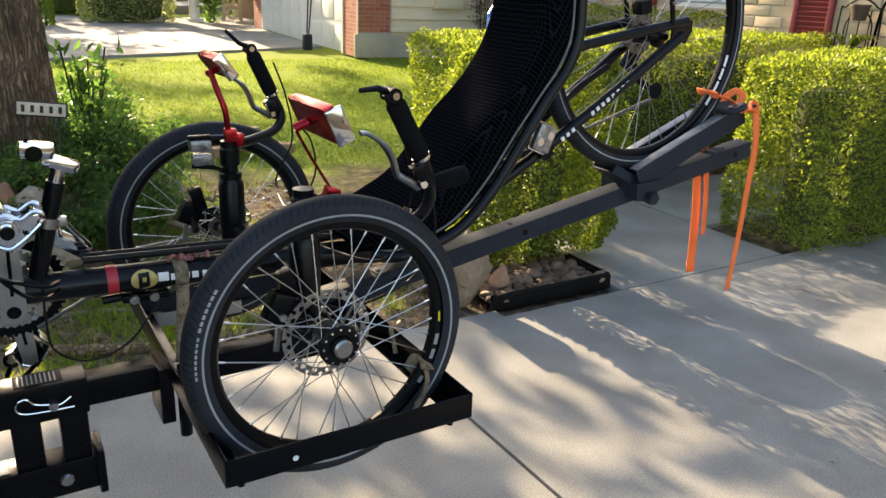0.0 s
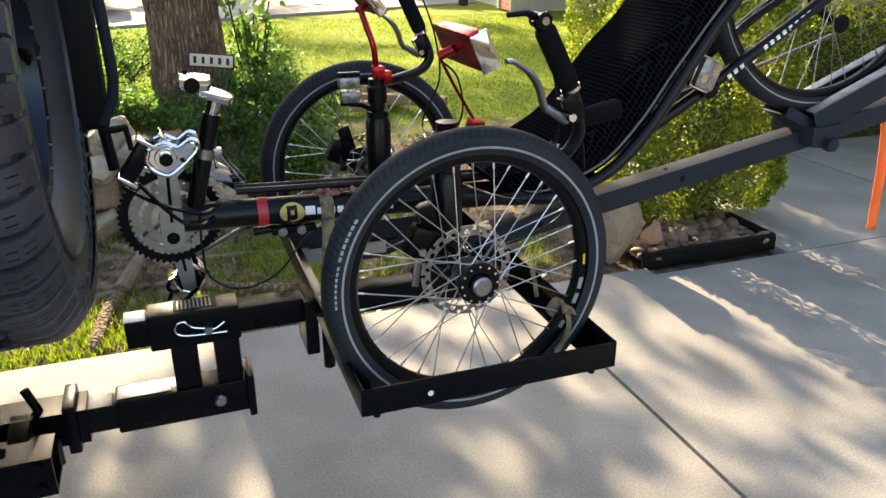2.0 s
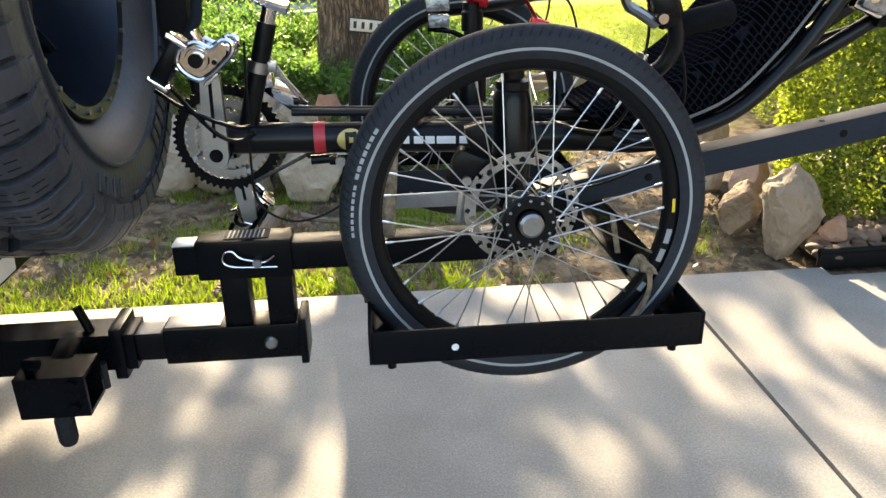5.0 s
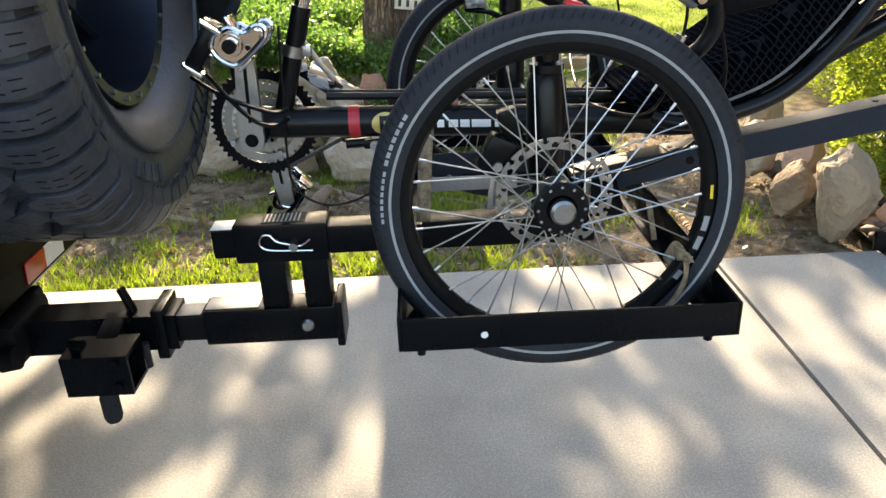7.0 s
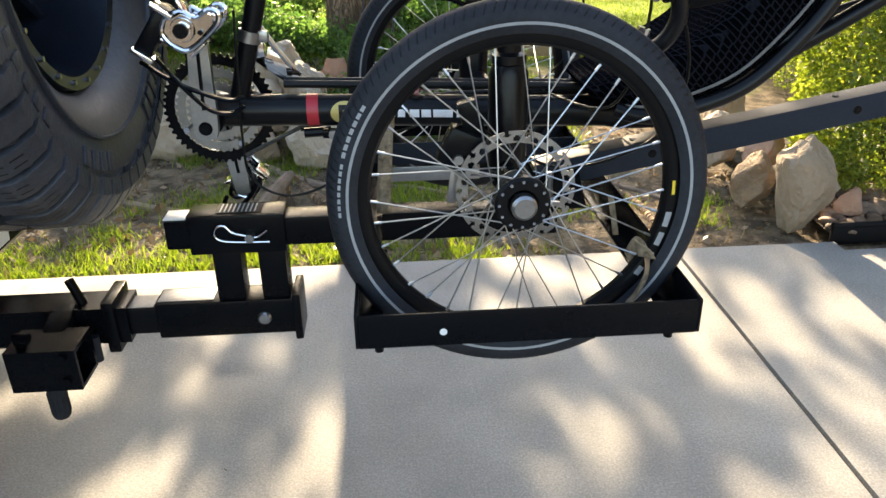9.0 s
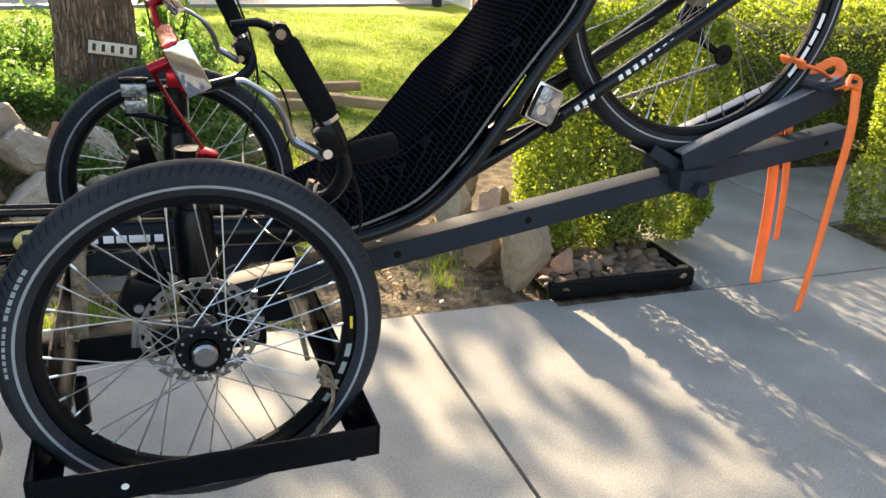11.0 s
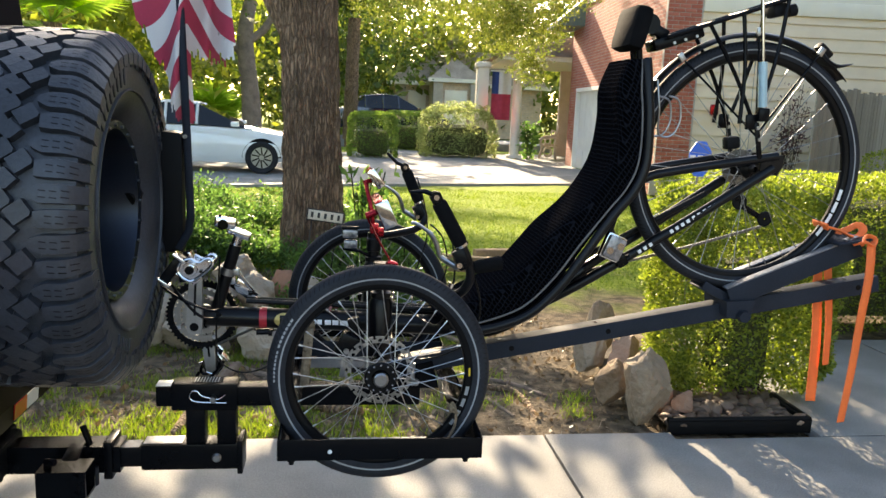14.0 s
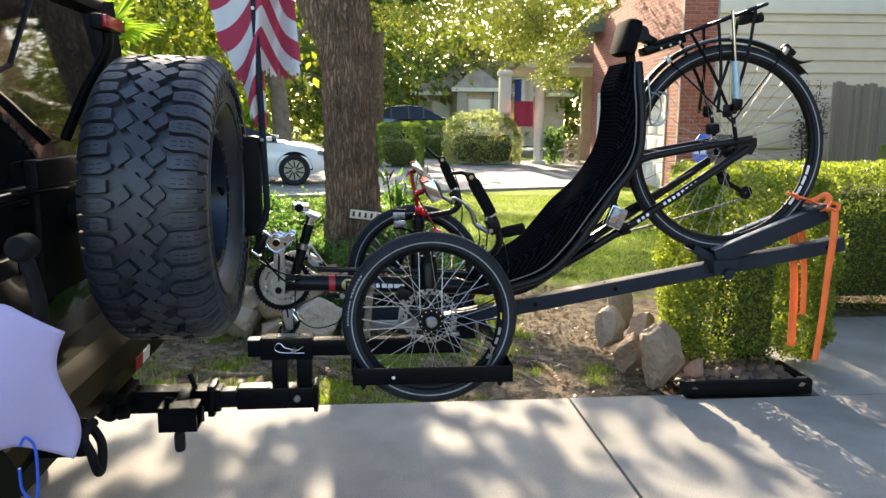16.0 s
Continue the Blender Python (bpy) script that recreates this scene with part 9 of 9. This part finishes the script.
# ---- house across the street ----
fh = thing("house", "tan brick one-storey house with brown hip roof across the street", "house", (6, 43, 0))
w = part("wall", Geo().box((7.0, 44.5, 1.5), (8.4, 5, 3.0)), TAN_WALL, fh, smooth=0)
uv_planar(w, (1, 0, 0), (0, 0, 1))
w = part("wall", Geo().box((5.95, 41.0, 1.55), (2.5, 2.1, 3.1)), TAN_WALL, fh, smooth=0)
uv_planar(w, (1, 0, 0), (0, 0, 1))
part("roof", Geo().add([(2.3, 41.5, 2.95), (11.8, 41.5, 2.95), (11.8, 47.6, 2.95), (2.3, 47.6, 2.95), (5.0, 44.5, 4.95), (9.0, 44.5, 4.95)], [(0, 1, 5, 4), (1, 2, 5), (2, 3, 4, 5), (3, 0, 4), (3, 2, 1, 0)]), PALE_SHINGLE, fh, smooth=0)
part("roof", Geo().add([(4.4, 39.6, 3.1), (7.5, 39.6, 3.1), (7.5, 43.5, 3.1), (4.4, 43.5, 3.1), (5.95, 40.8, 4.3), (5.95, 43.5, 4.3)], [(0, 1, 4), (1, 2, 5, 4), (3, 0, 4, 5), (3, 2, 1, 0)]), PALE_SHINGLE, fh, smooth=0)
part("fascia", Geo().box((7.05, 41.46, 2.9), (9.5, 0.06, 0.2)), TRIM, fh, smooth=0)
part("fascia", Geo().box((5.95, 39.56, 3.05), (3.1, 0.06, 0.2)), TRIM, fh, smooth=0)
for x0, x1, y, h in ((3.55, 4.55, 41.97, 2.5), (5.35, 6.55, 39.92, 2.55)):
    gd_ = part("garage_door", Geo().box(((x0 + x1) / 2, y, h / 2), (x1 - x0, 0.06, h)), TRIM, fh, "pale panelled door", smooth=0)
    for k in range(4):
        part("door_panel", Geo().box(((x0 + x1) / 2, y - 0.035, 0.3 + k * h / 4), (x1 - x0 - 0.1, 0.02, h / 4 - 0.08), 0.005), TRIM, gd_)
for x, y in ((3.15, 41.9), (4.95, 39.85), (6.95, 39.85)):
    part("pier", Geo().box((x, y, 1.5), (0.5, 0.4, 3.0), 0.02).box((x, y, 0.15), (0.6, 0.5, 0.3), 0.02), STUCCO, fh, "brown stone pier")

# ---- palms and bushy growth by the street ----


def fan_palm(c, h, n, R, seed, label):
    p = thing("palm", label, "palm", c)
    r = random.Random(seed)
    part("trunk", Geo().tube([(c[0], c[1], -0.1), (c[0], c[1], h)], 0.16, 10), BARK, p)
    for k in range(n):
        a, e = r.uniform(0, 6.28), r.uniform(-0.3, 1.2)
        d = Vector((math.cos(a) * math.cos(e), math.sin(a) * math.cos(e), math.sin(e)))
        o = Vector((c[0], c[1], h))
        hub = o + d * R * 0.45
        g = Geo().tube([o, hub], 0.015, 5)
        side = d.cross(Vector((0, 0, 1))).normalized()
        up = side.cross(d)
        for j in range(19):
            t = (j - 9) / 9 * 1.9
            v = d * math.cos(t) + side * math.sin(t)
            L = R * 0.62 * (1 - 0.12 * abs(t))
            w = side * math.cos(t) - d * math.sin(t)
            tip = hub + v * L - Vector((0, 0, 0.16 * L))
            g.add([hub, hub + v * L * 0.5 + w * 0.035 * R, tip, hub + v * L * 0.5 - w * 0.035 * R], [(0, 1, 2, 3)])
        part("frond", g, PALM_LEAF, p, smooth=0)
    return p


fan_palm((-4.6, 11.4, 0), 2.5, 16, 1.3, 3, "green fan palm behind the parked car")
fan_palm((-6.2, 13.2, 0), 3.6, 16, 1.5, 5, "green fan palm beside the street")
fan_palm((-4.2, 24.0, 0), 0.9, 22, 1.5, 6, "spiky dark green agave-like palm on a lawn")
shrub("leafy green bushes beside the street", (-6.5, 20.0, 0.0), (2.0, 1.4, 2.4), 2600, 0.16, 96, HEDGE_LEAF, 24)
shrub("leafy green bushes beside the street", (-8.5, 10.5, 0.0), (1.8, 1.2, 2.8), 2600, 0.14, 97, HEDGE_LEAF, 24)
shrub("leafy green bushes beside the street", (-1.0, 33.0, 0.0), (3.0, 1.4, 2.6), 2600, 0.2, 98, HEDGE_LEAF, 24)

# ---- brick pieces of the corner pier ----
bw, bh, gap = 0.20, 0.064, 0.011
bmesh_ = fix(Geo().box((0, 0, 0), (bw, 0.012, bh), 0.003).mesh("brick", RED_BRICK, 30))
hmesh_ = fix(Geo().box((0, 0, 0), (0.094, 0.012, bh), 0.003).mesh("brick", RED_BRICK, 30))
z, row = 0.46, 0
while z < 5.6:
    x = 0.0
    cells = [bw, bw, bw] if row % 2 == 0 else [0.094, bw, bw, 0.094]
    for wd in cells:
        ob = new("brick", bmesh_ if wd == bw else hmesh_)
        ob.parent = brick_pier
        ob.matrix_basis = HM @ pose(x + wd / 2 + 0.006, -0.078 + rnd.uniform(-0.001, 0.001), z + bh / 2)
        x += wd + gap
    z += bh + gap
    row += 1

# ---- tan bricks of the near house, where the walls show over the hedges ----
tb = fix(Geo().box((0, 0, 0), (0.016, 0.288, 0.088), 0.004).mesh("brick", TAN_BRICK, 30))
for wall_, xf, ya, yb, za, zb, skip in ((own_walls[0], 6.0, 2.1, 4.2, 0.9, 1.9, (3.08, 3.51)), (own_walls[3], 8.0, 6.95, 8.25, 1.1, 2.7, (7.10, 7.54))):
    for i in range(int((zb - za) / 0.1)):
        y = yb - 0.148 - 0.15 * (i % 2)
        while y > ya + 0.14:
            if not (skip[0] - 0.14 < y < skip[1] + 0.14):
                ob = new("brick", tb)
                ob.parent = wall_
                ob.matrix_parent_inverse = wall_.matrix_basis.inverted()
                ob.matrix_basis = pose(xf - 0.004 + rnd.uniform(-0.002, 0.002), y, za + 0.1 * i + 0.05, rnd.uniform(-0.5, 0.5))
            y -= 0.3
